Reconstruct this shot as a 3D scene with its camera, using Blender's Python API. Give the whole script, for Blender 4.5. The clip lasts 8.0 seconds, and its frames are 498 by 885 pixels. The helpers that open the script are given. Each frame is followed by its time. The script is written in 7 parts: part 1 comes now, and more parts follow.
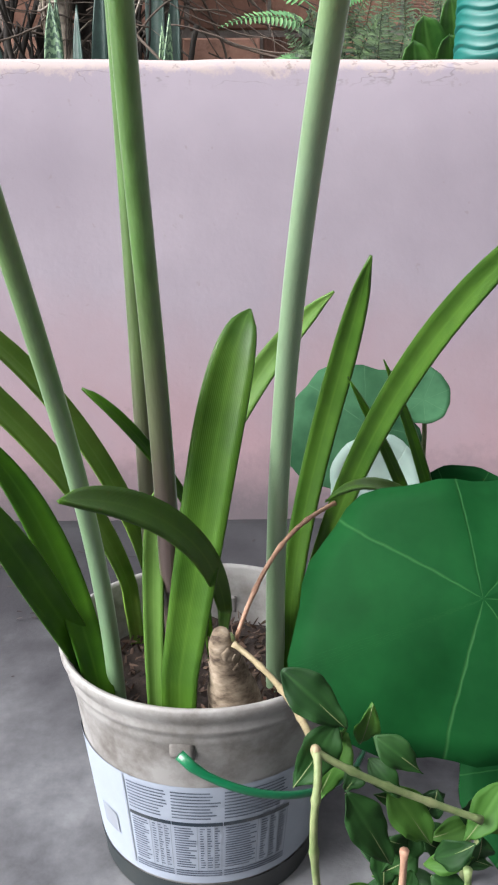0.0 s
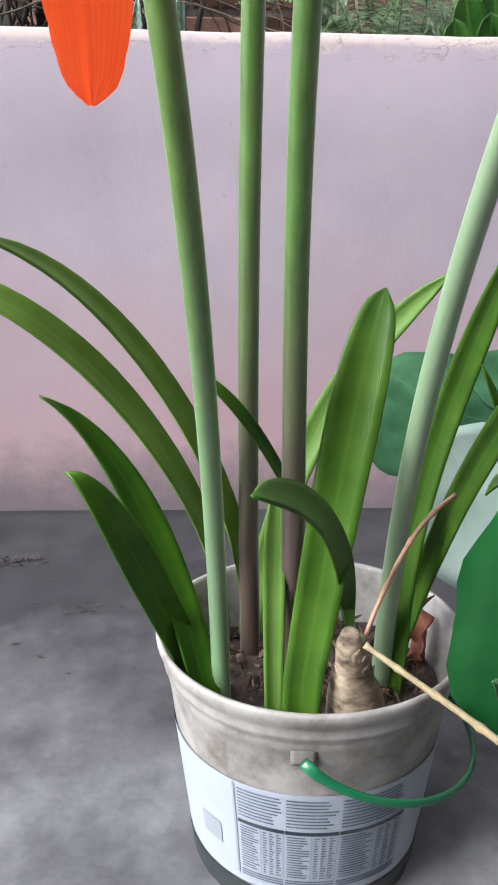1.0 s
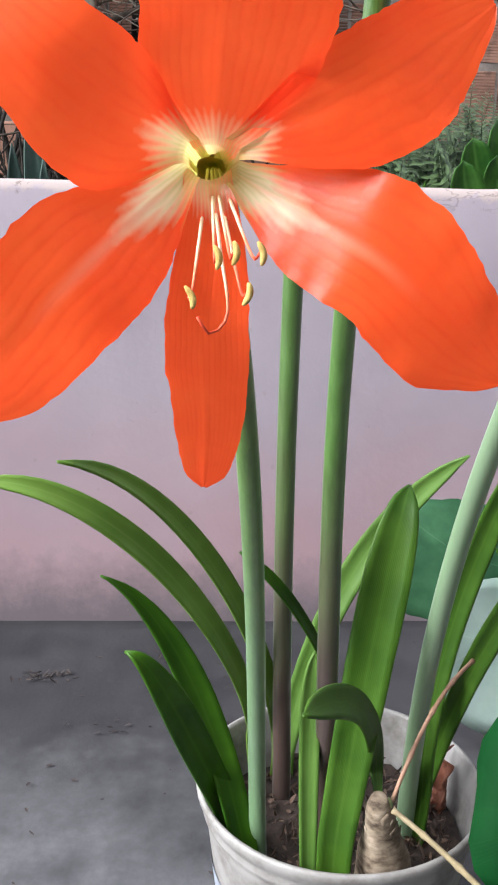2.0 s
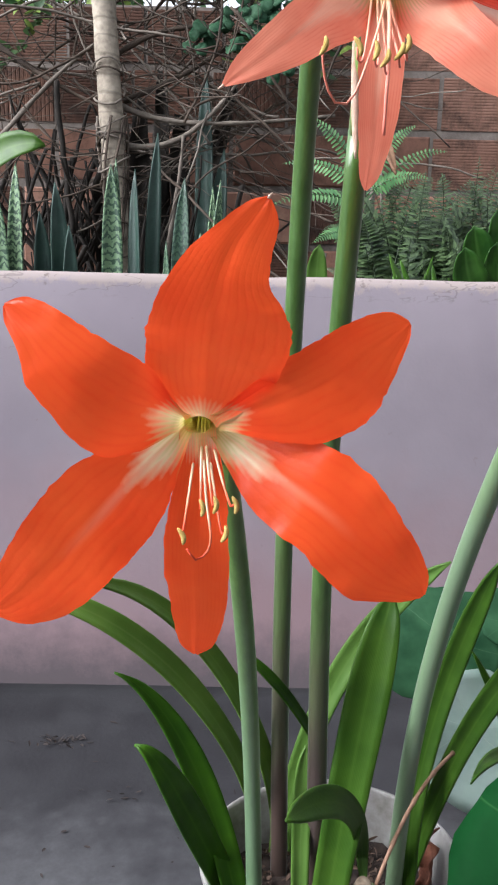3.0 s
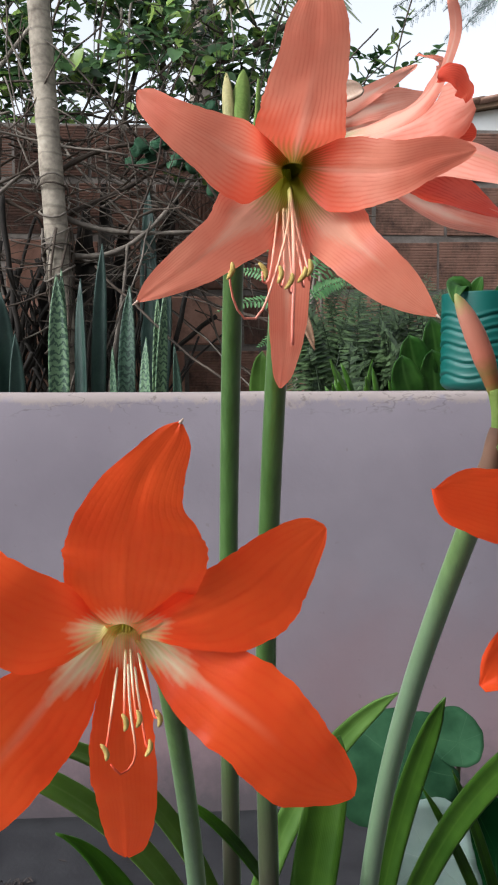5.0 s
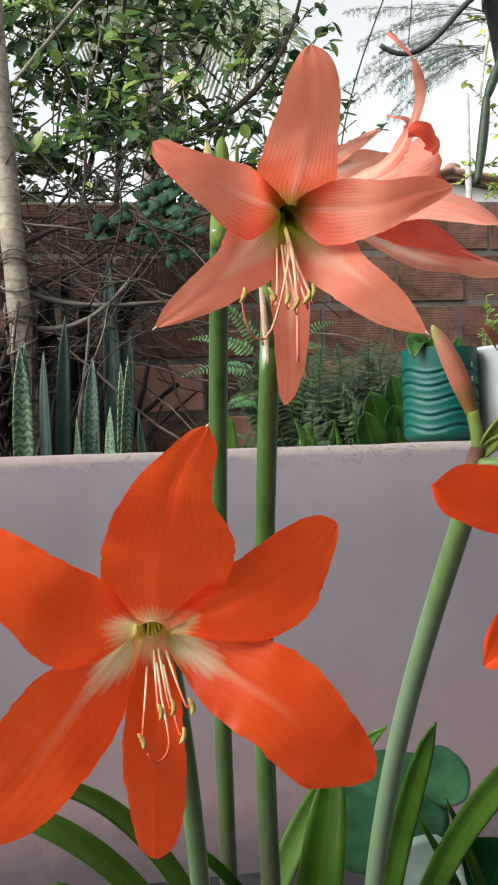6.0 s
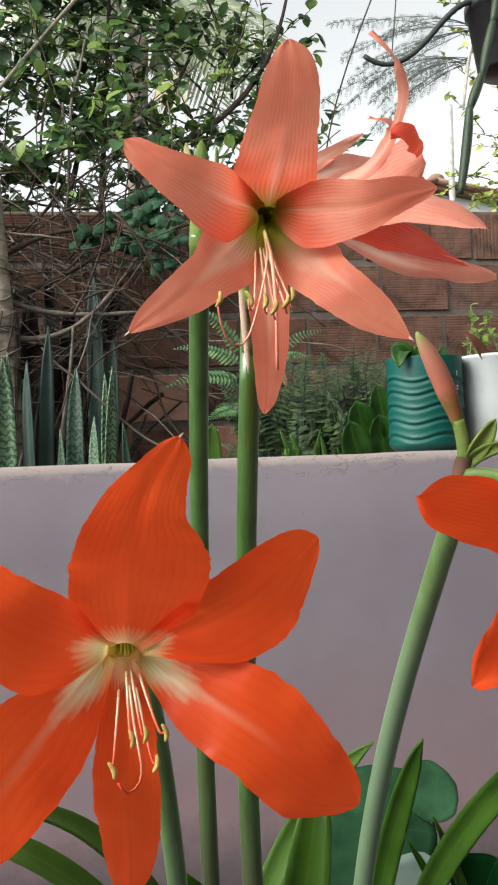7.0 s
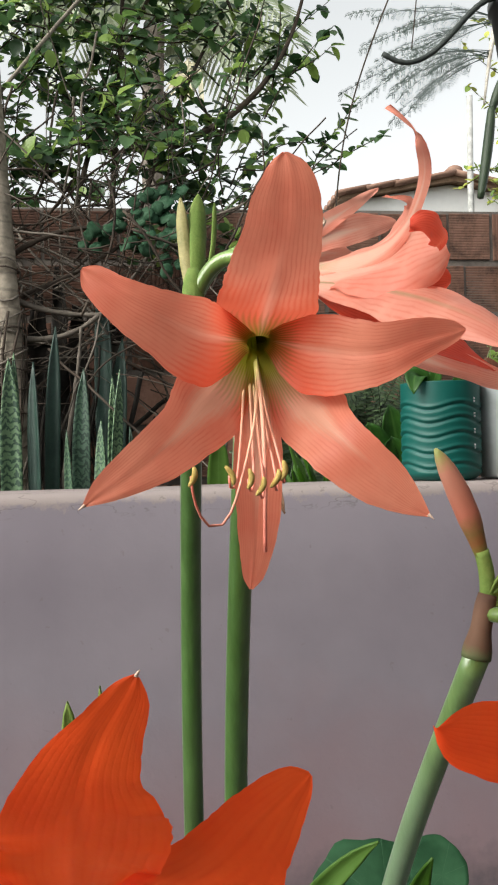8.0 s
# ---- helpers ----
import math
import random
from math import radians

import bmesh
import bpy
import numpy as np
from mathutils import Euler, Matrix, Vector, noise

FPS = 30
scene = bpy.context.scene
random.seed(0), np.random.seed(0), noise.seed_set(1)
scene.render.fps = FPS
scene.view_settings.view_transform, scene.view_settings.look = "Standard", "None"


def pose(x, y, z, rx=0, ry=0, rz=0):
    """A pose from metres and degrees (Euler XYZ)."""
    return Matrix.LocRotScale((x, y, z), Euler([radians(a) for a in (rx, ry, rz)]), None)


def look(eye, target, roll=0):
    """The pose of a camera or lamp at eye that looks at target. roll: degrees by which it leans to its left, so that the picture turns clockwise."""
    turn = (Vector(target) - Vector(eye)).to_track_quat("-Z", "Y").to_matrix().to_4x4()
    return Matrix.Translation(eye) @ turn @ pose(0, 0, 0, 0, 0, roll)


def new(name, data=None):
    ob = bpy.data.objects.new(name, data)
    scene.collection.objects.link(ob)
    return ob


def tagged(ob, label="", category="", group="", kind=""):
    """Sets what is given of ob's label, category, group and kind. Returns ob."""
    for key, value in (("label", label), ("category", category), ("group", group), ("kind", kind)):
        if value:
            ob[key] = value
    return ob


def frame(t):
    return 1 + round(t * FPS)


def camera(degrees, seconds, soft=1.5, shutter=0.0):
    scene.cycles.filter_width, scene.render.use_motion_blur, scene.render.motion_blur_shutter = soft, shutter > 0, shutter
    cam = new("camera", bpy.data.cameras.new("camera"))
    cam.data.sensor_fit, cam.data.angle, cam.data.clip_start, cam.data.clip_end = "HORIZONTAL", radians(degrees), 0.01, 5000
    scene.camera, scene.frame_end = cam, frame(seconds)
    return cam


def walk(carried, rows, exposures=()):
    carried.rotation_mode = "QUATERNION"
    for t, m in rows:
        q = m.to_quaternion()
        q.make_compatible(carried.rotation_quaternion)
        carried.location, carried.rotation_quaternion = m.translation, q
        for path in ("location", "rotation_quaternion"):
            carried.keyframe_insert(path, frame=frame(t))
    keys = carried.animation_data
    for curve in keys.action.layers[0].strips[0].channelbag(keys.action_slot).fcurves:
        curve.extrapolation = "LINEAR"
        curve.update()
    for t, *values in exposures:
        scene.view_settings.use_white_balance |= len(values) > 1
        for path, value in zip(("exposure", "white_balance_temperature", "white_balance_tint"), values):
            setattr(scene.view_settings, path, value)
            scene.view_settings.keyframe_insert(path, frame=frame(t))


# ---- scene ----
cam = camera(33.5, 8.0, soft=2.1)
PATH = [
    (0, (0.0202, -0.5122, 0.4553), (0.0373, 0.4437, 0.1619), -0.12),
    (0.5, (-0.0342, -0.4831, 0.4424), (0.0103, 0.4681, 0.1371), 0.31),
    (0.7, (-0.0537, -0.4780, 0.4419), (-0.0098, 0.4722, 0.1333), 1.06),
    (1, (-0.0655, -0.4794, 0.4461), (-0.0180, 0.4709, 0.1384), 0.72),
    (1.2, (-0.0696, -0.4877, 0.4558), (-0.0268, 0.4628, 0.1480), 1.10),
    (1.5, (-0.0793, -0.5040, 0.4904), (-0.0375, 0.4514, 0.1980), 0.99),
    (1.7, (-0.0868, -0.5080, 0.5089), (-0.0468, 0.4557, 0.2451), 0.97),
    (2.8, (-0.0828, -0.5526, 0.5728), (-0.0639, 0.4289, 0.3821), 1.24),
    (3, (-0.0769, -0.5652, 0.5908), (-0.0643, 0.4178, 0.4080), 1.29),
    (3.5, (-0.0583, -0.5732, 0.6322), (-0.0580, 0.4145, 0.4758), 1.16),
    (3.8, (-0.0561, -0.5686, 0.6505), (-0.0497, 0.4208, 0.5052), 0.83),
    (4, (-0.0533, -0.5662, 0.6601), (-0.0488, 0.4246, 0.5248), 0.90),
    (4.2, (-0.0562, -0.5638, 0.6630), (-0.0409, 0.4281, 0.5364), 0.72),
    (4.4, (-0.0532, -0.5598, 0.6636), (-0.0293, 0.4331, 0.5477), 0.57),
    (4.5, (-0.0532, -0.5575, 0.6596), (-0.0279, 0.4361, 0.5491), 0.52),
    (4.7, (-0.0570, -0.5590, 0.6460), (0.0270, 1.4290, 0.4440), 0.30),
    (5.8, (-0.0870, -0.5856, 0.6043), (0.0241, 0.4082, 0.6040), -1.95),
    (6, (-0.0878, -0.5886, 0.6081), (0.0313, 0.4043, 0.6149), -2.09),
    (6.2, (-0.0842, -0.5883, 0.6122), (0.0384, 0.4042, 0.6180), -1.96),
    (6.5, (-0.0903, -0.5933, 0.6129), (0.0431, 0.3976, 0.6306), -2.32),
    (7, (-0.0832, -0.5761, 0.6084), (0.0529, 0.4144, 0.6264), -2.29),
    (7.2, (-0.0818, -0.5633, 0.6150), (0.0471, 0.4283, 0.6258), -2.23),
    (7.5, (-0.0680, -0.5282, 0.6307), (0.0533, 0.4643, 0.6489), -2.50),
    (7.7, (-0.0597, -0.5201, 0.6455), (0.0541, 0.4734, 0.6553), -1.90),
    (8, (-0.0659, -0.5267, 0.6681), (0.0550, 0.4659, 0.6703), -1.42),
]
EXPOSURES = [(0.0, 0.51, 6250, 12), (1.5, 0.50, 6200, 12), (2.8, 0.0, 6050, 12), (3.5, -0.18, 6000, 11.5), (4.5, -0.52, 5950, 11), (5.8, -0.5, 6500, 6), (7.5, -0.53, 6620, 6), (8.0, -0.62, 6650, 6)]
walk(cam, [(t, look(eye, target, roll)) for t, eye, target, roll in PATH], EXPOSURES)

# ---- light: a bright overcast sky, the brighter part to the left ----
world = bpy.data.worlds.new("overcast_sky")
scene.world = world
world.use_nodes = True
wn, wl = world.node_tree.nodes, world.node_tree.links
sky = wn.new("ShaderNodeTexSky")
sky.sky_type = "NISHITA"
sky.sun_disc = False
sky.sun_elevation, sky.sun_rotation = radians(37), radians(-120)
sky.dust_density, sky.ozone_density = 4.0, 0.6
grey = wn.new("ShaderNodeHueSaturation")
grey.inputs["Saturation"].default_value = 0.14
wl.new(sky.outputs["Color"], grey.inputs["Color"])
wl.new(grey.outputs["Color"], wn["Background"].inputs["Color"])
wn["Background"].inputs["Strength"].default_value = 0.48
sun = new("sun", bpy.data.lights.new("sun", "SUN"))
sun.data.energy, sun.data.angle, sun.data.color = 2.3, radians(34), (1.0, 0.97, 0.93)
sun.matrix_world = look((-4.5, -1.5, 3.7), (0, 0, 0.3))


# ---- materials ----
def shader(name, rough=0.6, metal=0.0, spec=0.5):
    m = bpy.data.materials.new(name)
    m.use_nodes = True
    b = m.node_tree.nodes["Principled BSDF"]
    b.inputs["Roughness"].default_value = rough
    b.inputs["Metallic"].default_value = metal
    b.inputs["Specular IOR Level"].default_value = spec
    return m, m.node_tree.nodes, m.node_tree.links, b


def noise_tex(n, l, scale, detail=4.0, rough=0.55, coords=None, stretch=None):
    t = n.new("ShaderNodeTexNoise")
    t.inputs["Scale"].default_value, t.inputs["Detail"].default_value, t.inputs["Roughness"].default_value = scale, detail, rough
    if coords is None:
        coords = n.new("ShaderNodeTexCoord").outputs["Object"]
    if stretch:
        mp = n.new("ShaderNodeMapping")
        mp.inputs["Scale"].default_value = stretch
        l.new(coords, mp.inputs["Vector"])
        coords = mp.outputs["Vector"]
    l.new(coords, t.inputs["Vector"])
    return t.outputs["Fac"]


def ramp(n, l, fac, stops):
    r = n.new("ShaderNodeValToRGB")
    e = r.color_ramp.elements
    while len(e) < len(stops):
        e.new(0.5)
    for k, (pos, col) in enumerate(stops):
        e[k].position, e[k].color = pos, (*col, 1)
    l.new(fac, r.inputs["Fac"])
    return r.outputs["Color"]


def mix(n, l, fac, a, b, how="MIX"):
    m = n.new("ShaderNodeMix")
    m.data_type, m.blend_type = "RGBA", how
    for k, v in ((0, fac), (6, a), (7, b)):
        if isinstance(v, (int, float)):
            m.inputs[k].default_value = v
        elif isinstance(v, tuple):
            m.inputs[k].default_value = (*v, 1)
        else:
            l.new(v, m.inputs[k])
    return m.outputs[2]


def calc(n, l, op, a, b=0.0, c=0.0):
    m = n.new("ShaderNodeMath")
    m.operation = op
    for k, v in enumerate((a, b, c)):
        if isinstance(v, (int, float)):
            m.inputs[k].default_value = v
        else:
            l.new(v, m.inputs[k])
    return m.outputs[0]


def bump(n, l, b, height, strength=0.3, dist=0.002):
    k = n.new("ShaderNodeBump")
    k.inputs["Strength"].default_value, k.inputs["Distance"].default_value = strength, dist
    l.new(height, k.inputs["Height"])
    l.new(k.outputs["Normal"], b.inputs["Normal"])


def uv_axes(n, l):
    s = n.new("ShaderNodeSeparateXYZ")
    l.new(n.new("ShaderNodeUVMap").outputs["UV"], s.inputs[0])
    return s.outputs[0], s.outputs[1]


def speckled(name, dark, light, scale=20.0, rough=0.7, bump_size=0.001, fine=None, spec=0.4, strength=0.4):
    """A surface with broad and fine variation between two colours, and a fine relief."""
    m, n, l, b = shader(name, rough, spec=spec)
    broad = noise_tex(n, l, scale)
    small = noise_tex(n, l, fine or scale * 9, 6)
    f = calc(n, l, "MULTIPLY_ADD", small, 0.45, calc(n, l, "MULTIPLY_ADD", broad, 0.9, -0.18))
    l.new(ramp(n, l, f, [(0.25, dark), (0.75, light)]), b.inputs["Base Color"])
    bump(n, l, b, small, strength, bump_size)
    return m


def thin(m, n, l, b, colour, amount=0.3):
    """Lets part of the light through, as leaves and petals do."""
    t = n.new("ShaderNodeBsdfTranslucent")
    if isinstance(colour, tuple):
        t.inputs["Color"].default_value = (*colour, 1)
    else:
        l.new(colour, t.inputs["Color"])
    k = n.new("ShaderNodeMixShader")
    k.inputs[0].default_value = amount
    l.new(b.outputs[0], k.inputs[1])
    l.new(t.outputs[0], k.inputs[2])
    l.new(k.outputs[0], n["Material Output"].inputs["Surface"])


def blade_material(name, dark, light, rib, rough=0.38, amount=0.25, stripes=26.0):
    """Strap leaf: fine lengthwise veins, a paler midrib, a little blotching."""
    m, n, l, b = shader(name, rough, spec=0.32)
    u, v = uv_axes(n, l)
    wave = calc(n, l, "SINE", calc(n, l, "MULTIPLY", u, stripes * 2 * math.pi))
    broad = noise_tex(n, l, 28, 3)
    f = calc(n, l, "MULTIPLY_ADD", wave, 0.03, broad)
    col = ramp(n, l, f, [(0.3, dark), (0.72, light)])
    mid = calc(n, l, "ABSOLUTE", calc(n, l, "SUBTRACT", u, 0.5))
    k = ramp(n, l, mid, [(0.0, (0.45,) * 3), (0.07, (0.0,) * 3)])
    col = mix(n, l, k, col, rib)
    l.new(col, b.inputs["Base Color"])
    bump(n, l, b, calc(n, l, "MULTIPLY_ADD", wave, 0.5, noise_tex(n, l, 260)), 0.14, 0.0005)
    thin(m, n, l, b, col, amount)
    return m


def petal_material(name, deep, pale, throat, star, veins, star_reach, vein_mix, throat_reach, relief, rough=0.42, star_mix=1.0, narrow=0.4, wander=0.9, rib=None, rib_mix=0.0, rib_end=0.7):
    """Petal: lengthwise veins that meet at the tip, a pale star and a green throat at its base."""
    m, n, l, b = shader(name, rough, spec=0.35)
    u, v = uv_axes(n, l)
    off = noise_tex(n, l, 26, 4)
    phase = calc(n, l, "MULTIPLY_ADD", u, veins * 2 * math.pi, calc(n, l, "MULTIPLY", off, wander * 2 * math.pi))
    wave = calc(n, l, "MULTIPLY_ADD", calc(n, l, "SINE", phase), 0.5, 0.5)
    line = calc(n, l, "POWER", wave, 3.0)
    broad = noise_tex(n, l, 36, 4)
    col = mix(n, l, ramp(n, l, broad, [(0.3, (0, 0, 0)), (0.7, (1, 1, 1))]), tuple(0.5 * (p + q) for p, q in zip(deep, pale)), pale)
    patchy = ramp(n, l, noise_tex(n, l, 120, 4), [(0.36, (0.1,) * 3), (0.60, (1, 1, 1))])
    col = mix(n, l, calc(n, l, "MULTIPLY", calc(n, l, "MULTIPLY", line, vein_mix), patchy), col, deep)
    mid = calc(n, l, "ABSOLUTE", calc(n, l, "SUBTRACT", u, 0.5))
    # the pale star is widest along the midrib and frays into the veins
    reach = calc(n, l, "MULTIPLY_ADD", mid, -narrow * star_reach / 0.5, star_reach)
    reach = calc(n, l, "MULTIPLY_ADD", noise_tex(n, l, 110, 4), 0.12, calc(n, l, "MULTIPLY_ADD", wave, 0.025 if star_mix == 1.0 else 0.05, reach))
    inside = calc(n, l, "SUBTRACT", reach, v)
    k = ramp(n, l, calc(n, l, "MULTIPLY_ADD", inside, 5.0 if star_mix == 1.0 else 3.0, 0.45), [(0.2, (0, 0, 0)), (0.8, (1, 1, 1))])
    col = mix(n, l, calc(n, l, "MULTIPLY", k, star_mix), col, star)
    if rib:
        along = calc(n, l, "MULTIPLY", ramp(n, l, mid, [(0.012, (1, 1, 1)), (0.075, (0, 0, 0))]), ramp(n, l, v, [(rib_end * 0.5, (1, 1, 1)), (rib_end, (0, 0, 0))]))
        col = mix(n, l, calc(n, l, "MULTIPLY", along, rib_mix), col, rib)
    depth = calc(n, l, "MULTIPLY_ADD", wave, -0.05, v)
    k2 = ramp(n, l, depth, [(max(0.0, throat_reach - 0.12), (1, 1, 1)), (throat_reach + 0.06, (0, 0, 0))])
    col = mix(n, l, k2, col, throat)
    l.new(col, b.inputs["Base Color"])
    bump(n, l, b, calc(n, l, "MULTIPLY_ADD", line, -0.22, noise_tex(n, l, 300, 4)), relief, 0.0008)
    thin(m, n, l, b, col, 0.55)
    return m


def stem_material(name, base, low, lo=0.30, hi=0.60, coat=0.25):
    """Waxy flower stalk: pale green bloom over green, tinted towards its foot (v runs up the stalk)."""
    m, n, l, b = shader(name, 0.30, spec=0.8)
    u, v = uv_axes(n, l)
    streak = noise_tex(n, l, 30, 5, stretch=(6, 6, 0.09))
    col = ramp(n, l, streak, [(0.3, base), (0.7, tuple(min(1, c * 1.45 + 0.018) for c in base))])
    k = calc(n, l, "MULTIPLY_ADD", noise_tex(n, l, 14), 0.25, v)
    col = mix(n, l, ramp(n, l, k, [(lo, (1, 1, 1)), (hi, (0, 0, 0))]), col, low)
    l.new(col, b.inputs["Base Color"])
    b.inputs["Coat Weight"].default_value, b.inputs["Coat Roughness"].default_value = coat, 0.30
    b.inputs["Sheen Weight"].default_value, b.inputs["Sheen Roughness"].default_value = 0.38, 0.30
    b.inputs["Sheen Tint"].default_value = (0.80, 0.92, 0.88, 1)
    bump(n, l, b, noise_tex(n, l, 110, 4, stretch=(7, 7, 0.12)), 0.3, 0.0006)
    return m


FLAME, FLAME_PALE = (0.90, 0.048, 0.011), (1.0, 0.126, 0.028)
ORANGE = petal_material("orange_petal", FLAME, FLAME_PALE, (0.60, 0.52, 0.18), (0.93, 0.78, 0.50), 15, 0.115, 0.22, 0.08, 0.20, 0.30, wander=2.6)
ORANGE_STAR = petal_material("orange_petal_starred", FLAME, FLAME_PALE, (0.56, 0.53, 0.15), (0.92, 0.74, 0.46), 9, 0.285, 0.22, 0.16, 0.20, 0.30, narrow=0.75, wander=2.6, rib=(1.0, 0.42, 0.26), rib_mix=0.5)
ORANGE_SIDE = petal_material("orange_petal_side", FLAME, FLAME_PALE, (0.56, 0.53, 0.15), (0.92, 0.70, 0.40), 9, 0.165, 0.22, 0.14, 0.20, 0.30, narrow=0.5, wander=2.6)
ORANGE_TOP = petal_material("orange_petal_top", FLAME, FLAME_PALE, (0.60, 0.52, 0.18), (0.90, 0.60, 0.32), 15, 0.095, 0.22, 0.05, 0.20, 0.30, narrow=0.2, wander=2.6)
CORAL = petal_material("coral_petal", (0.74, 0.100, 0.055), (0.97, 0.350, 0.225), (0.17, 0.165, 0.010), (0.88, 0.12, 0.05), 17, 0.26, 0.36, 0.20, 0.16, star_mix=0.7, narrow=-0.6, wander=4.2, rib=(0.98, 0.52, 0.38), rib_mix=0.4)
CORAL_LOW = petal_material("coral_petal_pale_heart", (0.74, 0.100, 0.055), (0.97, 0.350, 0.225), (0.30, 0.28, 0.025), (0.97, 0.64, 0.46), 17, 0.62, 0.33, 0.31, 0.16, star_mix=0.5, narrow=0.95, wander=4.2)
CORAL_SIDE = petal_material("coral_petal_pale_tube", (0.74, 0.16, 0.105), (0.90, 0.42, 0.31), (0.46, 0.42, 0.22), (0.90, 0.66, 0.52), 11, 0.66, 0.45, 0.17, 0.14, star_mix=0.7, narrow=0.9, wander=2.6)
CORAL_KEEL = petal_material("coral_petal_keeled", (0.74, 0.16, 0.105), (0.90, 0.42, 0.31), (0.40, 0.36, 0.17), (0.90, 0.66, 0.52), 11, 0.5, 0.45, 0.17, 0.14, star_mix=0.6, narrow=0.9, wander=2.6, rib=(0.40, 0.31, 0.15), rib_mix=0.85, rib_end=0.95)
CORAL_INNER = petal_material("coral_petal_inner", (0.60, 0.040, 0.020), (0.86, 0.15, 0.085), (0.70, 0.09, 0.05), (0.86, 0.20, 0.11), 11, 0.2, 0.6, 0.05, 0.14, star_mix=0.5, wander=2.6)
LEAF = blade_material("strap_leaf", (0.029, 0.085, 0.007), (0.066, 0.152, 0.016), (0.088, 0.18, 0.025))
LEAF_DARK = blade_material("strap_leaf_dark", (0.019, 0.070, 0.003), (0.050, 0.140, 0.006), (0.066, 0.165, 0.014))
# yellower, brighter leaf green with the light coming through put into its colour
LEAF_BACKLIT = blade_material("strap_leaf_backlit", (0.115, 0.225, 0.032), (0.18, 0.31, 0.055), (0.21, 0.34, 0.08))
LEAF_PALE = blade_material("strap_leaf_pale", (0.066, 0.145, 0.022), (0.105, 0.205, 0.040), (0.13, 0.235, 0.06))
STEM = stem_material("stalk_green", (0.055, 0.118, 0.015), (0.150, 0.25, 0.130), 0.45, 0.9)
STEM_PALE = stem_material("stalk_pale_bloom", (0.090, 0.160, 0.045), (0.175, 0.265, 0.150), 0.85, 1.3)
STEM_PURPLE = stem_material("stalk_purple_foot", (0.036, 0.092, 0.010), (0.054, 0.036, 0.030), 0.32, 0.66)
STEM_GREEN = stem_material("pedicel_green", (0.13, 0.22, 0.04), (0.12, 0.19, 0.045), coat=0.0)


def lengthwise(name, steps, rough=0.5):
    """A colour that changes along a part, from its foot to its tip."""
    m, n, l, b = shader(name, rough, spec=0.35)
    u, v = uv_axes(n, l)
    k = calc(n, l, "MULTIPLY_ADD", noise_tex(n, l, 240, 3), 0.14, calc(n, l, "ADD", v, -0.07))
    l.new(ramp(n, l, k, steps), b.inputs["Base Color"])
    return m


FILAMENT = lengthwise("filament", [(0.1, (0.50, 0.48, 0.16)), (0.3, (0.88, 0.80, 0.56)), (0.62, (0.88, 0.72, 0.48)), (0.76, (0.84, 0.26, 0.13)), (0.9, (0.78, 0.09, 0.04))])
FILAMENT_PINK = lengthwise("filament_pink", [(0.1, (0.26, 0.26, 0.04)), (0.24, (0.48, 0.42, 0.13)), (0.42, (0.86, 0.52, 0.34)), (0.75, (0.88, 0.38, 0.28)), (0.95, (0.84, 0.26, 0.19))])
FUNNEL_GREEN = lengthwise("throat_olive", [(0.05, (0.10, 0.11, 0.008)), (0.35, (0.20, 0.20, 0.016)), (0.7, (0.34, 0.29, 0.035)), (1.0, (0.66, 0.32, 0.13))])
FUNNEL_CREAM = lengthwise("throat_cream", [(0.05, (0.30, 0.32, 0.05)), (0.35, (0.60, 0.54, 0.17)), (0.7, (0.78, 0.64, 0.30)), (1.0, (0.82, 0.62, 0.34))])
ANTHER = speckled("pollen_yellow", (0.36, 0.23, 0.05), (0.66, 0.50, 0.17), 400, 0.9, 0.0006)
PAPER = speckled("papery_bract", (0.12, 0.06, 0.035), (0.32, 0.20, 0.12), 80, 0.8)
BRACT_PALE = speckled("pale_dry_bract", (0.46, 0.30, 0.21), (0.68, 0.52, 0.42), 60, 0.6)
BRACT = speckled("green_bract", (0.09, 0.16, 0.03), (0.20, 0.27, 0.07), 60, 0.75, spec=0.2)
THROAT_GREEN = speckled("flower_tube_green", (0.045, 0.05, 0.006), (0.11, 0.12, 0.015), 60, 0.6)
THROAT_CREAM = speckled("flower_tube_cream", (0.22, 0.20, 0.05), (0.40, 0.36, 0.14), 60, 0.6)
BUD = lengthwise("bud_skin", [(0.02, (0.15, 0.17, 0.03)), (0.14, (0.24, 0.10, 0.035)), (0.24, (0.20, 0.12, 0.04)), (0.40, (0.42, 0.14, 0.09)), (0.80, (0.44, 0.19, 0.13)), (0.97, (0.24, 0.27, 0.08))])
SPATHE = lengthwise("dry_sheath", [(0.05, (0.09, 0.11, 0.045)), (0.25, (0.11, 0.058, 0.034)), (0.7, (0.14, 0.075, 0.047)), (1.0, (0.08, 0.04, 0.025))], 0.8)


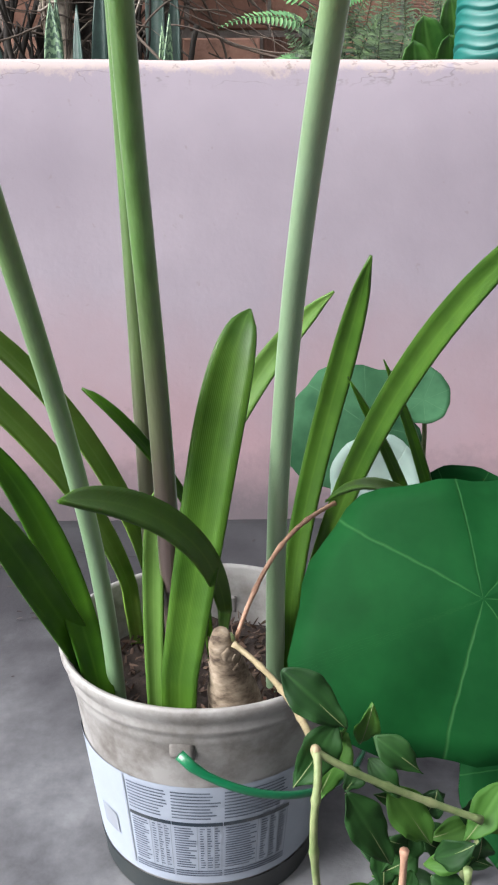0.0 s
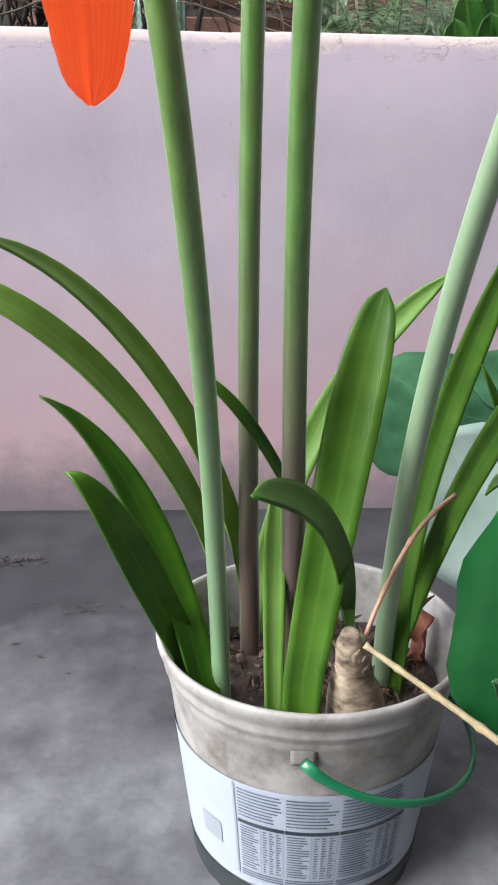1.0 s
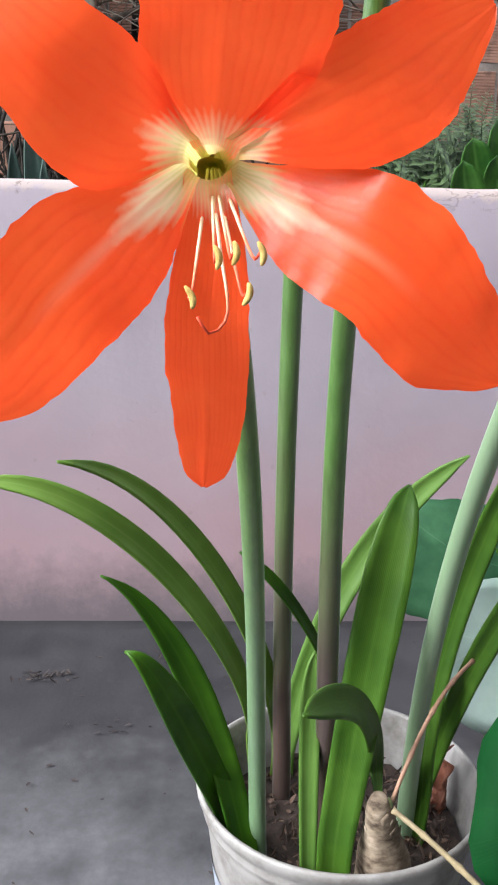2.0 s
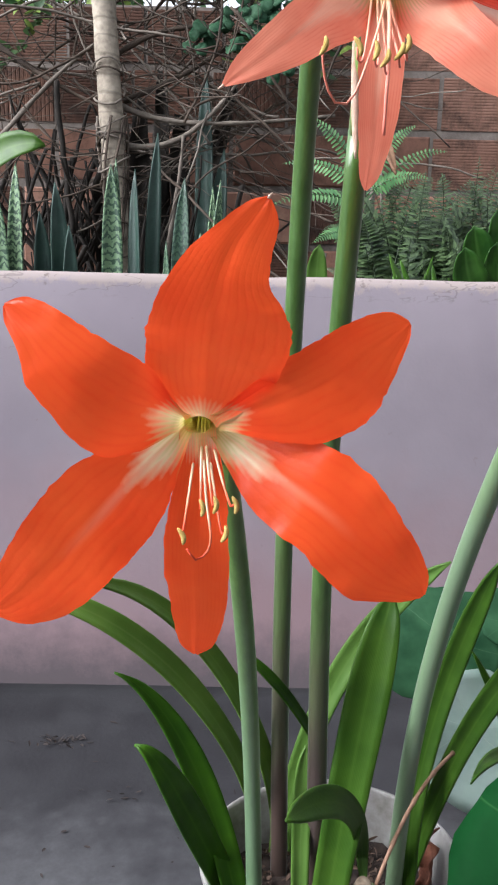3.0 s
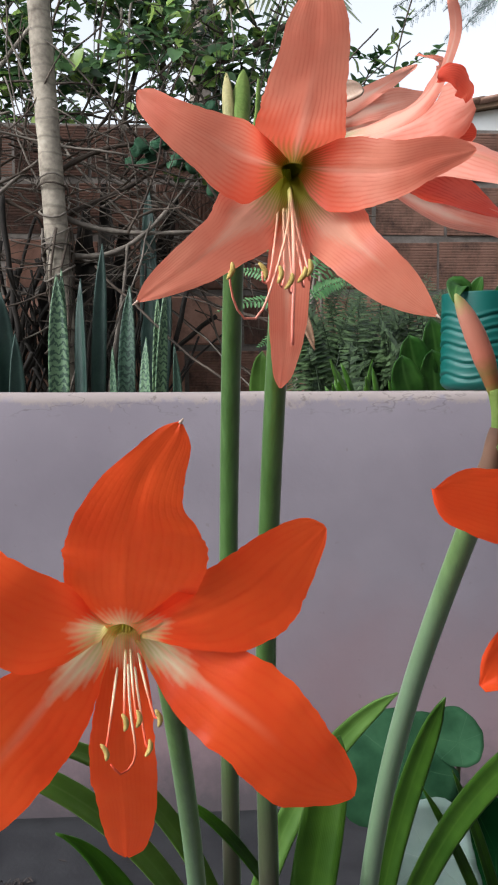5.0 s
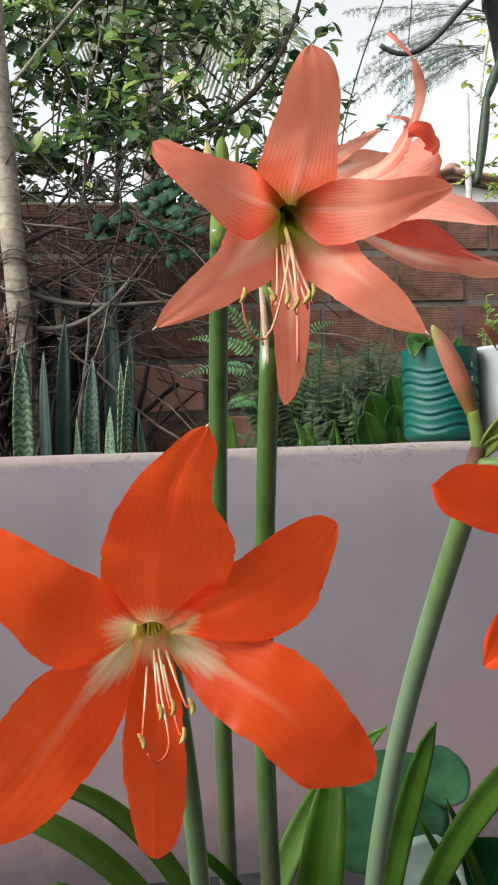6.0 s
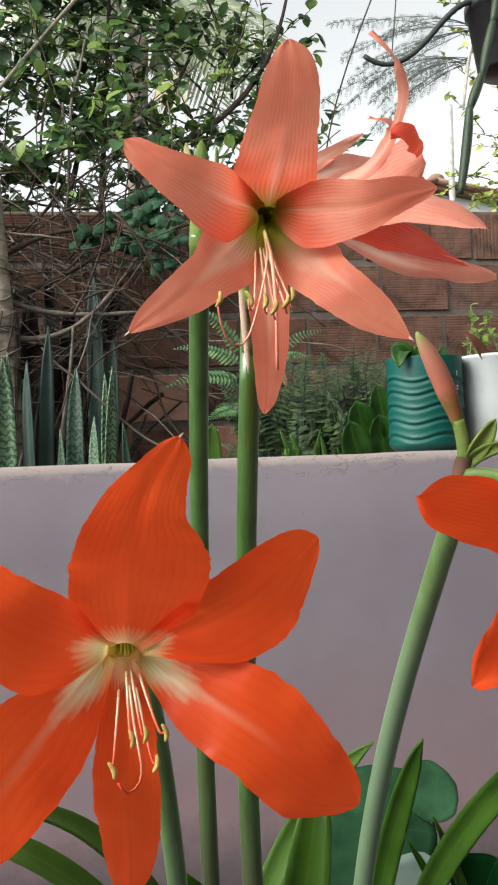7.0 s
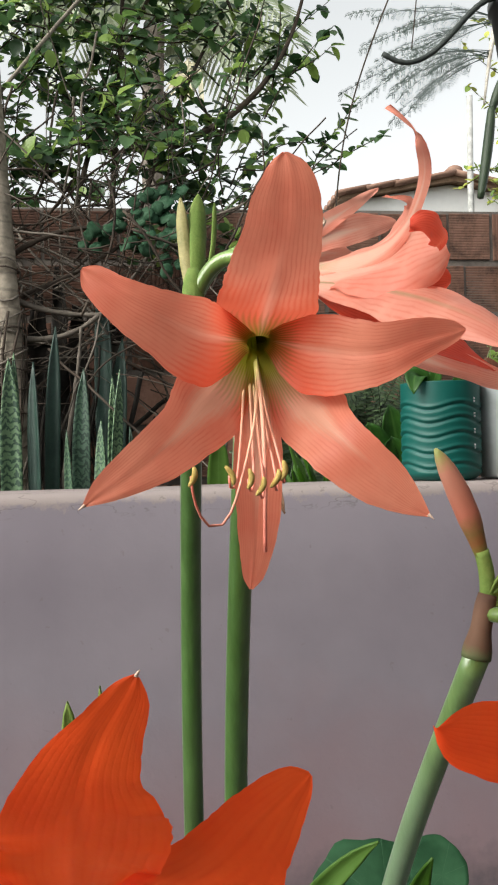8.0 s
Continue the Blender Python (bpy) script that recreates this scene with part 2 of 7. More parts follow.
def concrete_floor():
    m, n, l, b = shader("worn_concrete", 0.62, spec=0.16)
    c = n.new("ShaderNodeTexCoord").outputs["Object"]
    big = noise_tex(n, l, 2.2, 5, 0.6, c)
    midn = noise_tex(n, l, 11, 6, 0.65, c)
    fine = noise_tex(n, l, 160, 4, 0.6, c)
    f = calc(n, l, "ADD", calc(n, l, "MULTIPLY", big, 0.5), calc(n, l, "MULTIPLY", midn, 0.5))
    col = ramp(n, l, f, [(0.36, (0.018, 0.018, 0.021)), (0.5, (0.092, 0.093, 0.098)), (0.66, (0.195, 0.197, 0.205))])
    spots = ramp(n, l, noise_tex(n, l, 24, 3, 0.5, c), [(0.62, (0, 0, 0)), (0.70, (1, 1, 1))])
    col = mix(n, l, calc(n, l, "MULTIPLY", spots, 0.28), col, (0.18, 0.18, 0.182))
    dirt = ramp(n, l, noise_tex(n, l, 17, 5, 0.7, c), [(0.28, (1, 1, 1)), (0.36, (0, 0, 0))])
    col = mix(n, l, calc(n, l, "MULTIPLY", dirt, 0.6), col, (0.045, 0.043, 0.042))
    # damp, mould and painted contact shade along the wall's foot, ragged towards the yard
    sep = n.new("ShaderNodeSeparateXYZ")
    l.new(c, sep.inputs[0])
    damp_shade = calc(n, l, "MULTIPLY_ADD", noise_tex(n, l, 5, 6, 0.7, c), 0.55, sep.outputs[1])
    damp_shade = ramp(n, l, damp_shade, [(0.29, (0, 0, 0)), (0.57, (1, 1, 1))])
    col = mix(n, l, calc(n, l, "MULTIPLY", damp_shade, 0.84), col, (0.012, 0.012, 0.0145))
    col = mix(n, l, calc(n, l, "MULTIPLY", fine, 0.15), col, (0.08, 0.08, 0.08))
    l.new(col, b.inputs["Base Color"])
    l.new(ramp(n, l, midn, [(0.3, (0.45,) * 3), (0.7, (0.75,) * 3)]), b.inputs["Roughness"])
    bump(n, l, b, calc(n, l, "ADD", midn, calc(n, l, "MULTIPLY", fine, 0.3)), 0.3, 0.003)
    return m


def painted_wall():
    """Old lilac-pink limewash: greyer patches, bare pink ones, scuffs near the foot, grime under the top edge."""
    m, n, l, b = shader("lilac_limewash", 0.82, spec=0.25)
    tc = n.new("ShaderNodeTexCoord")
    c = tc.outputs["Object"]
    s = n.new("ShaderNodeSeparateXYZ")
    l.new(c, s.inputs[0])
    big = noise_tex(n, l, 3.4, 4, 0.55, c)
    col = ramp(n, l, big, [(0.36, (0.205, 0.178, 0.206)), (0.62, (0.247, 0.216, 0.245))])
    pink = calc(n, l, "MULTIPLY_ADD", noise_tex(n, l, 5, 5, 0.6, c), 0.34, s.outputs[2])
    k = ramp(n, l, pink, [(0.28, (1, 1, 1)), (0.52, (0, 0, 0))])
    col = mix(n, l, calc(n, l, "MULTIPLY", k, 0.68), col, (0.255, 0.158, 0.168))
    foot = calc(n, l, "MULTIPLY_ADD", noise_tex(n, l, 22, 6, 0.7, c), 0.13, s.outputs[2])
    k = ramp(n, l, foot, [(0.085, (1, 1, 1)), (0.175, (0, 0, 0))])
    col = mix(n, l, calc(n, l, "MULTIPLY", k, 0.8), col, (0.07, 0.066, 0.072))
    top = calc(n, l, "MULTIPLY_ADD", noise_tex(n, l, 30, 6, 0.75, c), 0.06, s.outputs[2])
    k = ramp(n, l, top, [(0.621, (0, 0, 0)), (0.628, (1, 1, 1))])
    col = mix(n, l, calc(n, l, "MULTIPLY", k, 0.85), col, (0.30, 0.250, 0.232))
    chip = ramp(n, l, noise_tex(n, l, 38, 5, 0.7, c), [(0.59, (0, 0, 0)), (0.65, (1, 1, 1))])
    edge = ramp(n, l, s.outputs[2], [(0.570, (0, 0, 0)), (0.600, (1, 1, 1))])
    col = mix(n, l, calc(n, l, "MULTIPLY", calc(n, l, "MULTIPLY", chip, edge), 0.7), col, (0.12, 0.095, 0.085))
    crack = calc(n, l, "ABSOLUTE", calc(n, l, "SUBTRACT", noise_tex(n, l, 6, 4, 0.6, c, (1, 1, 3.0)), 0.5))
    crack = ramp(n, l, crack, [(0.002, (1, 1, 1)), (0.008, (0, 0, 0))])
    crack_edge = ramp(n, l, s.outputs[2], [(0.574, (0, 0, 0)), (0.586, (1, 1, 1))])
    col = mix(n, l, calc(n, l, "MULTIPLY", calc(n, l, "MULTIPLY", crack, crack_edge), 0.45), col, (0.085, 0.07, 0.065))
    speck = ramp(n, l, noise_tex(n, l, 70, 3, 0.5, c), [(0.25, (1, 1, 1)), (0.29, (0, 0, 0))])
    col = mix(n, l, calc(n, l, "MULTIPLY", speck, 0.3), col, (0.16, 0.12, 0.12))
    l.new(col, b.inputs["Base Color"])
    bump(n, l, b, calc(n, l, "ADD", noise_tex(n, l, 9, 5, 0.6, c), calc(n, l, "MULTIPLY", noise_tex(n, l, 120, 4, 0.6, c), 0.25)), 0.25, 0.006)
    return m


def brick_clay(name, gain, stained):
    m, n, l, b = shader(name, 0.85, spec=0.2)
    info = n.new("ShaderNodeObjectInfo").outputs["Random"]
    spot = n.new("ShaderNodeTexCoord").outputs["Object"]
    f = calc(n, l, "MULTIPLY_ADD", info, 0.5, calc(n, l, "MULTIPLY", noise_tex(n, l, 14, 6, 0.65, spot), 0.6))
    col = ramp(n, l, f, [(at, tuple(gain * q for q in c)) for at, c in ((0.2, (0.058, 0.030, 0.022)), (0.55, (0.150, 0.078, 0.055)), (0.85, (0.25, 0.142, 0.105)))])
    stain = ramp(n, l, noise_tex(n, l, 9, 6, 0.75, spot), [(0.36, (1, 1, 1)), (0.52, (0, 0, 0))])
    col = mix(n, l, calc(n, l, "MULTIPLY", stain, stained), col, (0.024, 0.018, 0.015))
    l.new(col, b.inputs["Base Color"])
    bump(n, l, b, noise_tex(n, l, 120, 4, 0.6, spot), 0.4, 0.002)
    return m


def plastic(name, colour, rough=0.35, trans=0.0, dirt=(0.2, 0.18, 0.15), dirt_amount=0.25, scale=30):
    m, n, l, b = shader(name, rough, spec=0.5)
    k = ramp(n, l, noise_tex(n, l, scale, 6, 0.65), [(0.42, (0, 0, 0)), (0.75, (1, 1, 1))])
    col = mix(n, l, calc(n, l, "MULTIPLY", k, dirt_amount), colour, dirt)
    l.new(col, b.inputs["Base Color"])
    bump(n, l, b, noise_tex(n, l, 140, 3), 0.12, 0.0006)
    if trans:
        thin(m, n, l, b, col, trans)
    return m


def foliage(name, dark, light, rough=0.45, amount=0.25, scale=4.0):
    """Many leaves in one mesh: each leaf its own shade."""
    m, n, l, b = shader(name, rough, spec=0.45)
    r = n.new("ShaderNodeNewGeometry").outputs["Random Per Island"]
    f = calc(n, l, "MULTIPLY_ADD", r, 0.7, calc(n, l, "MULTIPLY", noise_tex(n, l, scale, 3), 0.4))
    col = ramp(n, l, f, [(0.15, dark), (0.85, light)])
    l.new(col, b.inputs["Base Color"])
    thin(m, n, l, b, col, amount)
    return m


def snake_leaf(name="banded_snake_leaf", dark=(0.012, 0.038, 0.018), pale=(0.125, 0.215, 0.10)):
    """Sansevieria: dark zigzag cross bands on pale green, a paler edge."""
    m, n, l, b = shader(name, 0.4, spec=0.45)
    u, v = uv_axes(n, l)
    zig = calc(n, l, "ABSOLUTE", calc(n, l, "SUBTRACT", calc(n, l, "FRACT", calc(n, l, "MULTIPLY", u, 2.0)), 0.5))
    wob = noise_tex(n, l, 70, 4)
    f = calc(n, l, "MULTIPLY_ADD", v, 260.0, calc(n, l, "MULTIPLY_ADD", zig, 7.0, calc(n, l, "MULTIPLY", wob, 13.0)))
    k = ramp(n, l, calc(n, l, "MULTIPLY_ADD", calc(n, l, "SINE", f), 0.5, 0.5), [(0.30, (0, 0, 0)), (0.52, (1, 1, 1))])
    col = mix(n, l, k, dark, pale)
    r = n.new("ShaderNodeObjectInfo").outputs["Random"]
    col = mix(n, l, calc(n, l, "MULTIPLY", r, 0.6), col, (0.05, 0.10, 0.07))
    l.new(col, b.inputs["Base Color"])
    return m


def veined_round(name, dark, light, vein, rough=0.5, amount=0.2):
    """Peltate leaf: u runs round, v from the stalk to the edge; veins are paler."""
    m, n, l, b = shader(name, rough + 0.15, spec=0.05)
    u, v = uv_axes(n, l)
    ray = calc(n, l, "ABSOLUTE", calc(n, l, "SINE", calc(n, l, "MULTIPLY_ADD", noise_tex(n, l, 18, 2), 0.4, calc(n, l, "MULTIPLY", u, 7 * math.pi))))
    ray = calc(n, l, "MULTIPLY", ray, calc(n, l, "ADD", v, 0.12))
    k = ramp(n, l, ray, [(0.0, (1, 1, 1)), (0.055, (0, 0, 0))])
    broad = noise_tex(n, l, 24, 4)
    col = ramp(n, l, broad, [(0.3, dark), (0.7, light)])
    col = mix(n, l, calc(n, l, "MULTIPLY", k, 0.5), col, vein)
    l.new(col, b.inputs["Base Color"])
    bump(n, l, b, calc(n, l, "ADD", calc(n, l, "MULTIPLY", k, -0.6), noise_tex(n, l, 70, 3)), 0.3, 0.0015)
    thin(m, n, l, b, col, amount)
    return m


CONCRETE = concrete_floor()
LIMEWASH = painted_wall()
CLAY = brick_clay("hollow_brick_clay", 0.85, 0.75)
CLAY_PLAIN = brick_clay("plain_block_clay", 1.65, 0.45)
MORTAR = speckled("lime_mortar", (0.05, 0.04, 0.034), (0.13, 0.11, 0.095), 12, 0.9, 0.004)
EARTH = speckled("garden_earth", (0.03, 0.022, 0.016), (0.085, 0.062, 0.042), 9, 0.95, 0.01)
POTTING = speckled("potting_soil", (0.006, 0.004, 0.0035), (0.046, 0.030, 0.022), 90, 0.95, 0.003, 260)
DEBRIS = foliage("dry_debris", (0.014, 0.009, 0.007), (0.10, 0.06, 0.04), 0.85, 0.05, 60)
TUB = plastic("milky_plastic", (0.345, 0.335, 0.32), 0.5, 0.3, (0.115, 0.10, 0.085), 1.0, 30)
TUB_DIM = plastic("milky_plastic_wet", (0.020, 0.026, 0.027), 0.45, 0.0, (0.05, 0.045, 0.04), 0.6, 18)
PAPER_LABEL = plastic("printed_label", (0.275, 0.31, 0.365), 0.4, 0.0, (0.21, 0.23, 0.26), 0.35, 40)
INK = plastic("grey_print", (0.055, 0.07, 0.095), 0.5, 0.0, (0.26, 0.29, 0.34), 0.45, 120)
INK_DARK = plastic("dark_print", (0.012, 0.022, 0.034), 0.5)
INK_PALE = plastic("pale_print", (0.20, 0.225, 0.26), 0.5)
GREEN_PLASTIC = plastic("green_plastic", (0.003, 0.105, 0.04), 0.3, 0.0, (0.02, 0.08, 0.04), 0.3)
TEAL = plastic("teal_bottle_plastic", (0.0, 0.095, 0.078), 0.48, 0.2, (0.0, 0.06, 0.05), 0.4, 16)
WHITE_POT = plastic("white_plastic", (0.44, 0.47, 0.48), 0.45, 0.0, (0.25, 0.25, 0.22), 0.5, 14)
BLACK_POT = plastic("black_plastic", (0.02, 0.02, 0.024), 0.4, 0.0, (0.06, 0.06, 0.06), 0.3)
def trunk_bark():
    """Pale ringed trunk, browner and lichened lower down."""
    m, n, l, b = shader("ringed_trunk", 0.88, spec=0.2)
    tc = n.new("ShaderNodeTexCoord")
    sep = n.new("ShaderNodeSeparateXYZ")
    l.new(tc.outputs["Object"], sep.inputs[0])
    f = calc(n, l, "MULTIPLY_ADD", noise_tex(n, l, 60, 6), 0.5, calc(n, l, "MULTIPLY", noise_tex(n, l, 11, 4), 0.6))
    pale = ramp(n, l, f, [(0.3, (0.76, 0.75, 0.73)), (0.62, (0.94, 0.94, 0.93))])
    brown = ramp(n, l, f, [(0.3, (0.09, 0.072, 0.056)), (0.7, (0.40, 0.35, 0.28))])
    k = ramp(n, l, calc(n, l, "MULTIPLY_ADD", noise_tex(n, l, 7, 5), 0.5, sep.outputs[2]), [(1.22, (1, 1, 1)), (1.58, (0, 0, 0))])
    col = mix(n, l, k, pale, brown)
    ring = calc(n, l, "SINE", calc(n, l, "MULTIPLY_ADD", sep.outputs[2], 120.0, calc(n, l, "MULTIPLY", noise_tex(n, l, 12), 4.0)))
    col = mix(n, l, ramp(n, l, ring, [(0.86, (0, 0, 0)), (0.98, (0.34, 0.34, 0.34))]), col, (0.06, 0.05, 0.04))
    l.new(col, b.inputs["Base Color"])
    bump(n, l, b, f, 0.5, 0.004)
    return m


TRUNK = trunk_bark()
BARK = speckled("grey_bark", (0.27, 0.24, 0.20), (0.62, 0.58, 0.52), 9, 0.85, 0.004, 60)
TWIG = speckled("dry_twig", (0.022, 0.016, 0.012), (0.095, 0.07, 0.052), 12, 0.9, 0.003)
TWIG_PALE = speckled("pale_stalk", (0.075, 0.125, 0.035), (0.21, 0.23, 0.11), 40, 0.6, 0.001)
TWIG_BROWN = speckled("reddish_twig", (0.17, 0.085, 0.05), (0.40, 0.25, 0.17), 50, 0.7, 0.001)
SNAKE = snake_leaf(pale=(0.155, 0.245, 0.125))
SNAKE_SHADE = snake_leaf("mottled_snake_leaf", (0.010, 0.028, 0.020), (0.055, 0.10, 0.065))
SNAKE_DARK = speckled("dark_snake_leaf", (0.010, 0.026, 0.022), (0.032, 0.066, 0.05), 20, 0.45, 0.001)
BUSH = foliage("shrub_leaves", (0.010, 0.036, 0.014), (0.105, 0.200, 0.075), 0.30, 0.38)
BUSH_LIGHT = foliage("light_shrub_leaves", (0.10, 0.19, 0.04), (0.28, 0.40, 0.09), 0.4, 0.42)
FERN = foliage("fern_leaves", (0.004, 0.013, 0.005), (0.080, 0.128, 0.052), 0.4, 0.12, 18.0)
FERN_LIGHT = foliage("fern_frond_leaves", (0.06, 0.16, 0.06), (0.13, 0.27, 0.10))
PALM = foliage("palm_leaves", (0.24, 0.30, 0.18), (0.50, 0.55, 0.40))
PALM_DRY = foliage("dry_palm_leaves", (0.50, 0.46, 0.30), (0.80, 0.76, 0.58))
FEATHER = foliage("feathery_leaves", (0.06, 0.085, 0.075), (0.16, 0.20, 0.18))
YELLOW = foliage("yellowish_leaves", (0.13, 0.18, 0.03), (0.42, 0.44, 0.08))
BROAD = blade_material("broad_leaf", (0.015, 0.06, 0.008), (0.045, 0.13, 0.02), (0.10, 0.22, 0.05), 0.35, 0.25, 6)
TARO = veined_round("taro_leaf", (0.0028, 0.030, 0.007), (0.006, 0.056, 0.013), (0.04, 0.13, 0.04))
TARO_PALE = veined_round("taro_leaf_underside", (0.20, 0.285, 0.245), (0.29, 0.37, 0.33), (0.34, 0.42, 0.35), 0.55)
IVY = veined_round("ivy_leaf", (0.018, 0.058, 0.030), (0.075, 0.155, 0.090), (0.13, 0.22, 0.14), 0.2)
TARO_MID = veined_round("taro_leaf_shaded", (0.008, 0.034, 0.015), (0.034, 0.095, 0.045), (0.06, 0.13, 0.07))
CACTUS = speckled("cactus_skin", (0.012, 0.024, 0.013), (0.042, 0.066, 0.032), 24, 0.55, 0.002)
CACTUS_GREY = speckled("grey_cactus_skin", (0.018, 0.024, 0.023), (0.06, 0.07, 0.064), 30, 0.8, 0.003)
CEMENT = speckled("dark_cement_render", (0.05, 0.048, 0.046), (0.11, 0.105, 0.10), 3, 0.9, 0.004)
PLASTER = speckled("white_plaster", (0.62, 0.62, 0.61), (0.78, 0.78, 0.77), 1.5, 0.85, 0.003)
TILE = speckled("roof_tile_clay", (0.16, 0.085, 0.06), (0.34, 0.21, 0.155), 5, 0.85, 0.004)
WOOD = speckled("weathered_wood", (0.15, 0.09, 0.055), (0.30, 0.20, 0.13), 7, 0.8, 0.003)
POLE = speckled("peeling_white_paint", (0.22, 0.22, 0.21), (0.60, 0.60, 0.58), 16, 0.7, 0.002)
DRY_LEAF = speckled("dry_leaf", (0.085, 0.028, 0.018), (0.23, 0.085, 0.045), 50, 0.7, 0.001)
BRACT_TAN = speckled("fading_bract", (0.17, 0.17, 0.05), (0.38, 0.32, 0.14), 60, 0.6)
TWIG_TAN = speckled("tan_runner", (0.13, 0.105, 0.055), (0.25, 0.20, 0.115), 30, 0.6, 0.001)
WEED_LEAF = blade_material("weed_leaf", (0.005, 0.032, 0.005), (0.016, 0.066, 0.010), (0.03, 0.10, 0.02), 0.62, 0.25, 5)
WEED_LIGHT = blade_material("weed_leaf_young", (0.03, 0.105, 0.012), (0.07, 0.18, 0.025), (0.085, 0.2, 0.035), 0.62, 0.3, 5)
CRUMBS = foliage("dark_crumbs", (0.010, 0.008, 0.008), (0.04, 0.03, 0.026), 0.9, 0.02, 60)
# near-black so that withered leaves and brush stand in for deep shade
DARK_BACKING = speckled("near_black_backing", (0.008, 0.007, 0.006), (0.030, 0.024, 0.019), 12, 0.95, 0.003)
TWIG_GREY = speckled("grey_twig", (0.06, 0.050, 0.040), (0.24, 0.205, 0.17), 14, 0.9, 0.003)
TWIG_CANE = speckled("grey_cane", (0.07, 0.06, 0.045), (0.36, 0.32, 0.26), 18, 0.85, 0.003)


def bulb_skin():
    """Corky bulb: uneven rings round it, pale tan between dark creases."""
    m, n, l, b = shader("bulb_skin", 0.85, spec=0.2)
    rings = noise_tex(n, l, 30, 5, 0.65, None, (2.0, 2.0, 4))
    blot = noise_tex(n, l, 60, 5)
    f = calc(n, l, "MULTIPLY_ADD", rings, 0.75, calc(n, l, "MULTIPLY", blot, 0.3))
    l.new(ramp(n, l, f, [(0.40, (0.045, 0.032, 0.022)), (0.52, (0.16, 0.125, 0.088)), (0.70, (0.34, 0.28, 0.21))]), b.inputs["Base Color"])
    bump(n, l, b, f, 0.35, 0.0015)
    return m


BULB = bulb_skin()


# ---- building helpers ----
def mesh_of(name, verts, faces, mat, uvs=None, smooth=True):
    me = bpy.data.meshes.new(name)
    me.from_pydata([tuple(v) for v in verts], [], faces)
    me.materials.append(mat)
    if uvs is not None:
        layer = me.uv_layers.new(name="UVMap")
        idx = np.zeros(len(me.loops), dtype=np.int32)
        me.loops.foreach_get("vertex_index", idx)
        layer.data.foreach_set("uv", np.asarray(uvs, dtype=np.float32)[idx].ravel())
    if smooth:
        me.polygons.foreach_set("use_smooth", [True] * len(me.polygons))
    me.update()
    return me


def thing(name, label, category, group="", kind="", at=(0, 0, 0)):
    ob = new(name)
    ob.location = at
    ob.empty_display_size = 0.05
    return tagged(ob, label, category, group, kind)


def attach(ob, parent):
    """Parts are built in world places: undo the place of the thing that they hang on."""
    if parent is not None:
        ob.parent = parent
        if parent.type == "EMPTY":
            ob.matrix_parent_inverse = Matrix.Translation(parent.location).inverted()
    return ob


def part(name, geo, mat, parent=None, label="", smooth=True):
    """One mesh object under a thing or a part; geo is (verts, faces) or (verts, faces, uvs), in world places."""
    uvs = geo[2] if len(geo) > 2 else None
    ob = new(name, mesh_of(name, geo[0], geo[1], mat, uvs, smooth))
    if label:
        ob["label"] = label
    return attach(ob, parent)


def bezier(ctrl, count=24, foot=None):
    c = [Vector(p) for p in ctrl]
    n = len(c) - 1
    out = []
    for i in range(count + 1):
        s = i / count
        p = Vector((0, 0, 0))
        for k, q in enumerate(c):
            p += q * (math.comb(n, k) * s**k * (1 - s) ** (n - k))
        out.append(p)
    if foot is not None:
        f = Vector(foot)
        out = [f.lerp(out[0], i / 5) for i in range(5)] + out
    return out


def spline(ctrl, count=30):
    """A smooth line through all the points given, evenly stepped."""
    c = [ctrl[0] * 2 - ctrl[1]] + list(ctrl) + [ctrl[-1] * 2 - ctrl[-2]]
    fine = []
    for i in range(1, len(c) - 2):
        for k in range(20):
            u = k / 20
            fine.append((c[i] * 2 + (c[i + 1] - c[i - 1]) * u + (c[i - 1] * 2 - c[i] * 5 + c[i + 1] * 4 - c[i + 2]) * u * u + (c[i] * 3 - c[i - 1] - c[i + 1] * 3 + c[i + 2]) * u ** 3) / 2)
    fine.append(c[-2].copy())
    run = [0.0]
    for p, q in zip(fine, fine[1:]):
        run.append(run[-1] + (q - p).length)
    out, j = [], 0
    for i in range(count):
        d = run[-1] * i / (count - 1)
        while j < len(run) - 2 and run[j + 1] < d:
            j += 1
        out.append(fine[j].lerp(fine[j + 1], (d - run[j]) / max(1e-9, run[j + 1] - run[j])))
    return out


def tangents(pts):
    t = []
    for i in range(len(pts)):
        d = pts[min(i + 1, len(pts) - 1)] - pts[max(i - 1, 0)]
        t.append(d.normalized() if d.length > 1e-9 else Vector((0, 0, 1)))
    return t


def join(geos):
    verts, faces, uvs = [], [], []
    for g in geos:
        k = len(verts)
        verts += list(g[0])
        faces += [tuple(i + k for i in f) for f in g[1]]
        uvs += list(g[2]) if len(g) > 2 else [(0.5, 0.5)] * len(g[0])
    return verts, faces, uvs


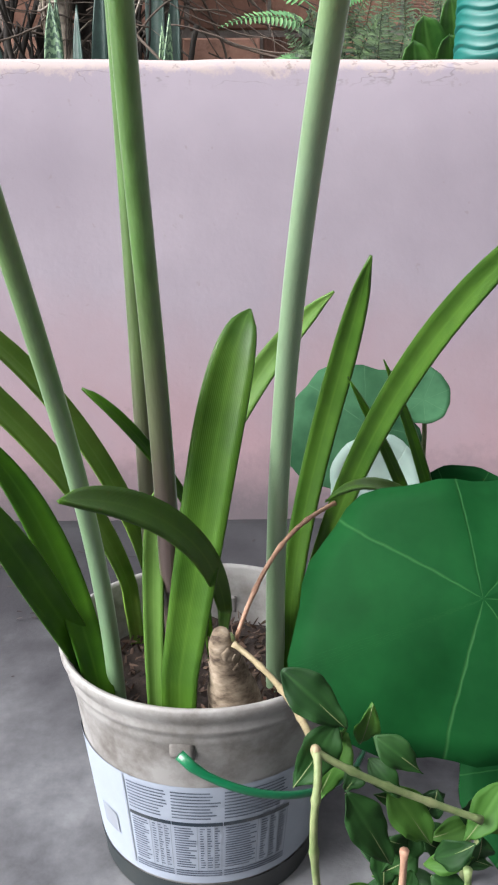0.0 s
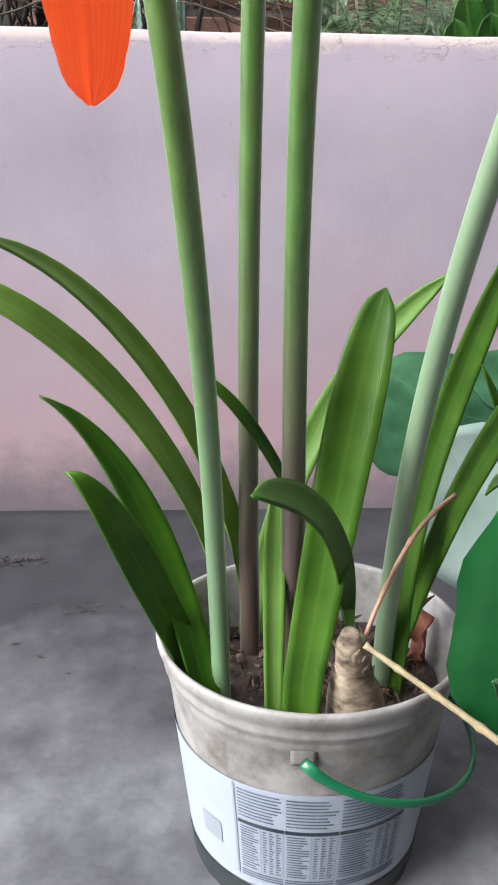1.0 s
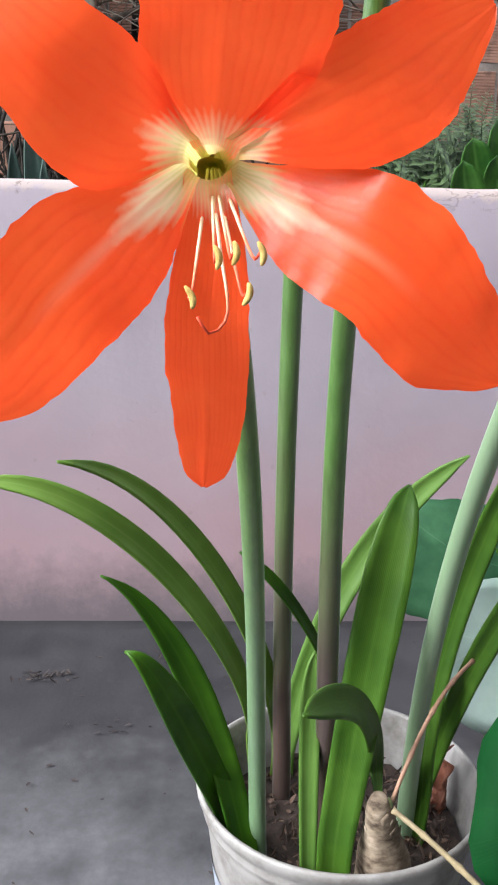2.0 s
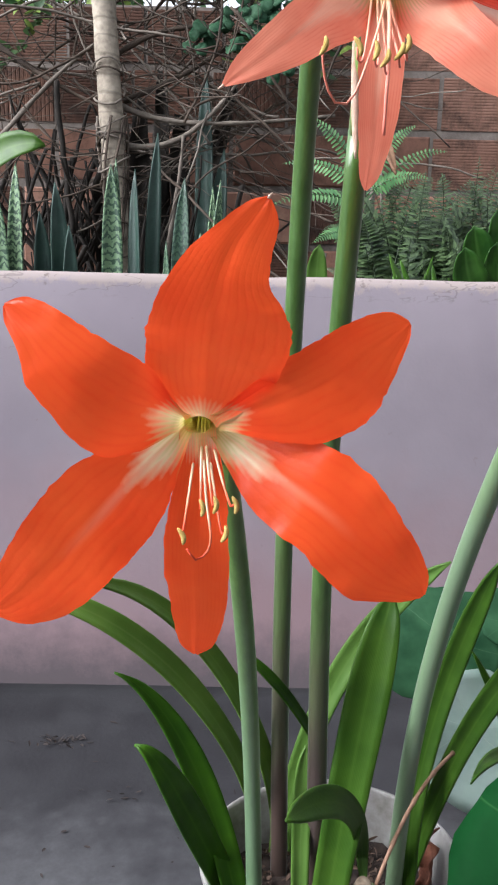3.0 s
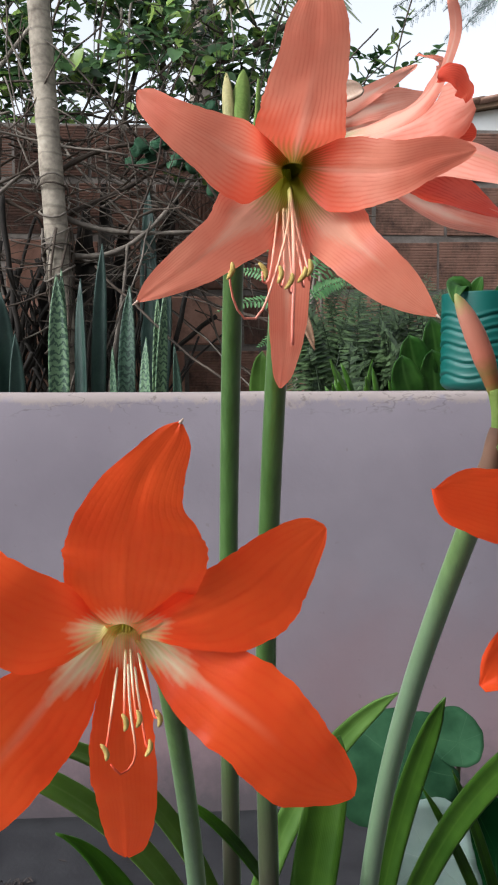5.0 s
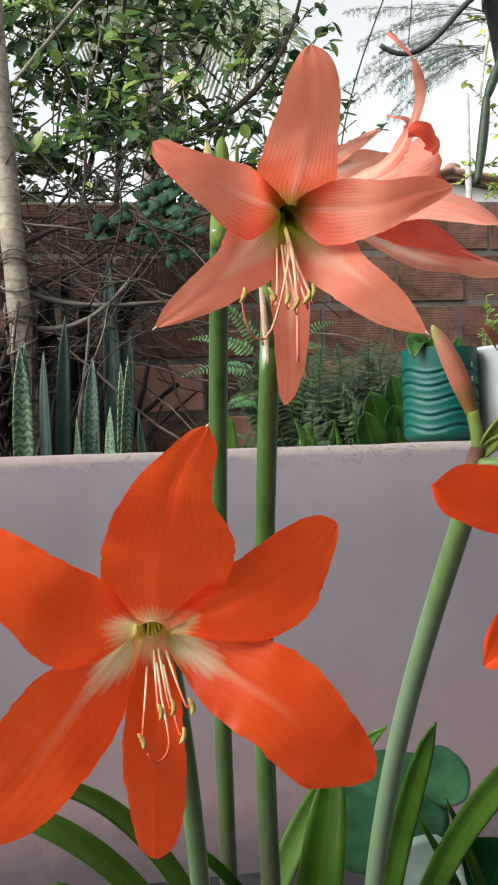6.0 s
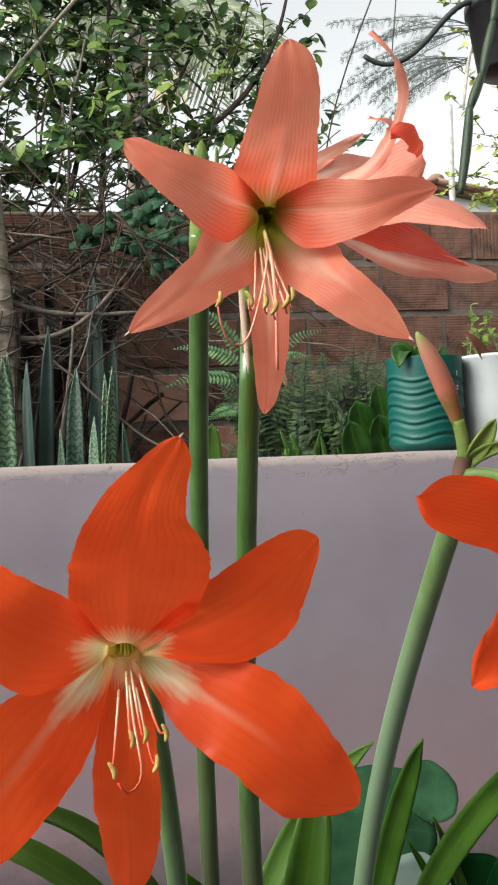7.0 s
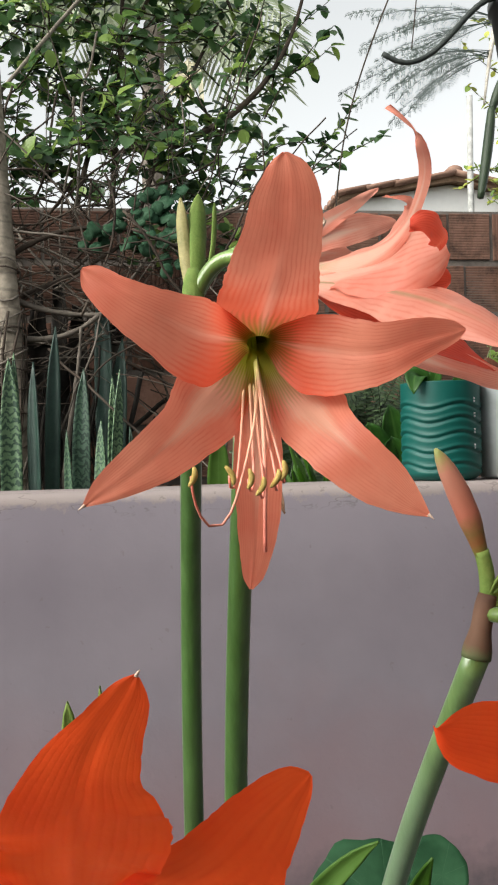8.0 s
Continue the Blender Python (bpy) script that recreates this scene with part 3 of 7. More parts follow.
def tube(pts, radius, sides=12, squash=1.0):
    """A closed tube along points; radius is a number or a function of 0..1."""
    pts = [Vector(p) for p in pts]
    tan = tangents(pts)
    ref = Vector((1, 0, 0)) if abs(tan[0].x) < 0.8 else Vector((0, 1, 0))
    side = (ref - tan[0] * ref.dot(tan[0])).normalized()
    verts, faces, uvs = [], [], []
    n = len(pts)
    for i, p in enumerate(pts):
        side = (side - tan[i] * side.dot(tan[i])).normalized()
        other = tan[i].cross(side)
        r = radius(i / (n - 1)) if callable(radius) else radius
        for k in range(sides):
            a = 2 * math.pi * k / sides
            verts.append(p + (side * math.cos(a) + other * math.sin(a) * squash) * r)
            uvs.append((k / sides, i / (n - 1)))
    for i in range(n - 1):
        for k in range(sides):
            a, b = i * sides + k, i * sides + (k + 1) % sides
            faces.append((a, b, b + sides, a + sides))
    faces.append(tuple(reversed(range(sides))))
    faces.append(tuple(range((n - 1) * sides, n * sides)))
    return verts, faces, uvs


def sheet(rows, uv_rows, thick):
    """A grid of points given a thickness and closed round its edge."""
    h, w = len(rows), len(rows[0])
    verts, uvs, low = [], [], []
    for i in range(h):
        for j in range(w):
            du = rows[i][min(j + 1, w - 1)] - rows[i][max(j - 1, 0)]
            dv = rows[min(i + 1, h - 1)][j] - rows[max(i - 1, 0)][j]
            nrm = du.cross(dv)
            nrm = nrm.normalized() if nrm.length > 1e-12 else Vector((0, 0, 1))
            verts.append(rows[i][j] + nrm * thick / 2)
            low.append(rows[i][j] - nrm * thick / 2)
            uvs.append(uv_rows[i][j])
    k = len(verts)
    if thick == 0:
        return verts, [(i * w + j, i * w + j + 1, (i + 1) * w + j + 1, (i + 1) * w + j) for i in range(h - 1) for j in range(w - 1)], uvs
    verts, uvs = verts + low, uvs + uvs
    faces = []
    for i in range(h - 1):
        for j in range(w - 1):
            a = i * w + j
            faces.append((a, a + 1, a + w + 1, a + w))
            faces.append((k + a, k + a + w, k + a + w + 1, k + a + 1))
    rim = [i for i in range(w)] + [i * w + w - 1 for i in range(1, h)] + [(h - 1) * w + j for j in range(w - 2, -1, -1)] + [i * w for i in range(h - 2, 0, -1)]
    for a, b in zip(rim, rim[1:] + rim[:1]):
        faces.append((a, k + a, k + b, b))
    return verts, faces, uvs


def blade(pts, width, face, fold=0.25, peak=0.45, blunt=0.75, foot_width=0.55, thick=0.0012, cols=6, twist=0.0, wave=0.0, seed=0, cup=0.0, claw=False, lean=0.0, rag=0.0, taper=2.2, stations=None):
    """A strap leaf or petal along points. face: which way its upper side looks. fold: how far its edges rise."""
    tan = tangents(pts)
    rows, uv = [], []
    n = len(pts)
    face = Vector(face)
    if stations:
        # full widths in millimetres at fixed shares of the length; the first rows are the foot
        u = np.clip((np.arange(n) - 5) / (n - 6), 0, 1)
        prof = np.interp(u, (0, 0.12, 0.25, 0.4, 0.55, 0.7, 0.82, 0.92, 0.97, 1), (*stations, stations[-1] * 0.8, stations[-1] * 0.3)) / 1000
        for _ in range(3):
            prof[1:-1] = (prof[:-2] + 2 * prof[1:-1] + prof[2:]) / 4
        width = float(prof.max())
    for i, p in enumerate(pts):
        s = i / (n - 1)
        ang = twist * s
        side = tan[i].cross(face)
        side = side.normalized() if side.length > 1e-6 else Vector((1, 0, 0))
        nrm = side.cross(tan[i]).normalized()
        side, nrm = side * math.cos(ang) + nrm * math.sin(ang), nrm * math.cos(ang) - side * math.sin(ang)
        if s < peak:
            q = math.sin(s / peak * math.pi / 2)
            f = foot_width + (1 - foot_width) * (q ** 1.5 if claw else q)
        else:
            q = (s - peak) / (1 - peak)
            f = max(0.02, (1 - q**taper)) ** blunt
        if s > 0.92:
            f *= max(0.10, math.sqrt(max(0.0, 1 - ((s - 0.92) / 0.08) ** 2)))
        if stations:
            f = float(prof[i]) / width
        row, urow = [], []
        for j in range(cols + 1):
            a = 2 * j / cols - 1
            w = width / 2 * f * (1 + rag * (math.sin(15 * s + seed * 3 + (1.9 if a > 0 else 0)) + 0.5 * math.sin(37 * s + seed * 5 + (0.7 if a > 0 else 0)) + 0.25 * math.sin(83 * s + seed)))
            wob = wave * math.sin(9 * s + seed + (2.1 if a > 0 else 0)) * a * a * width * (0.3 + s) + wave * 0.4 * math.sin(23 * s + 3 * seed * a) * abs(a) ** 3 * width
            row.append(p + side * ((a + lean * s * s) * w * (1 + 0.05 * wave * math.sin(31 * s + seed * 2 + a))) + nrm * ((fold + cup * (1 - s) ** 2) * a * a * w + wob))
            urow.append((j / cols, s))
        rows.append(row)
        uv.append(urow)
    return sheet(rows, uv, thick)


def lathe(profile, centre, sides=48, squeeze=None):
    """Turns (radius, height) pairs round an upright axis through centre."""
    c = Vector(centre)
    verts, faces, uvs = [], [], []
    n = len(profile)
    for i, (r, z) in enumerate(profile):
        for k in range(sides):
            a = 2 * math.pi * k / sides
            rr = r * (squeeze(a, z) if squeeze else 1)
            verts.append(c + Vector((rr * math.cos(a), rr * math.sin(a), z)))
            uvs.append((k / sides, i / max(1, n - 1)))
    for i in range(n - 1):
        for k in range(sides):
            a, b = i * sides + k, i * sides + (k + 1) % sides
            faces.append((a, b, b + sides, a + sides))
    return verts, faces, uvs


def box(x0, x1, y0, y1, z0, z1):
    v = [Vector((x, y, z)) for z in (z0, z1) for y in (y0, y1) for x in (x0, x1)]
    f = [(0, 2, 3, 1), (4, 5, 7, 6), (0, 1, 5, 4), (1, 3, 7, 5), (3, 2, 6, 7), (2, 0, 4, 6)]
    return v, f


def leaf_points(base, way, up, length, width, droop=0.15):
    """One ovate leaf of twelve small faces: its points, and faces that begin at 0."""
    way, up = way.normalized(), up.normalized()
    side = way.cross(up)
    side = side.normalized() if side.length > 1e-6 else Vector((1, 0, 0))
    up = side.cross(way)
    pts = [base]
    for s, w, d in ((0.13, 0.52, 0.01), (0.36, 0.95, 0.02), (0.62, 0.95, -0.02), (0.85, 0.58, -0.03)):
        m = base + way * (length * s) + up * (length * (d - droop * s * s))
        pts += [m + side * (w * width / 2) + up * 0.12 * width, m, m - side * (w * width / 2) + up * 0.12 * width]
    pts.append(base + way * length - up * (length * droop))
    return pts, [(0, 2, 1), (0, 3, 2), (1, 2, 5, 4), (2, 3, 6, 5), (4, 5, 8, 7), (5, 6, 9, 8), (7, 8, 11, 10), (8, 9, 12, 11), (10, 11, 13), (11, 12, 13)]


def leaf_mass(leaves):
    verts, faces = [], []
    for pts, fs in leaves:
        k = len(verts)
        verts += pts
        faces += [tuple(i + k for i in f) for f in fs]
    return verts, faces


def rnd(a, b):
    return random.uniform(a, b)


def unit():
    while True:
        v = Vector((rnd(-1, 1), rnd(-1, 1), rnd(-1, 1)))
        if 0.05 < v.length < 1:
            return v.normalized()


# ---- the large structure ----
WALL_Y, WALL_H, WALL_T = 0.592, 0.608, 0.19


def ground_sheet():
    ob = part("ground", box(-400, 400, -400, 400, -0.3, -0.02), EARTH)
    tagged(ob, "dark bare garden earth reaching to the horizon", "ground", kind="structure")


def patio_floor():
    n = 60
    rows = [[Vector((-3 + 6 * j / n, -3.2 + (WALL_Y + 0.03 + 3.2) * i / n, 0.0006 * math.sin(7 * i) * math.cos(5 * j))) for j in range(n + 1)] for i in range(n + 1)]
    uv = [[(j / n, i / n) for j in range(n + 1)] for i in range(n + 1)]
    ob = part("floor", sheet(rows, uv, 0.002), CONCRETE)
    tagged(ob, "worn grey concrete patio floor with pale spots and dirt", "floor", kind="structure")


def low_wall():
    """Rendered parapet: slightly uneven face, rounded top arris."""
    prof = [(0.0, -0.015), (0.0, 0.02), (0.001, 0.15), (-0.001, 0.32), (0.001, 0.48), (0.0, WALL_H - 0.014), (0.003, WALL_H - 0.005), (0.011, WALL_H), (WALL_T - 0.01, WALL_H - 0.002), (WALL_T, WALL_H - 0.012), (WALL_T, -0.015)]
    nx = 150
    rows, uv = [], []
    for i in range(nx + 1):
        x = -3 + 6 * i / nx
        row = []
        for k, (dy, z) in enumerate(prof):
            wob = 0.0025 * noise.noise(Vector((x * 3, z * 3, 1.7))) + 0.0012 * noise.noise(Vector((x * 14, z * 14, 5.1)))
            chip = 0.004 * max(0, noise.noise(Vector((x * 9, 0, 8.3))) - 0.15) if k in (5, 6, 7) else 0
            row.append(Vector((x, WALL_Y + dy + wob + chip, z + (wob * 0.6 - chip if k in (5, 6, 7, 8) else 0))))
        rows.append(row)
        uv.append([(i / nx, k / (len(prof) - 1)) for k in range(len(prof))])
    verts = [v for r in rows for v in r]
    w = len(prof)
    faces = [(i * w + k, (i + 1) * w + k, (i + 1) * w + k + 1, i * w + k + 1) for i in range(nx) for k in range(w - 1)]
    faces += [tuple(range(w)), tuple(reversed(range(nx * w, nx * w + w)))]
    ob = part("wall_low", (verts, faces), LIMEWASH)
    tagged(ob, "low rendered wall in faded lilac-pink limewash with a chipped pale top edge", "wall", kind="structure")


BRICK_Y, COURSE, BRICK_L, BRICK_Z0 = 2.42, 0.1935, 0.262, -0.032


def back_wall():
    ob = part("wall_back", box(-3.4, 4.4, BRICK_Y + 0.001, BRICK_Y + 0.12, -0.25, BRICK_Z0 + 8 * COURSE - 0.004), MORTAR)
    tagged(ob, "garden wall of red hollow clay bricks with rough mortar joints", "wall", kind="structure")
    return ob


def unseen_walls():
    # two walls out of view, added to cut light from the right and rear
    ob = part("wall_unseen_side", box(1.15, 1.32, -2.6, WALL_Y - 0.004, -0.02, 2.7), CEMENT, None, smooth=False)
    tagged(ob, "plain dark cement wall, unseen, added to block light from the side", "wall", kind="structure")
    ob = part("wall_unseen_rear", box(-3.0, 1.32, -2.8, -2.604, -0.02, 2.8), CEMENT, None, smooth=False)
    tagged(ob, "plain dark cement wall, unseen, added to block light from behind", "wall", kind="structure")


ground_sheet()
unseen_walls()
patio_floor()
low_wall()
WALL_BACK = back_wall()

# ---- the bucket ----
RIM_Z, SOIL_Z = 0.166, 0.122


def bucket_radius(z):
    return 0.0765 + (0.0925 - 0.0765) * min(1, max(0, z / 0.135))


def build_bucket():
    t = thing("bucket", "milky white plastic bucket with printed label used as flower pot", "bucket")
    outer = [(0.0, 0.003), (0.072, 0.003), (0.0745, 0.0), (0.0765, 0.003)] + [(bucket_radius(z), z) for z in (0.01, 0.02, 0.05, 0.08, 0.11, 0.13)]
    outer += [(0.0932, 0.137), (0.0938, 0.1385), (0.0940, 0.1415), (0.0943, 0.144), (0.0962, 0.1465), (0.0966, 0.149), (0.0960, 0.152), (0.0978, 0.1555), (0.1000, 0.160), (0.1005, 0.164), (0.0995, 0.166), (0.0975, 0.166), (0.0965, 0.163)]
    inner = [(0.0945, 0.15), (0.0915, 0.13), (0.0880, 0.10), (0.075, 0.008), (0.0, 0.008)]
    wob = lambda a, z: 1 + 0.006 * math.sin(2 * a + 1) * z / 0.16 + 0.003 * math.sin(5 * a)
    part("body", lathe(outer + inner, (0, 0, 0), 72, wob), TUB, t)
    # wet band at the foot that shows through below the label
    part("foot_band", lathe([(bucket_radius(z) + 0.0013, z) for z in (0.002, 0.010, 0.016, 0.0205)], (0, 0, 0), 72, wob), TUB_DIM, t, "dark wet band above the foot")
    label_part(t, wob)
    # moulded boss that holds the handle, and its twin behind
    for a0, nm in ((radians(-98), "handle_boss"), (radians(82), "handle_boss")):
        c = Vector((math.cos(a0), math.sin(a0), 0))
        s = Vector((-c.y, c.x, 0))
        rows = [[c * (0.0914 + 0.0010 * math.sin(math.pi * i / 5) ** 0.4 * math.sin(math.pi * j / 5) ** 0.4) + s * (-0.0075 + 0.015 * j / 5) + Vector((0, 0, 0.1275 + 0.013 * i / 5)) for j in range(6)] for i in range(6)]
        part(nm, sheet(rows, [[(j / 5, i / 5) for j in range(6)] for i in range(6)], 0.002), TUB, t)
    # handle: a green strip hanging in an arc round the front right
    pts = []
    for i in range(41):
        s = i / 40
        a = radians(-98 + 180 * s)
        sag = math.sin(math.pi * s)
        r = 0.100 + 0.012 * sag
        pts.append(Vector((r * math.cos(a), r * math.sin(a), 0.136 - 0.050 * sag ** 0.75)))
    part("handle", tube(pts, lambda s: 0.0027 + (0.0008 if s < 0.03 or s > 0.97 else 0), 10, 0.7), GREEN_PLASTIC, t, "green plastic carrying handle")
    return t


def patch(a0, a1, z0, z1, lift, wob, na=10, nz=3):
    """A patch that follows the bucket's side, from angle a0 to a1 (degrees) and height z0 to z1."""
    verts, faces = [], []
    for i in range(nz + 1):
        z = z0 + (z1 - z0) * i / nz
        for k in range(na + 1):
            a = radians(a0 + (a1 - a0) * k / na)
            r = (bucket_radius(z) + lift) * wob(a, z)
            verts.append(Vector((r * math.cos(a), r * math.sin(a), z)))
    for i in range(nz):
        for k in range(na):
            j = i * (na + 1) + k
            faces.append((j, j + 1, j + na + 2, j + na + 1))
    return verts, faces


def label_part(t, wob):
    lab = part("label", patch(-215, -28, 0.0215, 0.104, 0.0008, wob, 60, 5), PAPER_LABEL, t, "bluish white label with columns of small print")
    rng = random.Random(4)
    top, bars, dark, pale = [], [], [], []
    # three columns of unreadable print, read as plain bars
    columns = [(-124, -105), (-104, -83), (-82, -52)]
    for c0, c1 in columns:
        for k in range(9):
            z = 0.1 - 0.0026 * k
            end = c1 - rng.uniform(0.5, 5)
            top.append(patch(c0, end, z - 0.0011, z, 0.0013, wob, 6, 1))
        for k in range(17):
            z = 0.0705 - 0.0021 * k
            mid = c0 + (c1 - c0) * 0.5
            bars.append(patch(c0 + 0.5, mid - rng.uniform(0.5, 4), z - 0.0010, z, 0.0013, wob, 4, 1))
            for q in range(3):
                s0 = mid + (c1 - mid) * (0.1 + 0.3 * q)
                bars.append(patch(s0, s0 + (c1 - mid) * rng.uniform(0.1, 0.22), z - 0.0010, z, 0.0013, wob, 2, 1))
        dark.append(patch(c0 - 0.3, c1 + 0.3, 0.0722, 0.0752, 0.0014, wob, 8, 1))
        for q in (0.5, 0.7, 0.85, 1.0):
            a = c0 + (c1 - c0) * q
            pale.append(patch(a - 0.25, a + 0.1, 0.034, 0.0735, 0.0012, wob, 1, 3))
    for k in range(3):
        z = 0.0335 - 0.002 * k
        for c0, c1 in columns:
            bars.append(patch(c0, c1, z - 0.0012, z, 0.0013, wob, 6, 1))
    part("print_heading", join(top), INK, lab)
    part("print_table", join(bars), INK, lab)
    for g in dark:
        part("print_rule", g, INK_DARK, lab)
    for g in pale:
        part("print_rule", g, INK_PALE, lab)
    part("print_patch", patch(-146, -134, 0.045, 0.062, 0.0013, wob, 6, 3), INK_PALE, lab)
    part("edge_stripe", patch(-126.2, -125.2, 0.028, 0.103, 0.0013, wob, 1, 4), INK_PALE, lab)


build_bucket()


def build_soil():
    rows, n, m = [], 18, 48
    verts, faces = [Vector((0, 0, SOIL_Z))], []
    for i in range(1, n + 1):
        for k in range(m):
            a, r = 2 * math.pi * k / m, 0.0885 * i / n
            p = Vector((r * math.cos(a), r * math.sin(a), SOIL_Z))
            p.z += 0.006 * noise.noise(p * 60) + 0.003 * noise.noise(p * 190)
            verts.append(p)
    for k in range(m):
        faces.append((0, 1 + k, 1 + (k + 1) % m))
    for i in range(n - 1):
        for k in range(m):
            a, b = 1 + i * m + k, 1 + i * m + (k + 1) % m
            faces.append((a, a + m, b + m, b))
    ob = part("potting_soil", (verts, faces), POTTING)
    tagged(ob, "dark crumbly potting soil filling the bucket", "soil", kind="stuff")
    bits = []
    for _ in range(950):
        a, r = rnd(0, 6.283), 0.080 * math.sqrt(random.random())
        bits.append(leaf_points(Vector((r * math.cos(a), r * math.sin(a), SOIL_Z + rnd(0, 0.007))), unit(), unit(), rnd(0.003, 0.013), rnd(0.001, 0.0035), 0.3))
    ob = part("dry_litter", leaf_mass(bits), DEBRIS)
    tagged(ob, "dry brown bits of leaf and bulb skin on the soil", "litter", kind="stuff")


build_soil()

# ---- the amaryllis ----
def petal(parent, name, mat, ctrl, width, face, **kw):
    """A tepal: a narrow claw at its foot that opens into a blade; cupped at the foot, flatter at the tip."""
    opt = dict(fold=0.05, cup=0.3, peak=0.62, blunt=0.62, foot_width=0.36, thick=0, cols=12, wave=0.12, claw=True, rag=0.022)
    opt.update(kw)
    return part(name, blade(bezier(ctrl, 44, opt.pop("foot", None)), width, face, **opt), mat, parent)


def open_flower(plant, name, mat, back, throat, tips, label, green=STEM_GREEN, forward=(0, -1, 0.05), mouth=0.005):
    """A six-petalled trumpet: back is where the tube begins, throat where it opens; tips: (tip, width, options)."""
    back, throat, fwd = Vector(back), Vector(throat), Vector(forward).normalized()
    start = back.lerp(throat, 0.22)
    fl = part(name, tube(bezier([back, back.lerp(start, 0.5), start], 8), lambda s: 0.0042 + 0.0012 * math.sin(math.pi * s), 12), green, plant, label)
    deep = start.lerp(throat, 0.60)
    part("flower_tube", tube([start, start.lerp(deep, 0.5), deep, deep + (throat - back).normalized() * 0.001], lambda s: 0.0046 + 0.0003 * s, 14), THROAT_GREEN if mat is CORAL else THROAT_CREAM, fl)
    for k, (tip, width, opt) in enumerate(tips):
        tip, opt = Vector(tip), dict(opt)
        out = tip - throat
        flat = out - fwd * out.dot(fwd)
        rad = flat.normalized()
        step = 0.0006 * (k % 2)
        p0 = back + (throat - back) * 0.70 + rad * 0.0045
        p1 = throat - fwd * 0.003 + rad * (mouth * 0.75 + step)
        p2 = throat + Vector(opt.pop("bow", (0, 0, 0))) + flat * opt.pop("spread", 0.42) + fwd * (max(0.0, out.dot(fwd)) * opt.pop("push", 0.5) + opt.pop("bulge", 0.004) + step)
        petal(fl, "petal", opt.pop("skin", mat), [p0, p1, p2, tip], width, fwd - rad * 0.25, **opt)
    return fl


SHARES = (0, 0.12, 0.25, 0.4, 0.55, 0.7, 0.82, 0.92, 0.97, 1)


def tepal(parent, mat, feet, line, left, right, face, seed=0, cup=0.0, crease=0.0007, ruffle=0.10, tip=0.75, point=0.0):
    """A petal along a line from the mouth of the flower to its tip, with the breadth of each half in millimetres at fixed
    shares of that line. feet: points down in the tube where it begins. Its edges ruffle, its midrib lies in a crease."""
    line, feet = [Vector(q) for q in line], [Vector(q) for q in feet]
    low, high = spline(feet + [line[0]], 9)[:-1], spline(line, 44)
    pts = low + high
    n, k = len(pts), len(low)
    u = np.clip((np.arange(n) - k) / (n - 1 - k), 0, 1)
    half = []
    for w in (left, right):
        prof = np.interp(u, SHARES, (*w, w[-1] * tip, w[-1] * 0.12))
        prof[:k] = np.linspace(2.7, w[0], k)
        for _ in range(2):
            prof[1:-1] = (prof[:-2] + 2 * prof[1:-1] + prof[2:]) / 4
        half.append(prof / 1000)
    tan, out, cols = tangents(pts), Vector(face).normalized(), 16
    rad = line[-1] - feet[0]
    rad = (rad - out * rad.dot(out)).normalized()
    rows, uv = [], []
    for i, p in enumerate(pts):
        v = float(u[i])
        # inward in the tube, forward where the petal spreads
        turn = min(1, max(0, (i - k * 0.4) / (k * 1.6)))
        turn = turn * turn * (3 - 2 * turn)
        side = tan[i].cross((out * 0.15 - rad).lerp(out - rad * 0.2, turn))
        side = side.normalized() if side.length > 1e-6 else Vector((1, 0, 0))
        nrm = side.cross(tan[i]).normalized()
        row, urow = [], []
        for j in range(cols + 1):
            a = 2 * j / cols - 1
            w = float(half[0 if a < 0 else 1][i])
            frill = noise.noise(Vector((v * 5.5, 3.0 * (a > 0), seed * 7.3))) + 0.45 * noise.noise(Vector((v * 15, 5.0 * (a > 0), seed * 3.1)))
            edge = 1 + (0.035 * noise.noise(Vector((v * 26, 9.0 * (a > 0), seed * 1.7))) + 0.028 * noise.noise(Vector((v * 60, 4.0 * (a > 0), seed * 2.3)))) * abs(a) ** 3
            lift = (cup * (1 - 0.8 * v) + 0.30 * max(0, 0.25 - v)) * a * a * w + ruffle * frill * abs(a) ** 2.5 * w * min(1, 0.2 + 2 * v)
            lift += 0.55 * (1 - turn) * a * a * w
            lift -= crease * math.exp(-((a / 0.13) ** 2)) * min(1, 4 * v) * (1 - 0.6 * v)
            lift += 0.0005 * noise.noise(Vector((v * 7, a * 2.2, seed * 5.9))) * min(1, 3 * v)
            row.append(p + side * (a * w * edge) + nrm * lift)
            urow.append((j / cols, 0.12 * i / k if i < k else 0.12 + 0.88 * v))
        rows.append(row)
        uv.append(urow)
    ob = part("petal", sheet(rows, uv, 0), mat, parent)
    if point:
        e, d = pts[-1], tan[-1]
        part("petal_point", tube([e - d * 0.0004, e + d * point * 0.2, e + d * point * 0.4 + out * 0.0003, e + d * point * 0.65 + out * 0.0006], lambda q: 0.00055 - 0.0004 * q, 6), BRACT_PALE, ob, "dried whitish point of a petal")
    return ob


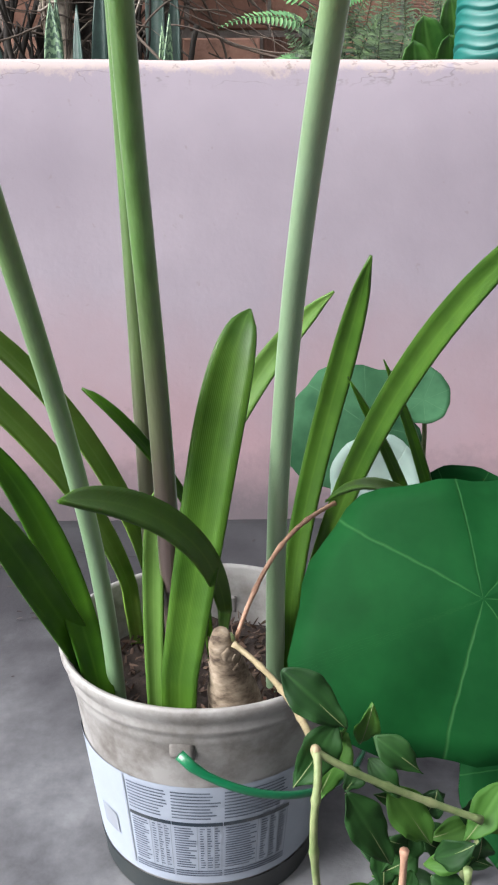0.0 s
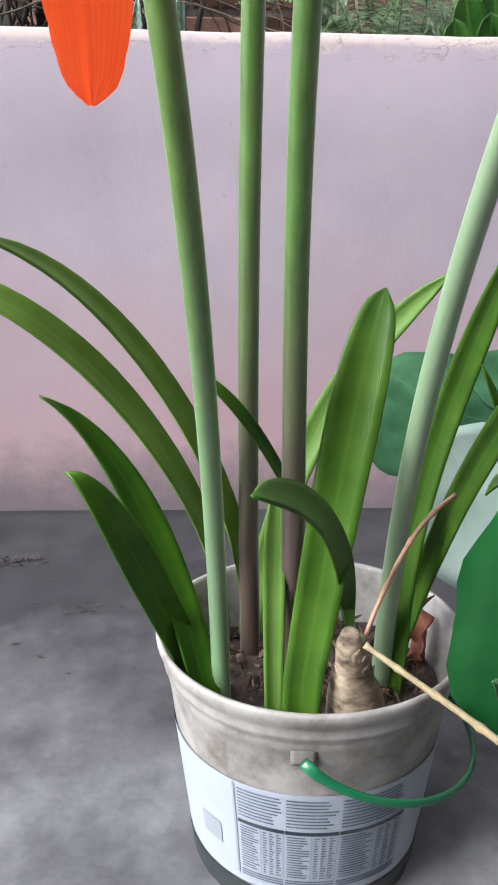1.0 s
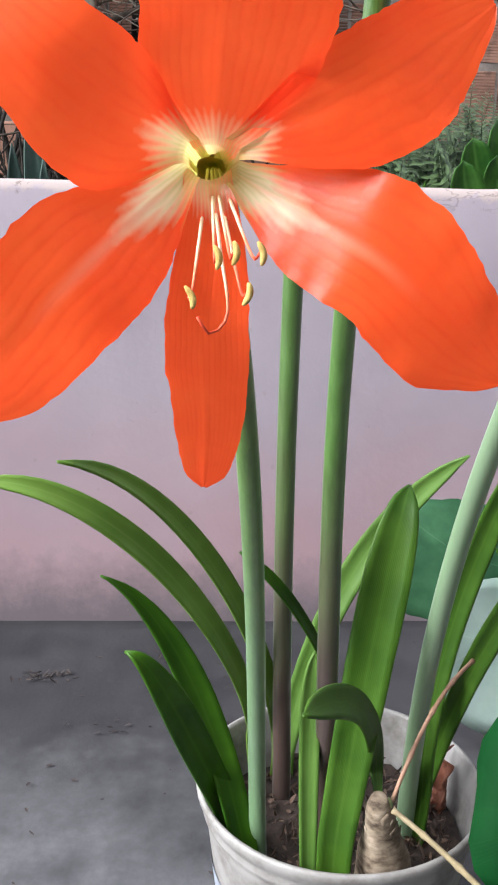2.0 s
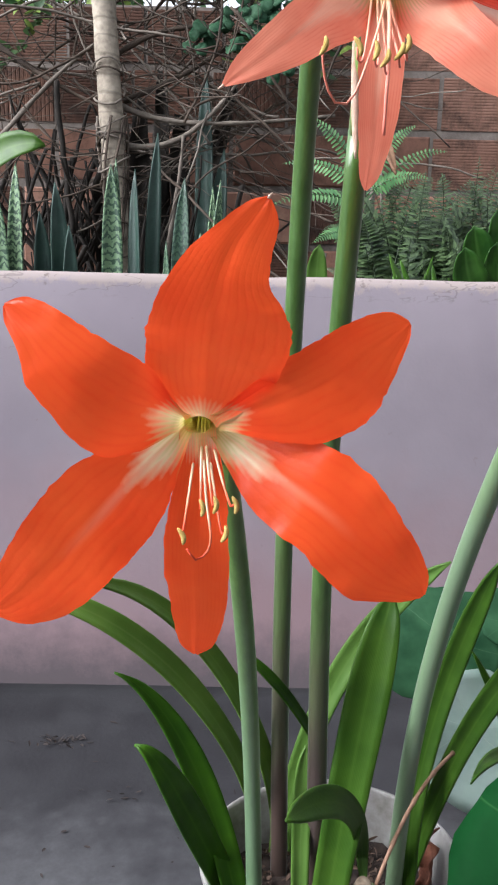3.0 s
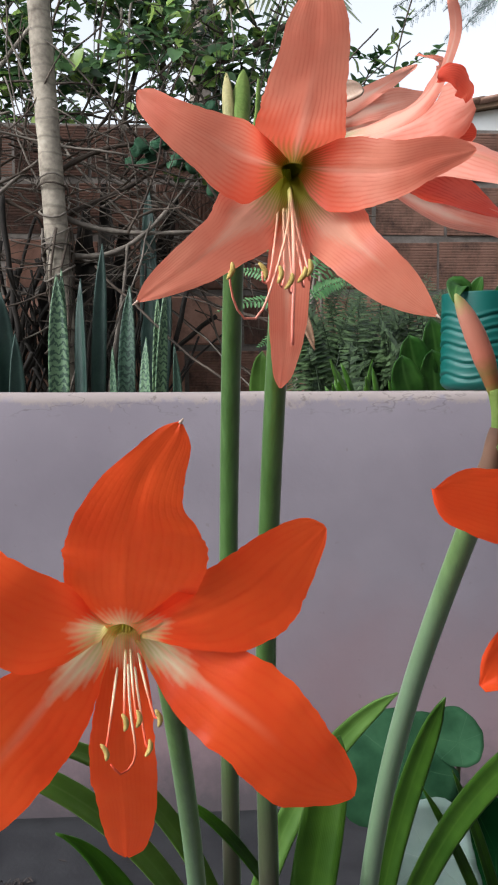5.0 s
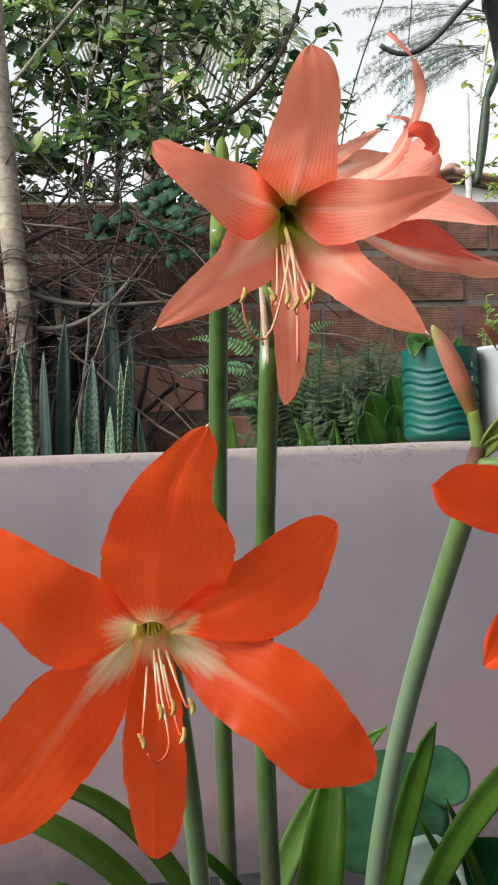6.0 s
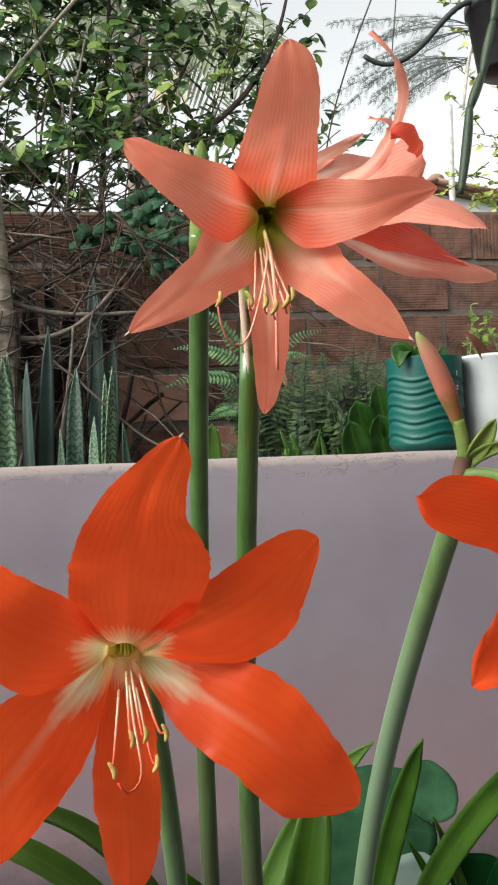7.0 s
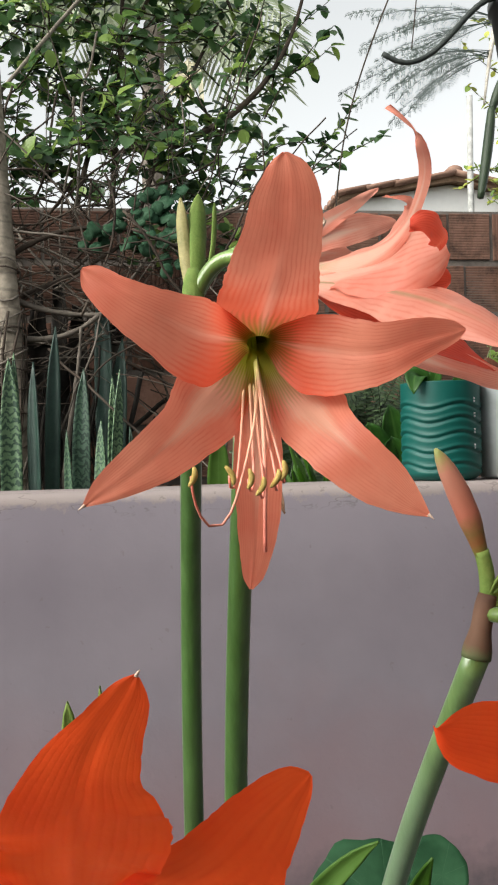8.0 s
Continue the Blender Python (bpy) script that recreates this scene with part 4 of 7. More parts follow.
def trumpet(plant, low, back, deep, label):
    """The tube of a flower, from its ovary at back to deep, where the petals begin, and the hollow between their feet."""
    back, deep = Vector(back), Vector(deep)
    start = back.lerp(deep, 0.3)
    fl = part("flower", tube(bezier([back, back.lerp(start, 0.5), start], 8), lambda s: 0.0042 + 0.0012 * math.sin(math.pi * s), 12), STEM_GREEN, plant, label)
    ax = (deep - back).normalized()
    end = deep - ax * 0.009
    part("flower_tube", tube([start, start.lerp(end, 0.5), end, end + ax * 0.001], lambda s: 0.0046 + 0.0006 * s, 14), low, fl)
    e1 = ax.cross(Vector((0, 0, 1))).normalized()
    e2 = e1.cross(ax)
    rows, uv = [], []
    for i in range(13):
        q = i / 12
        rr = 0.0006 + 0.0052 * q ** 0.8
        rows.append([deep + ax * (0.002 - 0.0105 * (1 - q) ** 1.2) + (e1 * math.cos(a) + e2 * math.sin(a)) * rr for a in [2 * math.pi * j / 36 for j in range(37)]])
        uv.append([(j / 36, q) for j in range(37)])
    part("throat", sheet(rows, uv, 0), FUNNEL_GREEN if low is THROAT_GREEN else FUNNEL_CREAM, fl)
    return fl


def ring_foot(deep, toward, fwd, r=0.0042):
    """Where a petal that heads that way leaves the tube."""
    deep, fwd = Vector(deep), Vector(fwd).normalized()
    rad = Vector(toward) - deep
    rad = (rad - fwd * rad.dot(fwd)).normalized()
    return [deep - fwd * 0.003 + rad * r, deep + fwd * 0.003 + rad * (r + 0.0002)]


def filament(fl, deep, line, mat, radius=0.0005, anther=True, way=(0.1, 0, 1)):
    pts = spline([Vector(deep)] + [Vector(q) for q in line], 26)
    f = part("filament", tube(pts, lambda q: radius * (1.05 - 0.35 * q), 7), mat, fl)
    if anther:
        e, d = pts[-1], Vector(way).normalized()
        cap = [e - d * 0.0027 + d * 0.0054 * i / 8 + Vector((0.0009 * math.sin(i * 0.4), -0.0006, 0)) for i in range(9)]
        part("anther", tube(cap, lambda q: 0.0003 + 0.00055 * math.sin(math.pi * min(1, max(0, q))) ** 0.6, 10), ANTHER, f, "yellow anther dusted with pollen")


def amaryllis_leaf(plant, ctrl, width, mat, face=(0, -1, 0.35), foot=None, **kw):
    opt = dict(fold=0.35, peak=0.6, blunt=0.6, foot_width=0.62, thick=0.0016, cols=6, wave=0.02)
    opt.update(kw)
    return part("leaf", blade(bezier(ctrl, 26, foot), width, face, **opt), mat, plant)


def stalk(plant, ctrl, radius, mat, foot=None, thinning=0.14):
    return part("stalk", tube(bezier(ctrl, 30, foot), lambda s: radius * (1.06 - thinning * s), 16, 0.86), mat, plant)


DEEP_O, DEEP_C = (-0.0895, -0.284, 0.5475), (-0.0302, -0.250, 0.7045)


def plant_orange():
    p = thing("orange_amaryllis", "flowering amaryllis with one wide orange bloom, rooted in the bucket", "flower", "amaryllis plants", at=(-0.06, -0.04, SOIL_Z))
    stalk(p, [(-0.0585, -0.0384, 0.1402), (-0.0629, -0.0427, 0.28), (-0.0696, -0.1783, 0.4309), (-0.0836, -0.1956, 0.5168)], 0.0055, STEM, (-0.0575, -0.036, 0.112))
    part("pedicel", tube(bezier([(-0.0832, -0.195, 0.514), (-0.0845, -0.202, 0.545), (-0.0860, -0.242, 0.552)], 12), lambda s: 0.005 - 0.0008 * s, 10), STEM_GREEN, p)
    for tip, w in (((-0.0995, -0.199, 0.570), 0.008), ((-0.0870, -0.198, 0.575), 0.004)):
        part("bract", blade(bezier([(-0.0835, -0.193, 0.514), (tip[0], -0.195, 0.540), tip], 12), w, (0, -1, 0.3), foot_width=0.6, peak=0.5), BRACT, p, "small green bract")
    fl = trumpet(p, THROAT_CREAM, (-0.0860, -0.240, 0.552), DEEP_O, "orange trumpet flower with a cream star in its throat")
    fwd = Vector((0.0, -1, -0.12))

    def grow(mat, line, left, right, seed, push, **kw):
        tepal(fl, mat, ring_foot(DEEP_O, line[4], fwd), [Vector(q) + fwd * push for q in line], left, right, fwd, seed, **kw)

    # the three outer petals, then the three inner ones that overlap them
    grow(ORANGE_TOP, [(-0.0880, -0.3120, 0.5510), (-0.0860, -0.3280, 0.5710), (-0.0840, -0.3380, 0.5870), (-0.0790, -0.3400, 0.6020), (-0.0700, -0.3350, 0.6150)],
         (4.3, 15.7, 18.3, 18.8, 16.3, 11.6, 6.3, 4.2), (4.3, 14.0, 20.2, 23.1, 21.7, 12.2, 10.9, 8.5), 1, -0.002, cup=0.02, ruffle=0.24, crease=0.0012, point=0.0025)
    grow(ORANGE_STAR, [(-0.0830, -0.3020, 0.5450), (-0.0670, -0.3140, 0.5350), (-0.0510, -0.3240, 0.5250), (-0.0360, -0.3250, 0.5120), (-0.0180, -0.3200, 0.4970)],
         (2.8, 7.4, 12.7, 17.7, 18.2, 14.7, 12.0, 7.7), (2.8, 8.1, 13.2, 14.8, 13.9, 15.9, 15.1, 8.2), 2, -0.001, cup=0.06)
    grow(ORANGE_STAR, [(-0.0950, -0.3020, 0.5460), (-0.1090, -0.3140, 0.5320), (-0.1210, -0.3240, 0.5190), (-0.1350, -0.3250, 0.5040), (-0.1530, -0.3200, 0.4890)],
         (2.8, 8.4, 14.0, 16.4, 15.7, 15.1, 14.5, 9.8), (2.8, 6.6, 12.4, 17.2, 17.1, 15.0, 11.9, 7.3), 3, -0.001, cup=0.06)
    grow(ORANGE_SIDE, [(-0.0830, -0.3100, 0.5510), (-0.0680, -0.3190, 0.5570), (-0.0530, -0.3220, 0.5640), (-0.0400, -0.3170, 0.5730), (-0.0260, -0.3120, 0.5820)],
         (2.6, 5.3, 8.3, 11.8, 12.0, 10.9, 9.6, 7.1), (2.6, 7.1, 12.3, 16.6, 17.2, 15.3, 11.4, 6.2), 4, 0.002, cup=0.10)
    grow(ORANGE, [(-0.0900, -0.2990, 0.5440), (-0.0890, -0.3050, 0.5270), (-0.0900, -0.3040, 0.5080), (-0.0900, -0.2960, 0.4860), (-0.0910, -0.2840, 0.4600)],
         (5.5, 7.0, 8.8, 10.8, 10.8, 10.2, 9.1, 7.1), (6.0, 7.7, 9.4, 10.7, 10.7, 9.2, 7.8, 6.2), 5, 0.0, cup=0.12)
    grow(ORANGE_SIDE, [(-0.0950, -0.3100, 0.5510), (-0.1100, -0.3210, 0.5570), (-0.1220, -0.3270, 0.5650), (-0.1330, -0.3260, 0.5750), (-0.1450, -0.3220, 0.5850)],
         (3.1, 11.6, 18.7, 17.6, 14.3, 12.6, 7.2, 4.6), (2.6, 6.8, 12.7, 14.2, 13.3, 11.0, 9.6, 7.1), 6, 0.002, cup=0.10)
    for end, way in (((-0.088, -0.324, 0.527), (-0.1, 0, 1)), ((-0.084, -0.324, 0.528), (0.05, 0, 1)), ((-0.078, -0.324, 0.528), (-0.15, 0, 1)), ((-0.094, -0.324, 0.518), (-0.3, 0, 1)), ((-0.081, -0.324, 0.519), (0.25, 0, 1))):
        e, d = Vector(end), Vector(DEEP_O)
        filament(fl, d + Vector(((e.x - d.x) * 0.18, -0.002, 0)), [d.lerp(e, 0.5) + Vector((0, -0.002, -0.001)), d.lerp(e, 0.88) + Vector((0, 0.001, -0.0045)), e + Vector((0, 0.001, -0.0015))], FILAMENT, way=way)
    filament(fl, DEEP_O, [(-0.087, -0.312, 0.528), (-0.085, -0.318, 0.513), (-0.089, -0.320, 0.508), (-0.092, -0.322, 0.512)], FILAMENT, anther=False)
    amaryllis_leaf(p, [(-0.0656, -0.0494, 0.131), (-0.0833, -0.0199, 0.2178), (-0.1211, -0.016, 0.3068), (-0.1591, -0.0333, 0.3288)], 0.021, LEAF_DARK, (0.5, -1, 0.5), (-0.060, -0.055, 0.11), blunt=1.0, peak=0.5, taper=1.6)
    amaryllis_leaf(p, [(-0.068, -0.02, 0.130), (-0.1031, -0.0488, 0.2223), (-0.1223, -0.0823, 0.3017), (-0.1403, -0.0741, 0.2989)], 0.022, LEAF_DARK, (0.5, -1, 0.5), (-0.064, -0.03, 0.11), blunt=1.0, peak=0.5, taper=1.6)
    return p


def plant_coral_front():
    p = thing("coral_amaryllis", "tall amaryllis with one striped coral-pink bloom, rooted in the bucket", "flower", "amaryllis plants", at=(-0.018, -0.03, SOIL_Z))
    stalk(p, [(-0.0189, -0.060, 0.2400), (-0.0237, -0.0655, 0.4301), (-0.0301, -0.1216, 0.4826), (-0.0239, -0.1643, 0.6641)], 0.0065, STEM_PURPLE, (-0.0155, -0.035, 0.112), 0.24)
    part("pedicel", tube(bezier([(-0.0239, -0.164, 0.662), (-0.0238, -0.172, 0.685), (-0.025, -0.178, 0.697), (-0.027, -0.195, 0.70)], 12), lambda s: 0.0053 - 0.0011 * s, 12), STEM_GREEN, p)
    part("bract", blade(bezier([(-0.022, -0.166, 0.665), (-0.018, -0.185, 0.665), (-0.012, -0.198, 0.640)], 12), 0.006, (0.3, -1, 0), foot_width=0.8), PAPER, p, "shrivelled brown bract")
    part("bract", blade(bezier([(-0.0262, -0.1715, 0.650), (-0.0285, -0.1760, 0.675), (-0.0300, -0.180, 0.705)], 14), 0.0028, (-0.3, -1, 0), foot_width=0.08, fold=-0.5), BRACT_PALE, p, "pale papery bract")
    fl = trumpet(p, THROAT_GREEN, (-0.027, -0.192, 0.70), DEEP_C, "coral-pink trumpet flower with darker stripes and a green throat")
    fwd = Vector((0.0, -1, -0.15))

    def grow(mat, line, left, right, seed, push, **kw):
        tepal(fl, mat, ring_foot(DEEP_C, line[4], fwd), [Vector(q) + fwd * push for q in line], left, right, fwd, seed, **kw)

    # the three outer petals, then the three inner ones that overlap them
    grow(CORAL, [(-0.0310, -0.2770, 0.7010), (-0.0298, -0.2990, 0.7112), (-0.0288, -0.3100, 0.7210), (-0.0283, -0.3150, 0.7326), (-0.0287, -0.3155, 0.7440)],
         (4.8, 15.6, 15.2, 14.6, 13.4, 10.6, 9.4, 5.6), (4.6, 12.8, 14.8, 12.8, 11.0, 10.2, 9.4, 7.4), 1, -0.002, cup=-0.05)
    grow(CORAL_LOW, [(-0.0280, -0.2640, 0.6980), (-0.0200, -0.2800, 0.6820), (-0.0110, -0.2980, 0.6688), (-0.0001, -0.3030, 0.6581), (0.0115, -0.3045, 0.6469)],
         (2.6, 5.2, 7.9, 11.2, 7.1, 6.2, 5.5, 3.0), (2.6, 4.6, 8.5, 12.5, 11.8, 11.3, 9.2, 5.3), 2, -0.001, cup=0.05, tip=0.5, point=0.0022)
    grow(CORAL_LOW, [(-0.0330, -0.2640, 0.6990), (-0.0460, -0.2810, 0.6840), (-0.0580, -0.2940, 0.6710), (-0.0700, -0.2970, 0.6610), (-0.0840, -0.2950, 0.6520)],
         (2.6, 6.8, 11.4, 13.6, 10.8, 8.5, 5.6, 3.0), (2.6, 5.9, 9.1, 11.8, 7.9, 7.5, 6.5, 4.6), 3, -0.001, cup=0.05, tip=0.5, point=0.0028)
    grow(CORAL, [(-0.0280, -0.2740, 0.7000), (-0.0150, -0.2910, 0.6950), (-0.0030, -0.3020, 0.6930), (0.0090, -0.3050, 0.6960), (0.0230, -0.3030, 0.6990)],
         (2.6, 6.7, 9.8, 10.3, 9.1, 6.9, 5.7, 3.8), (2.6, 9.6, 13.9, 13.0, 10.0, 7.0, 5.4, 3.4), 4, 0.0015, cup=0.08)
    grow(CORAL_LOW, [(-0.0300, -0.2620, 0.6980), (-0.0320, -0.2750, 0.6790), (-0.0340, -0.2840, 0.6610), (-0.0350, -0.2840, 0.6430), (-0.0360, -0.2770, 0.6240)],
         (3.0, 4.2, 5.8, 7.0, 7.5, 7.2, 6.0, 4.3), (3.0, 4.6, 6.2, 7.4, 7.3, 5.8, 4.6, 3.2), 5, 0.0, cup=0.25)
    grow(CORAL, [(-0.0350, -0.2740, 0.7000), (-0.0490, -0.2880, 0.7000), (-0.0610, -0.2950, 0.7040), (-0.0720, -0.2960, 0.7100), (-0.0830, -0.2930, 0.7180)],
         (2.6, 9.1, 15.2, 14.0, 10.7, 8.7, 6.9, 5.2), (2.6, 6.0, 9.0, 10.2, 8.0, 6.0, 4.5, 3.9), 6, 0.0015, cup=0.08)
    for end, way in (((-0.045, -0.310, 0.661), (-0.4, 0, 1)), ((-0.040, -0.310, 0.660), (0.1, 0, 1)), ((-0.037, -0.310, 0.658), (0.45, 0, 1)), ((-0.033, -0.310, 0.660), (0.5, 0, 1)), ((-0.031, -0.310, 0.662), (0.15, 0, 1))):
        e, d = Vector(end), Vector(DEEP_C)
        filament(fl, d + Vector(((e.x - d.x) * 0.25 + 0.0005, -0.002, 0)), [d.lerp(e, 0.45) + Vector((0, 0.001, -0.003)), d.lerp(e, 0.88) + Vector((0.0015, 0.002, -0.006)), e + Vector((0.0006, 0.001, -0.0045)), e + Vector((0, 0, -0.001))], FILAMENT_PINK, way=way)
    # the longest filament loops up again; the style lies on the lowest petal
    filament(fl, DEEP_C, [(-0.034, -0.285, 0.680), (-0.041, -0.300, 0.657), (-0.0455, -0.301, 0.647), (-0.0505, -0.303, 0.6465), (-0.0540, -0.307, 0.653), (-0.0550, -0.310, 0.660)], FILAMENT_PINK, way=(0.3, 0, 1))
    filament(fl, DEEP_C, [(-0.0325, -0.285, 0.680), (-0.0335, -0.296, 0.660), (-0.0342, -0.299, 0.648), (-0.0342, -0.298, 0.638)], FILAMENT_PINK, 0.0008, False)
    amaryllis_leaf(p, [(-0.0135, -0.0808, 0.1779), (0.0035, -0.0605, 0.2793), (0.0139, -0.0633, 0.3605), (0.0295, -0.034, 0.3891)], 0.0285, LEAF, (-0.1, -1, 0.3), (-0.016, -0.082, 0.112), peak=0.62, fold=0.25)
    amaryllis_leaf(p, [(-0.0058, 0.0333, 0.2284), (-0.0234, 0.0024, 0.2803), (-0.0508, -0.0221, 0.3266), (-0.073, -0.0171, 0.3388)], 0.008, LEAF_DARK, (0.3, -1, 0.6), (0.002, 0.03, 0.112))
    amaryllis_leaf(p, [(-0.029, -0.074, 0.15), (-0.0302, -0.0649, 0.2322), (-0.0290, -0.0487, 0.2622), (-0.0265, -0.0475, 0.285)], 0.0125, LEAF_PALE, (0, -1, 0.1), (-0.028, -0.072, 0.112), blunt=0.8)
    return p


def plant_coral_back():
    p = thing("coral_amaryllis", "tall amaryllis with green bracts and two coral-pink blooms turned aside", "flower", "amaryllis plants", at=(-0.037, 0.033, SOIL_Z))
    stalk(p, [(-0.0375, 0.033, 0.1415), (-0.0437, 0.0223, 0.3555), (-0.0439, 0.0292, 0.5427), (-0.0405, -0.0775, 0.7165), (-0.0410, -0.090, 0.742)], 0.0065, STEM_PURPLE, (-0.037, 0.034, 0.112))
    top = Vector((-0.041, -0.089, 0.740))
    part("sheath", tube([top + Vector((0, 0.002, -0.010)), top + Vector((0, 0.001, -0.003)), top + Vector((0.0005, 0, 0.006)), top + Vector((0.001, 0.002, 0.016)), top + Vector((0.001, 0.004, 0.022))], lambda q: float(np.interp(q, (0, 0.3, 0.6, 0.85, 1), (0.0058, 0.0064, 0.0060, 0.0048, 0.0030))), 16), BRACT, p, "green sheath from which the bracts rise")
    for tip, w, m in (((-0.0443, -0.055, 0.809), 0.0065, BRACT_TAN), ((-0.0338, -0.050, 0.8130), 0.0108, BRACT), ((-0.0255, -0.060, 0.8050), 0.0034, BRACT)):
        tip = Vector(tip)
        part("bract", blade(bezier([top + (tip - top) * 0.02, top + (tip - top) * 0.35 + Vector(((tip.x - top.x) * 0.5, -0.002, 0)), top + (tip - top) * 0.7 + Vector(((tip.x - top.x) * 0.3, 0, 0)), tip], 18), w, ((tip.x - top.x) * 60, -1, 0), fold=-0.45, foot_width=0.5, blunt=0.7, peak=0.66, wave=0.08, seed=tip.z * 90), m, p, "green bract standing up")
    part("pedicel", tube(bezier([top, top + Vector((0.008, 0.0, 0.03)), (-0.018, -0.10, 0.772), (-0.002, -0.110, 0.7545)], 16), lambda s: 0.0036 + 0.0009 * s, 10), STEM_GREEN, p)
    # the bloom that faces away to the side: a slim pale tube, a curled ribbon of an upper petal
    b = Vector((0.0045, -0.113, 0.7545))
    fl = part("flower", tube([b - Vector((0.010, -0.003, -0.002)), b - Vector((0.004, -0.001, -0.001)), b + Vector((0.002, -0.001, 0)), b + Vector((0.006, -0.006, -0.0005))], lambda q: 0.0042 - 0.0012 * q, 12), STEM_GREEN, p, "coral-pink trumpet flower seen from its side with a curled upper petal")

    def side_petal(line, breadths, face, fold, skin, seed, start=b):
        pts = spline([Vector(start)] + [Vector(q) for q in line], 46)
        part("petal", blade(pts, 0.02, face, fold=fold, stations=breadths, thick=0, cols=12, wave=0.08, rag=0.025, seed=seed), skin, fl)

    # inside of the lower petals, the lowest one, the far upper one with its horn, the ribbon, the near upper one and its rolled lip, the near lower one
    side_petal([(0.030, -0.140, 0.735), (0.0525, -0.160, 0.7217), (0.0639, -0.180, 0.7092), (0.0766, -0.200, 0.6958)], (5, 11, 18, 22, 22, 18, 13, 8), (0, -1, 0.3), 0.1, CORAL_INNER, 3)
    side_petal([(0.0139, -0.125, 0.7460), (0.034, -0.142, 0.7280), (0.0560, -0.166, 0.7060), (0.0716, -0.190, 0.6952), (0.0871, -0.210, 0.6880)], (5, 9, 13, 16, 17, 15, 12, 8), (0, -0.8, -0.55), -0.45, CORAL_SIDE, 4)
    side_petal([(0.0137, -0.123, 0.7545), (0.0265, -0.147, 0.7525), (0.0390, -0.170, 0.7555), (0.0465, -0.182, 0.7640), (0.0470, -0.186, 0.7700), (0.0340, -0.191, 0.7700)], (5, 9, 13, 15, 12, 9, 6, 3.5), (-0.2, -0.9, 0.5), -0.25, CORAL_SIDE, 5)
    side_petal([(0.0137, -0.125, 0.7530), (0.0261, -0.150, 0.7507), (0.0376, -0.175, 0.7520), (0.0435, -0.190, 0.7579), (0.0464, -0.200, 0.7674), (0.0474, -0.205, 0.7771), (0.0436, -0.210, 0.7868), (0.0348, -0.220, 0.7908), (0.0252, -0.230, 0.7921)], (5, 10, 14, 12, 7, 5.6, 4.4, 3.0), (-0.4, -0.85, 0.35), -0.35, CORAL_SIDE, 6)
    side_petal([(0.0138, -0.1255, 0.7508), (0.0253, -0.153, 0.7462), (0.0356, -0.183, 0.7430), (0.0440, -0.204, 0.7435), (0.0525, -0.213, 0.7450)], (6, 14, 21, 29, 34, 34, 30, 24), (0.15, -1, 0.15), -0.18, CORAL_SIDE, 7)
    side_petal([(0.0490, -0.2190, 0.7470), (0.0435, -0.2225, 0.7502), (0.0380, -0.2250, 0.7500), (0.0335, -0.2262, 0.7478)], (9, 12, 14, 14.5, 14, 11, 7, 3), (0.2, -0.9, 0.3), -0.25, CORAL_INNER, 8, (0.0510, -0.2160, 0.7438))
    side_petal([(0.0407, -0.190, 0.7352), (0.0500, -0.199, 0.7330), (0.0575, -0.204, 0.7325)], (8, 12, 15, 17, 17, 16, 15, 13), (0, -1, 0.1), 0.1, CORAL_INNER, 10, (0.030, -0.172, 0.738))
    side_petal([(0.0110, -0.129, 0.7472), (0.0240, -0.166, 0.7385), (0.0384, -0.202, 0.7275), (0.0485, -0.231, 0.7165), (0.0565, -0.243, 0.7085), (0.0640, -0.252, 0.6990)], (6, 15, 21, 25, 28, 27, 23, 15), (0.05, -0.95, 0.25), -0.30, CORAL_KEEL, 9)
    # the bloom half hidden behind it
    part("pedicel", tube(bezier([top, top + Vector((0.01, 0.01, 0.03)), (-0.008, -0.084, 0.780), (0.004, -0.088, 0.772)], 14), 0.0034, 8), STEM_GREEN, p)
    c = Vector((0.006, -0.0885, 0.7705))
    fl = part("flower", tube([c - Vector((0.004, 0, 0)), c, c + Vector((0.008, 0, 0.001))], 0.0036, 12), STEM_GREEN, p, "coral-pink flower half hidden behind another bloom")
    for line, breadths in (
        ([(0.0065, -0.0885, 0.7710), (0.0210, -0.085, 0.7805), (0.0450, -0.075, 0.7960), (0.0704, -0.060, 0.8147)], (4, 7, 10, 11.5, 11, 9, 6, 3)),
        ([(0.0065, -0.0885, 0.7708), (0.0260, -0.083, 0.7775), (0.0500, -0.076, 0.7870), (0.0770, -0.070, 0.7935)], (4, 9, 13, 16, 17, 16, 13, 9)),
        ([(0.0065, -0.0885, 0.7706), (0.0200, -0.084, 0.7712), (0.0360, -0.078, 0.7735), (0.0540, -0.070, 0.7745)], (4, 9, 14, 16, 16, 14, 11, 7)),
    ):
        petal(fl, "petal", CORAL_SIDE, line, 0.02, (0, -0.95, 0.2), stations=breadths, cup=-0.2, foot=c, seed=len(fl.children))
    part("bract", blade(bezier([(0.0020, -0.114, 0.7715), (0.0110, -0.116, 0.7785), (0.0190, -0.116, 0.7800), (0.0265, -0.115, 0.7805)], 18), 0.0125, (0.1, -0.9, 0.25), fold=0.35, foot_width=0.3, peak=0.5, blunt=0.7), BRACT_PALE, p, "pale papery boat-shaped bract")
    amaryllis_leaf(p, [(-0.040, 0.06, 0.1276), (-0.030, 0.0361, 0.2242), (-0.1081, -0.0107, 0.3941), (-0.1685, -0.1059, 0.4205)], 0.0150, LEAF_BACKLIT, (0.45, -1, 0.7), (-0.038, 0.062, 0.108))
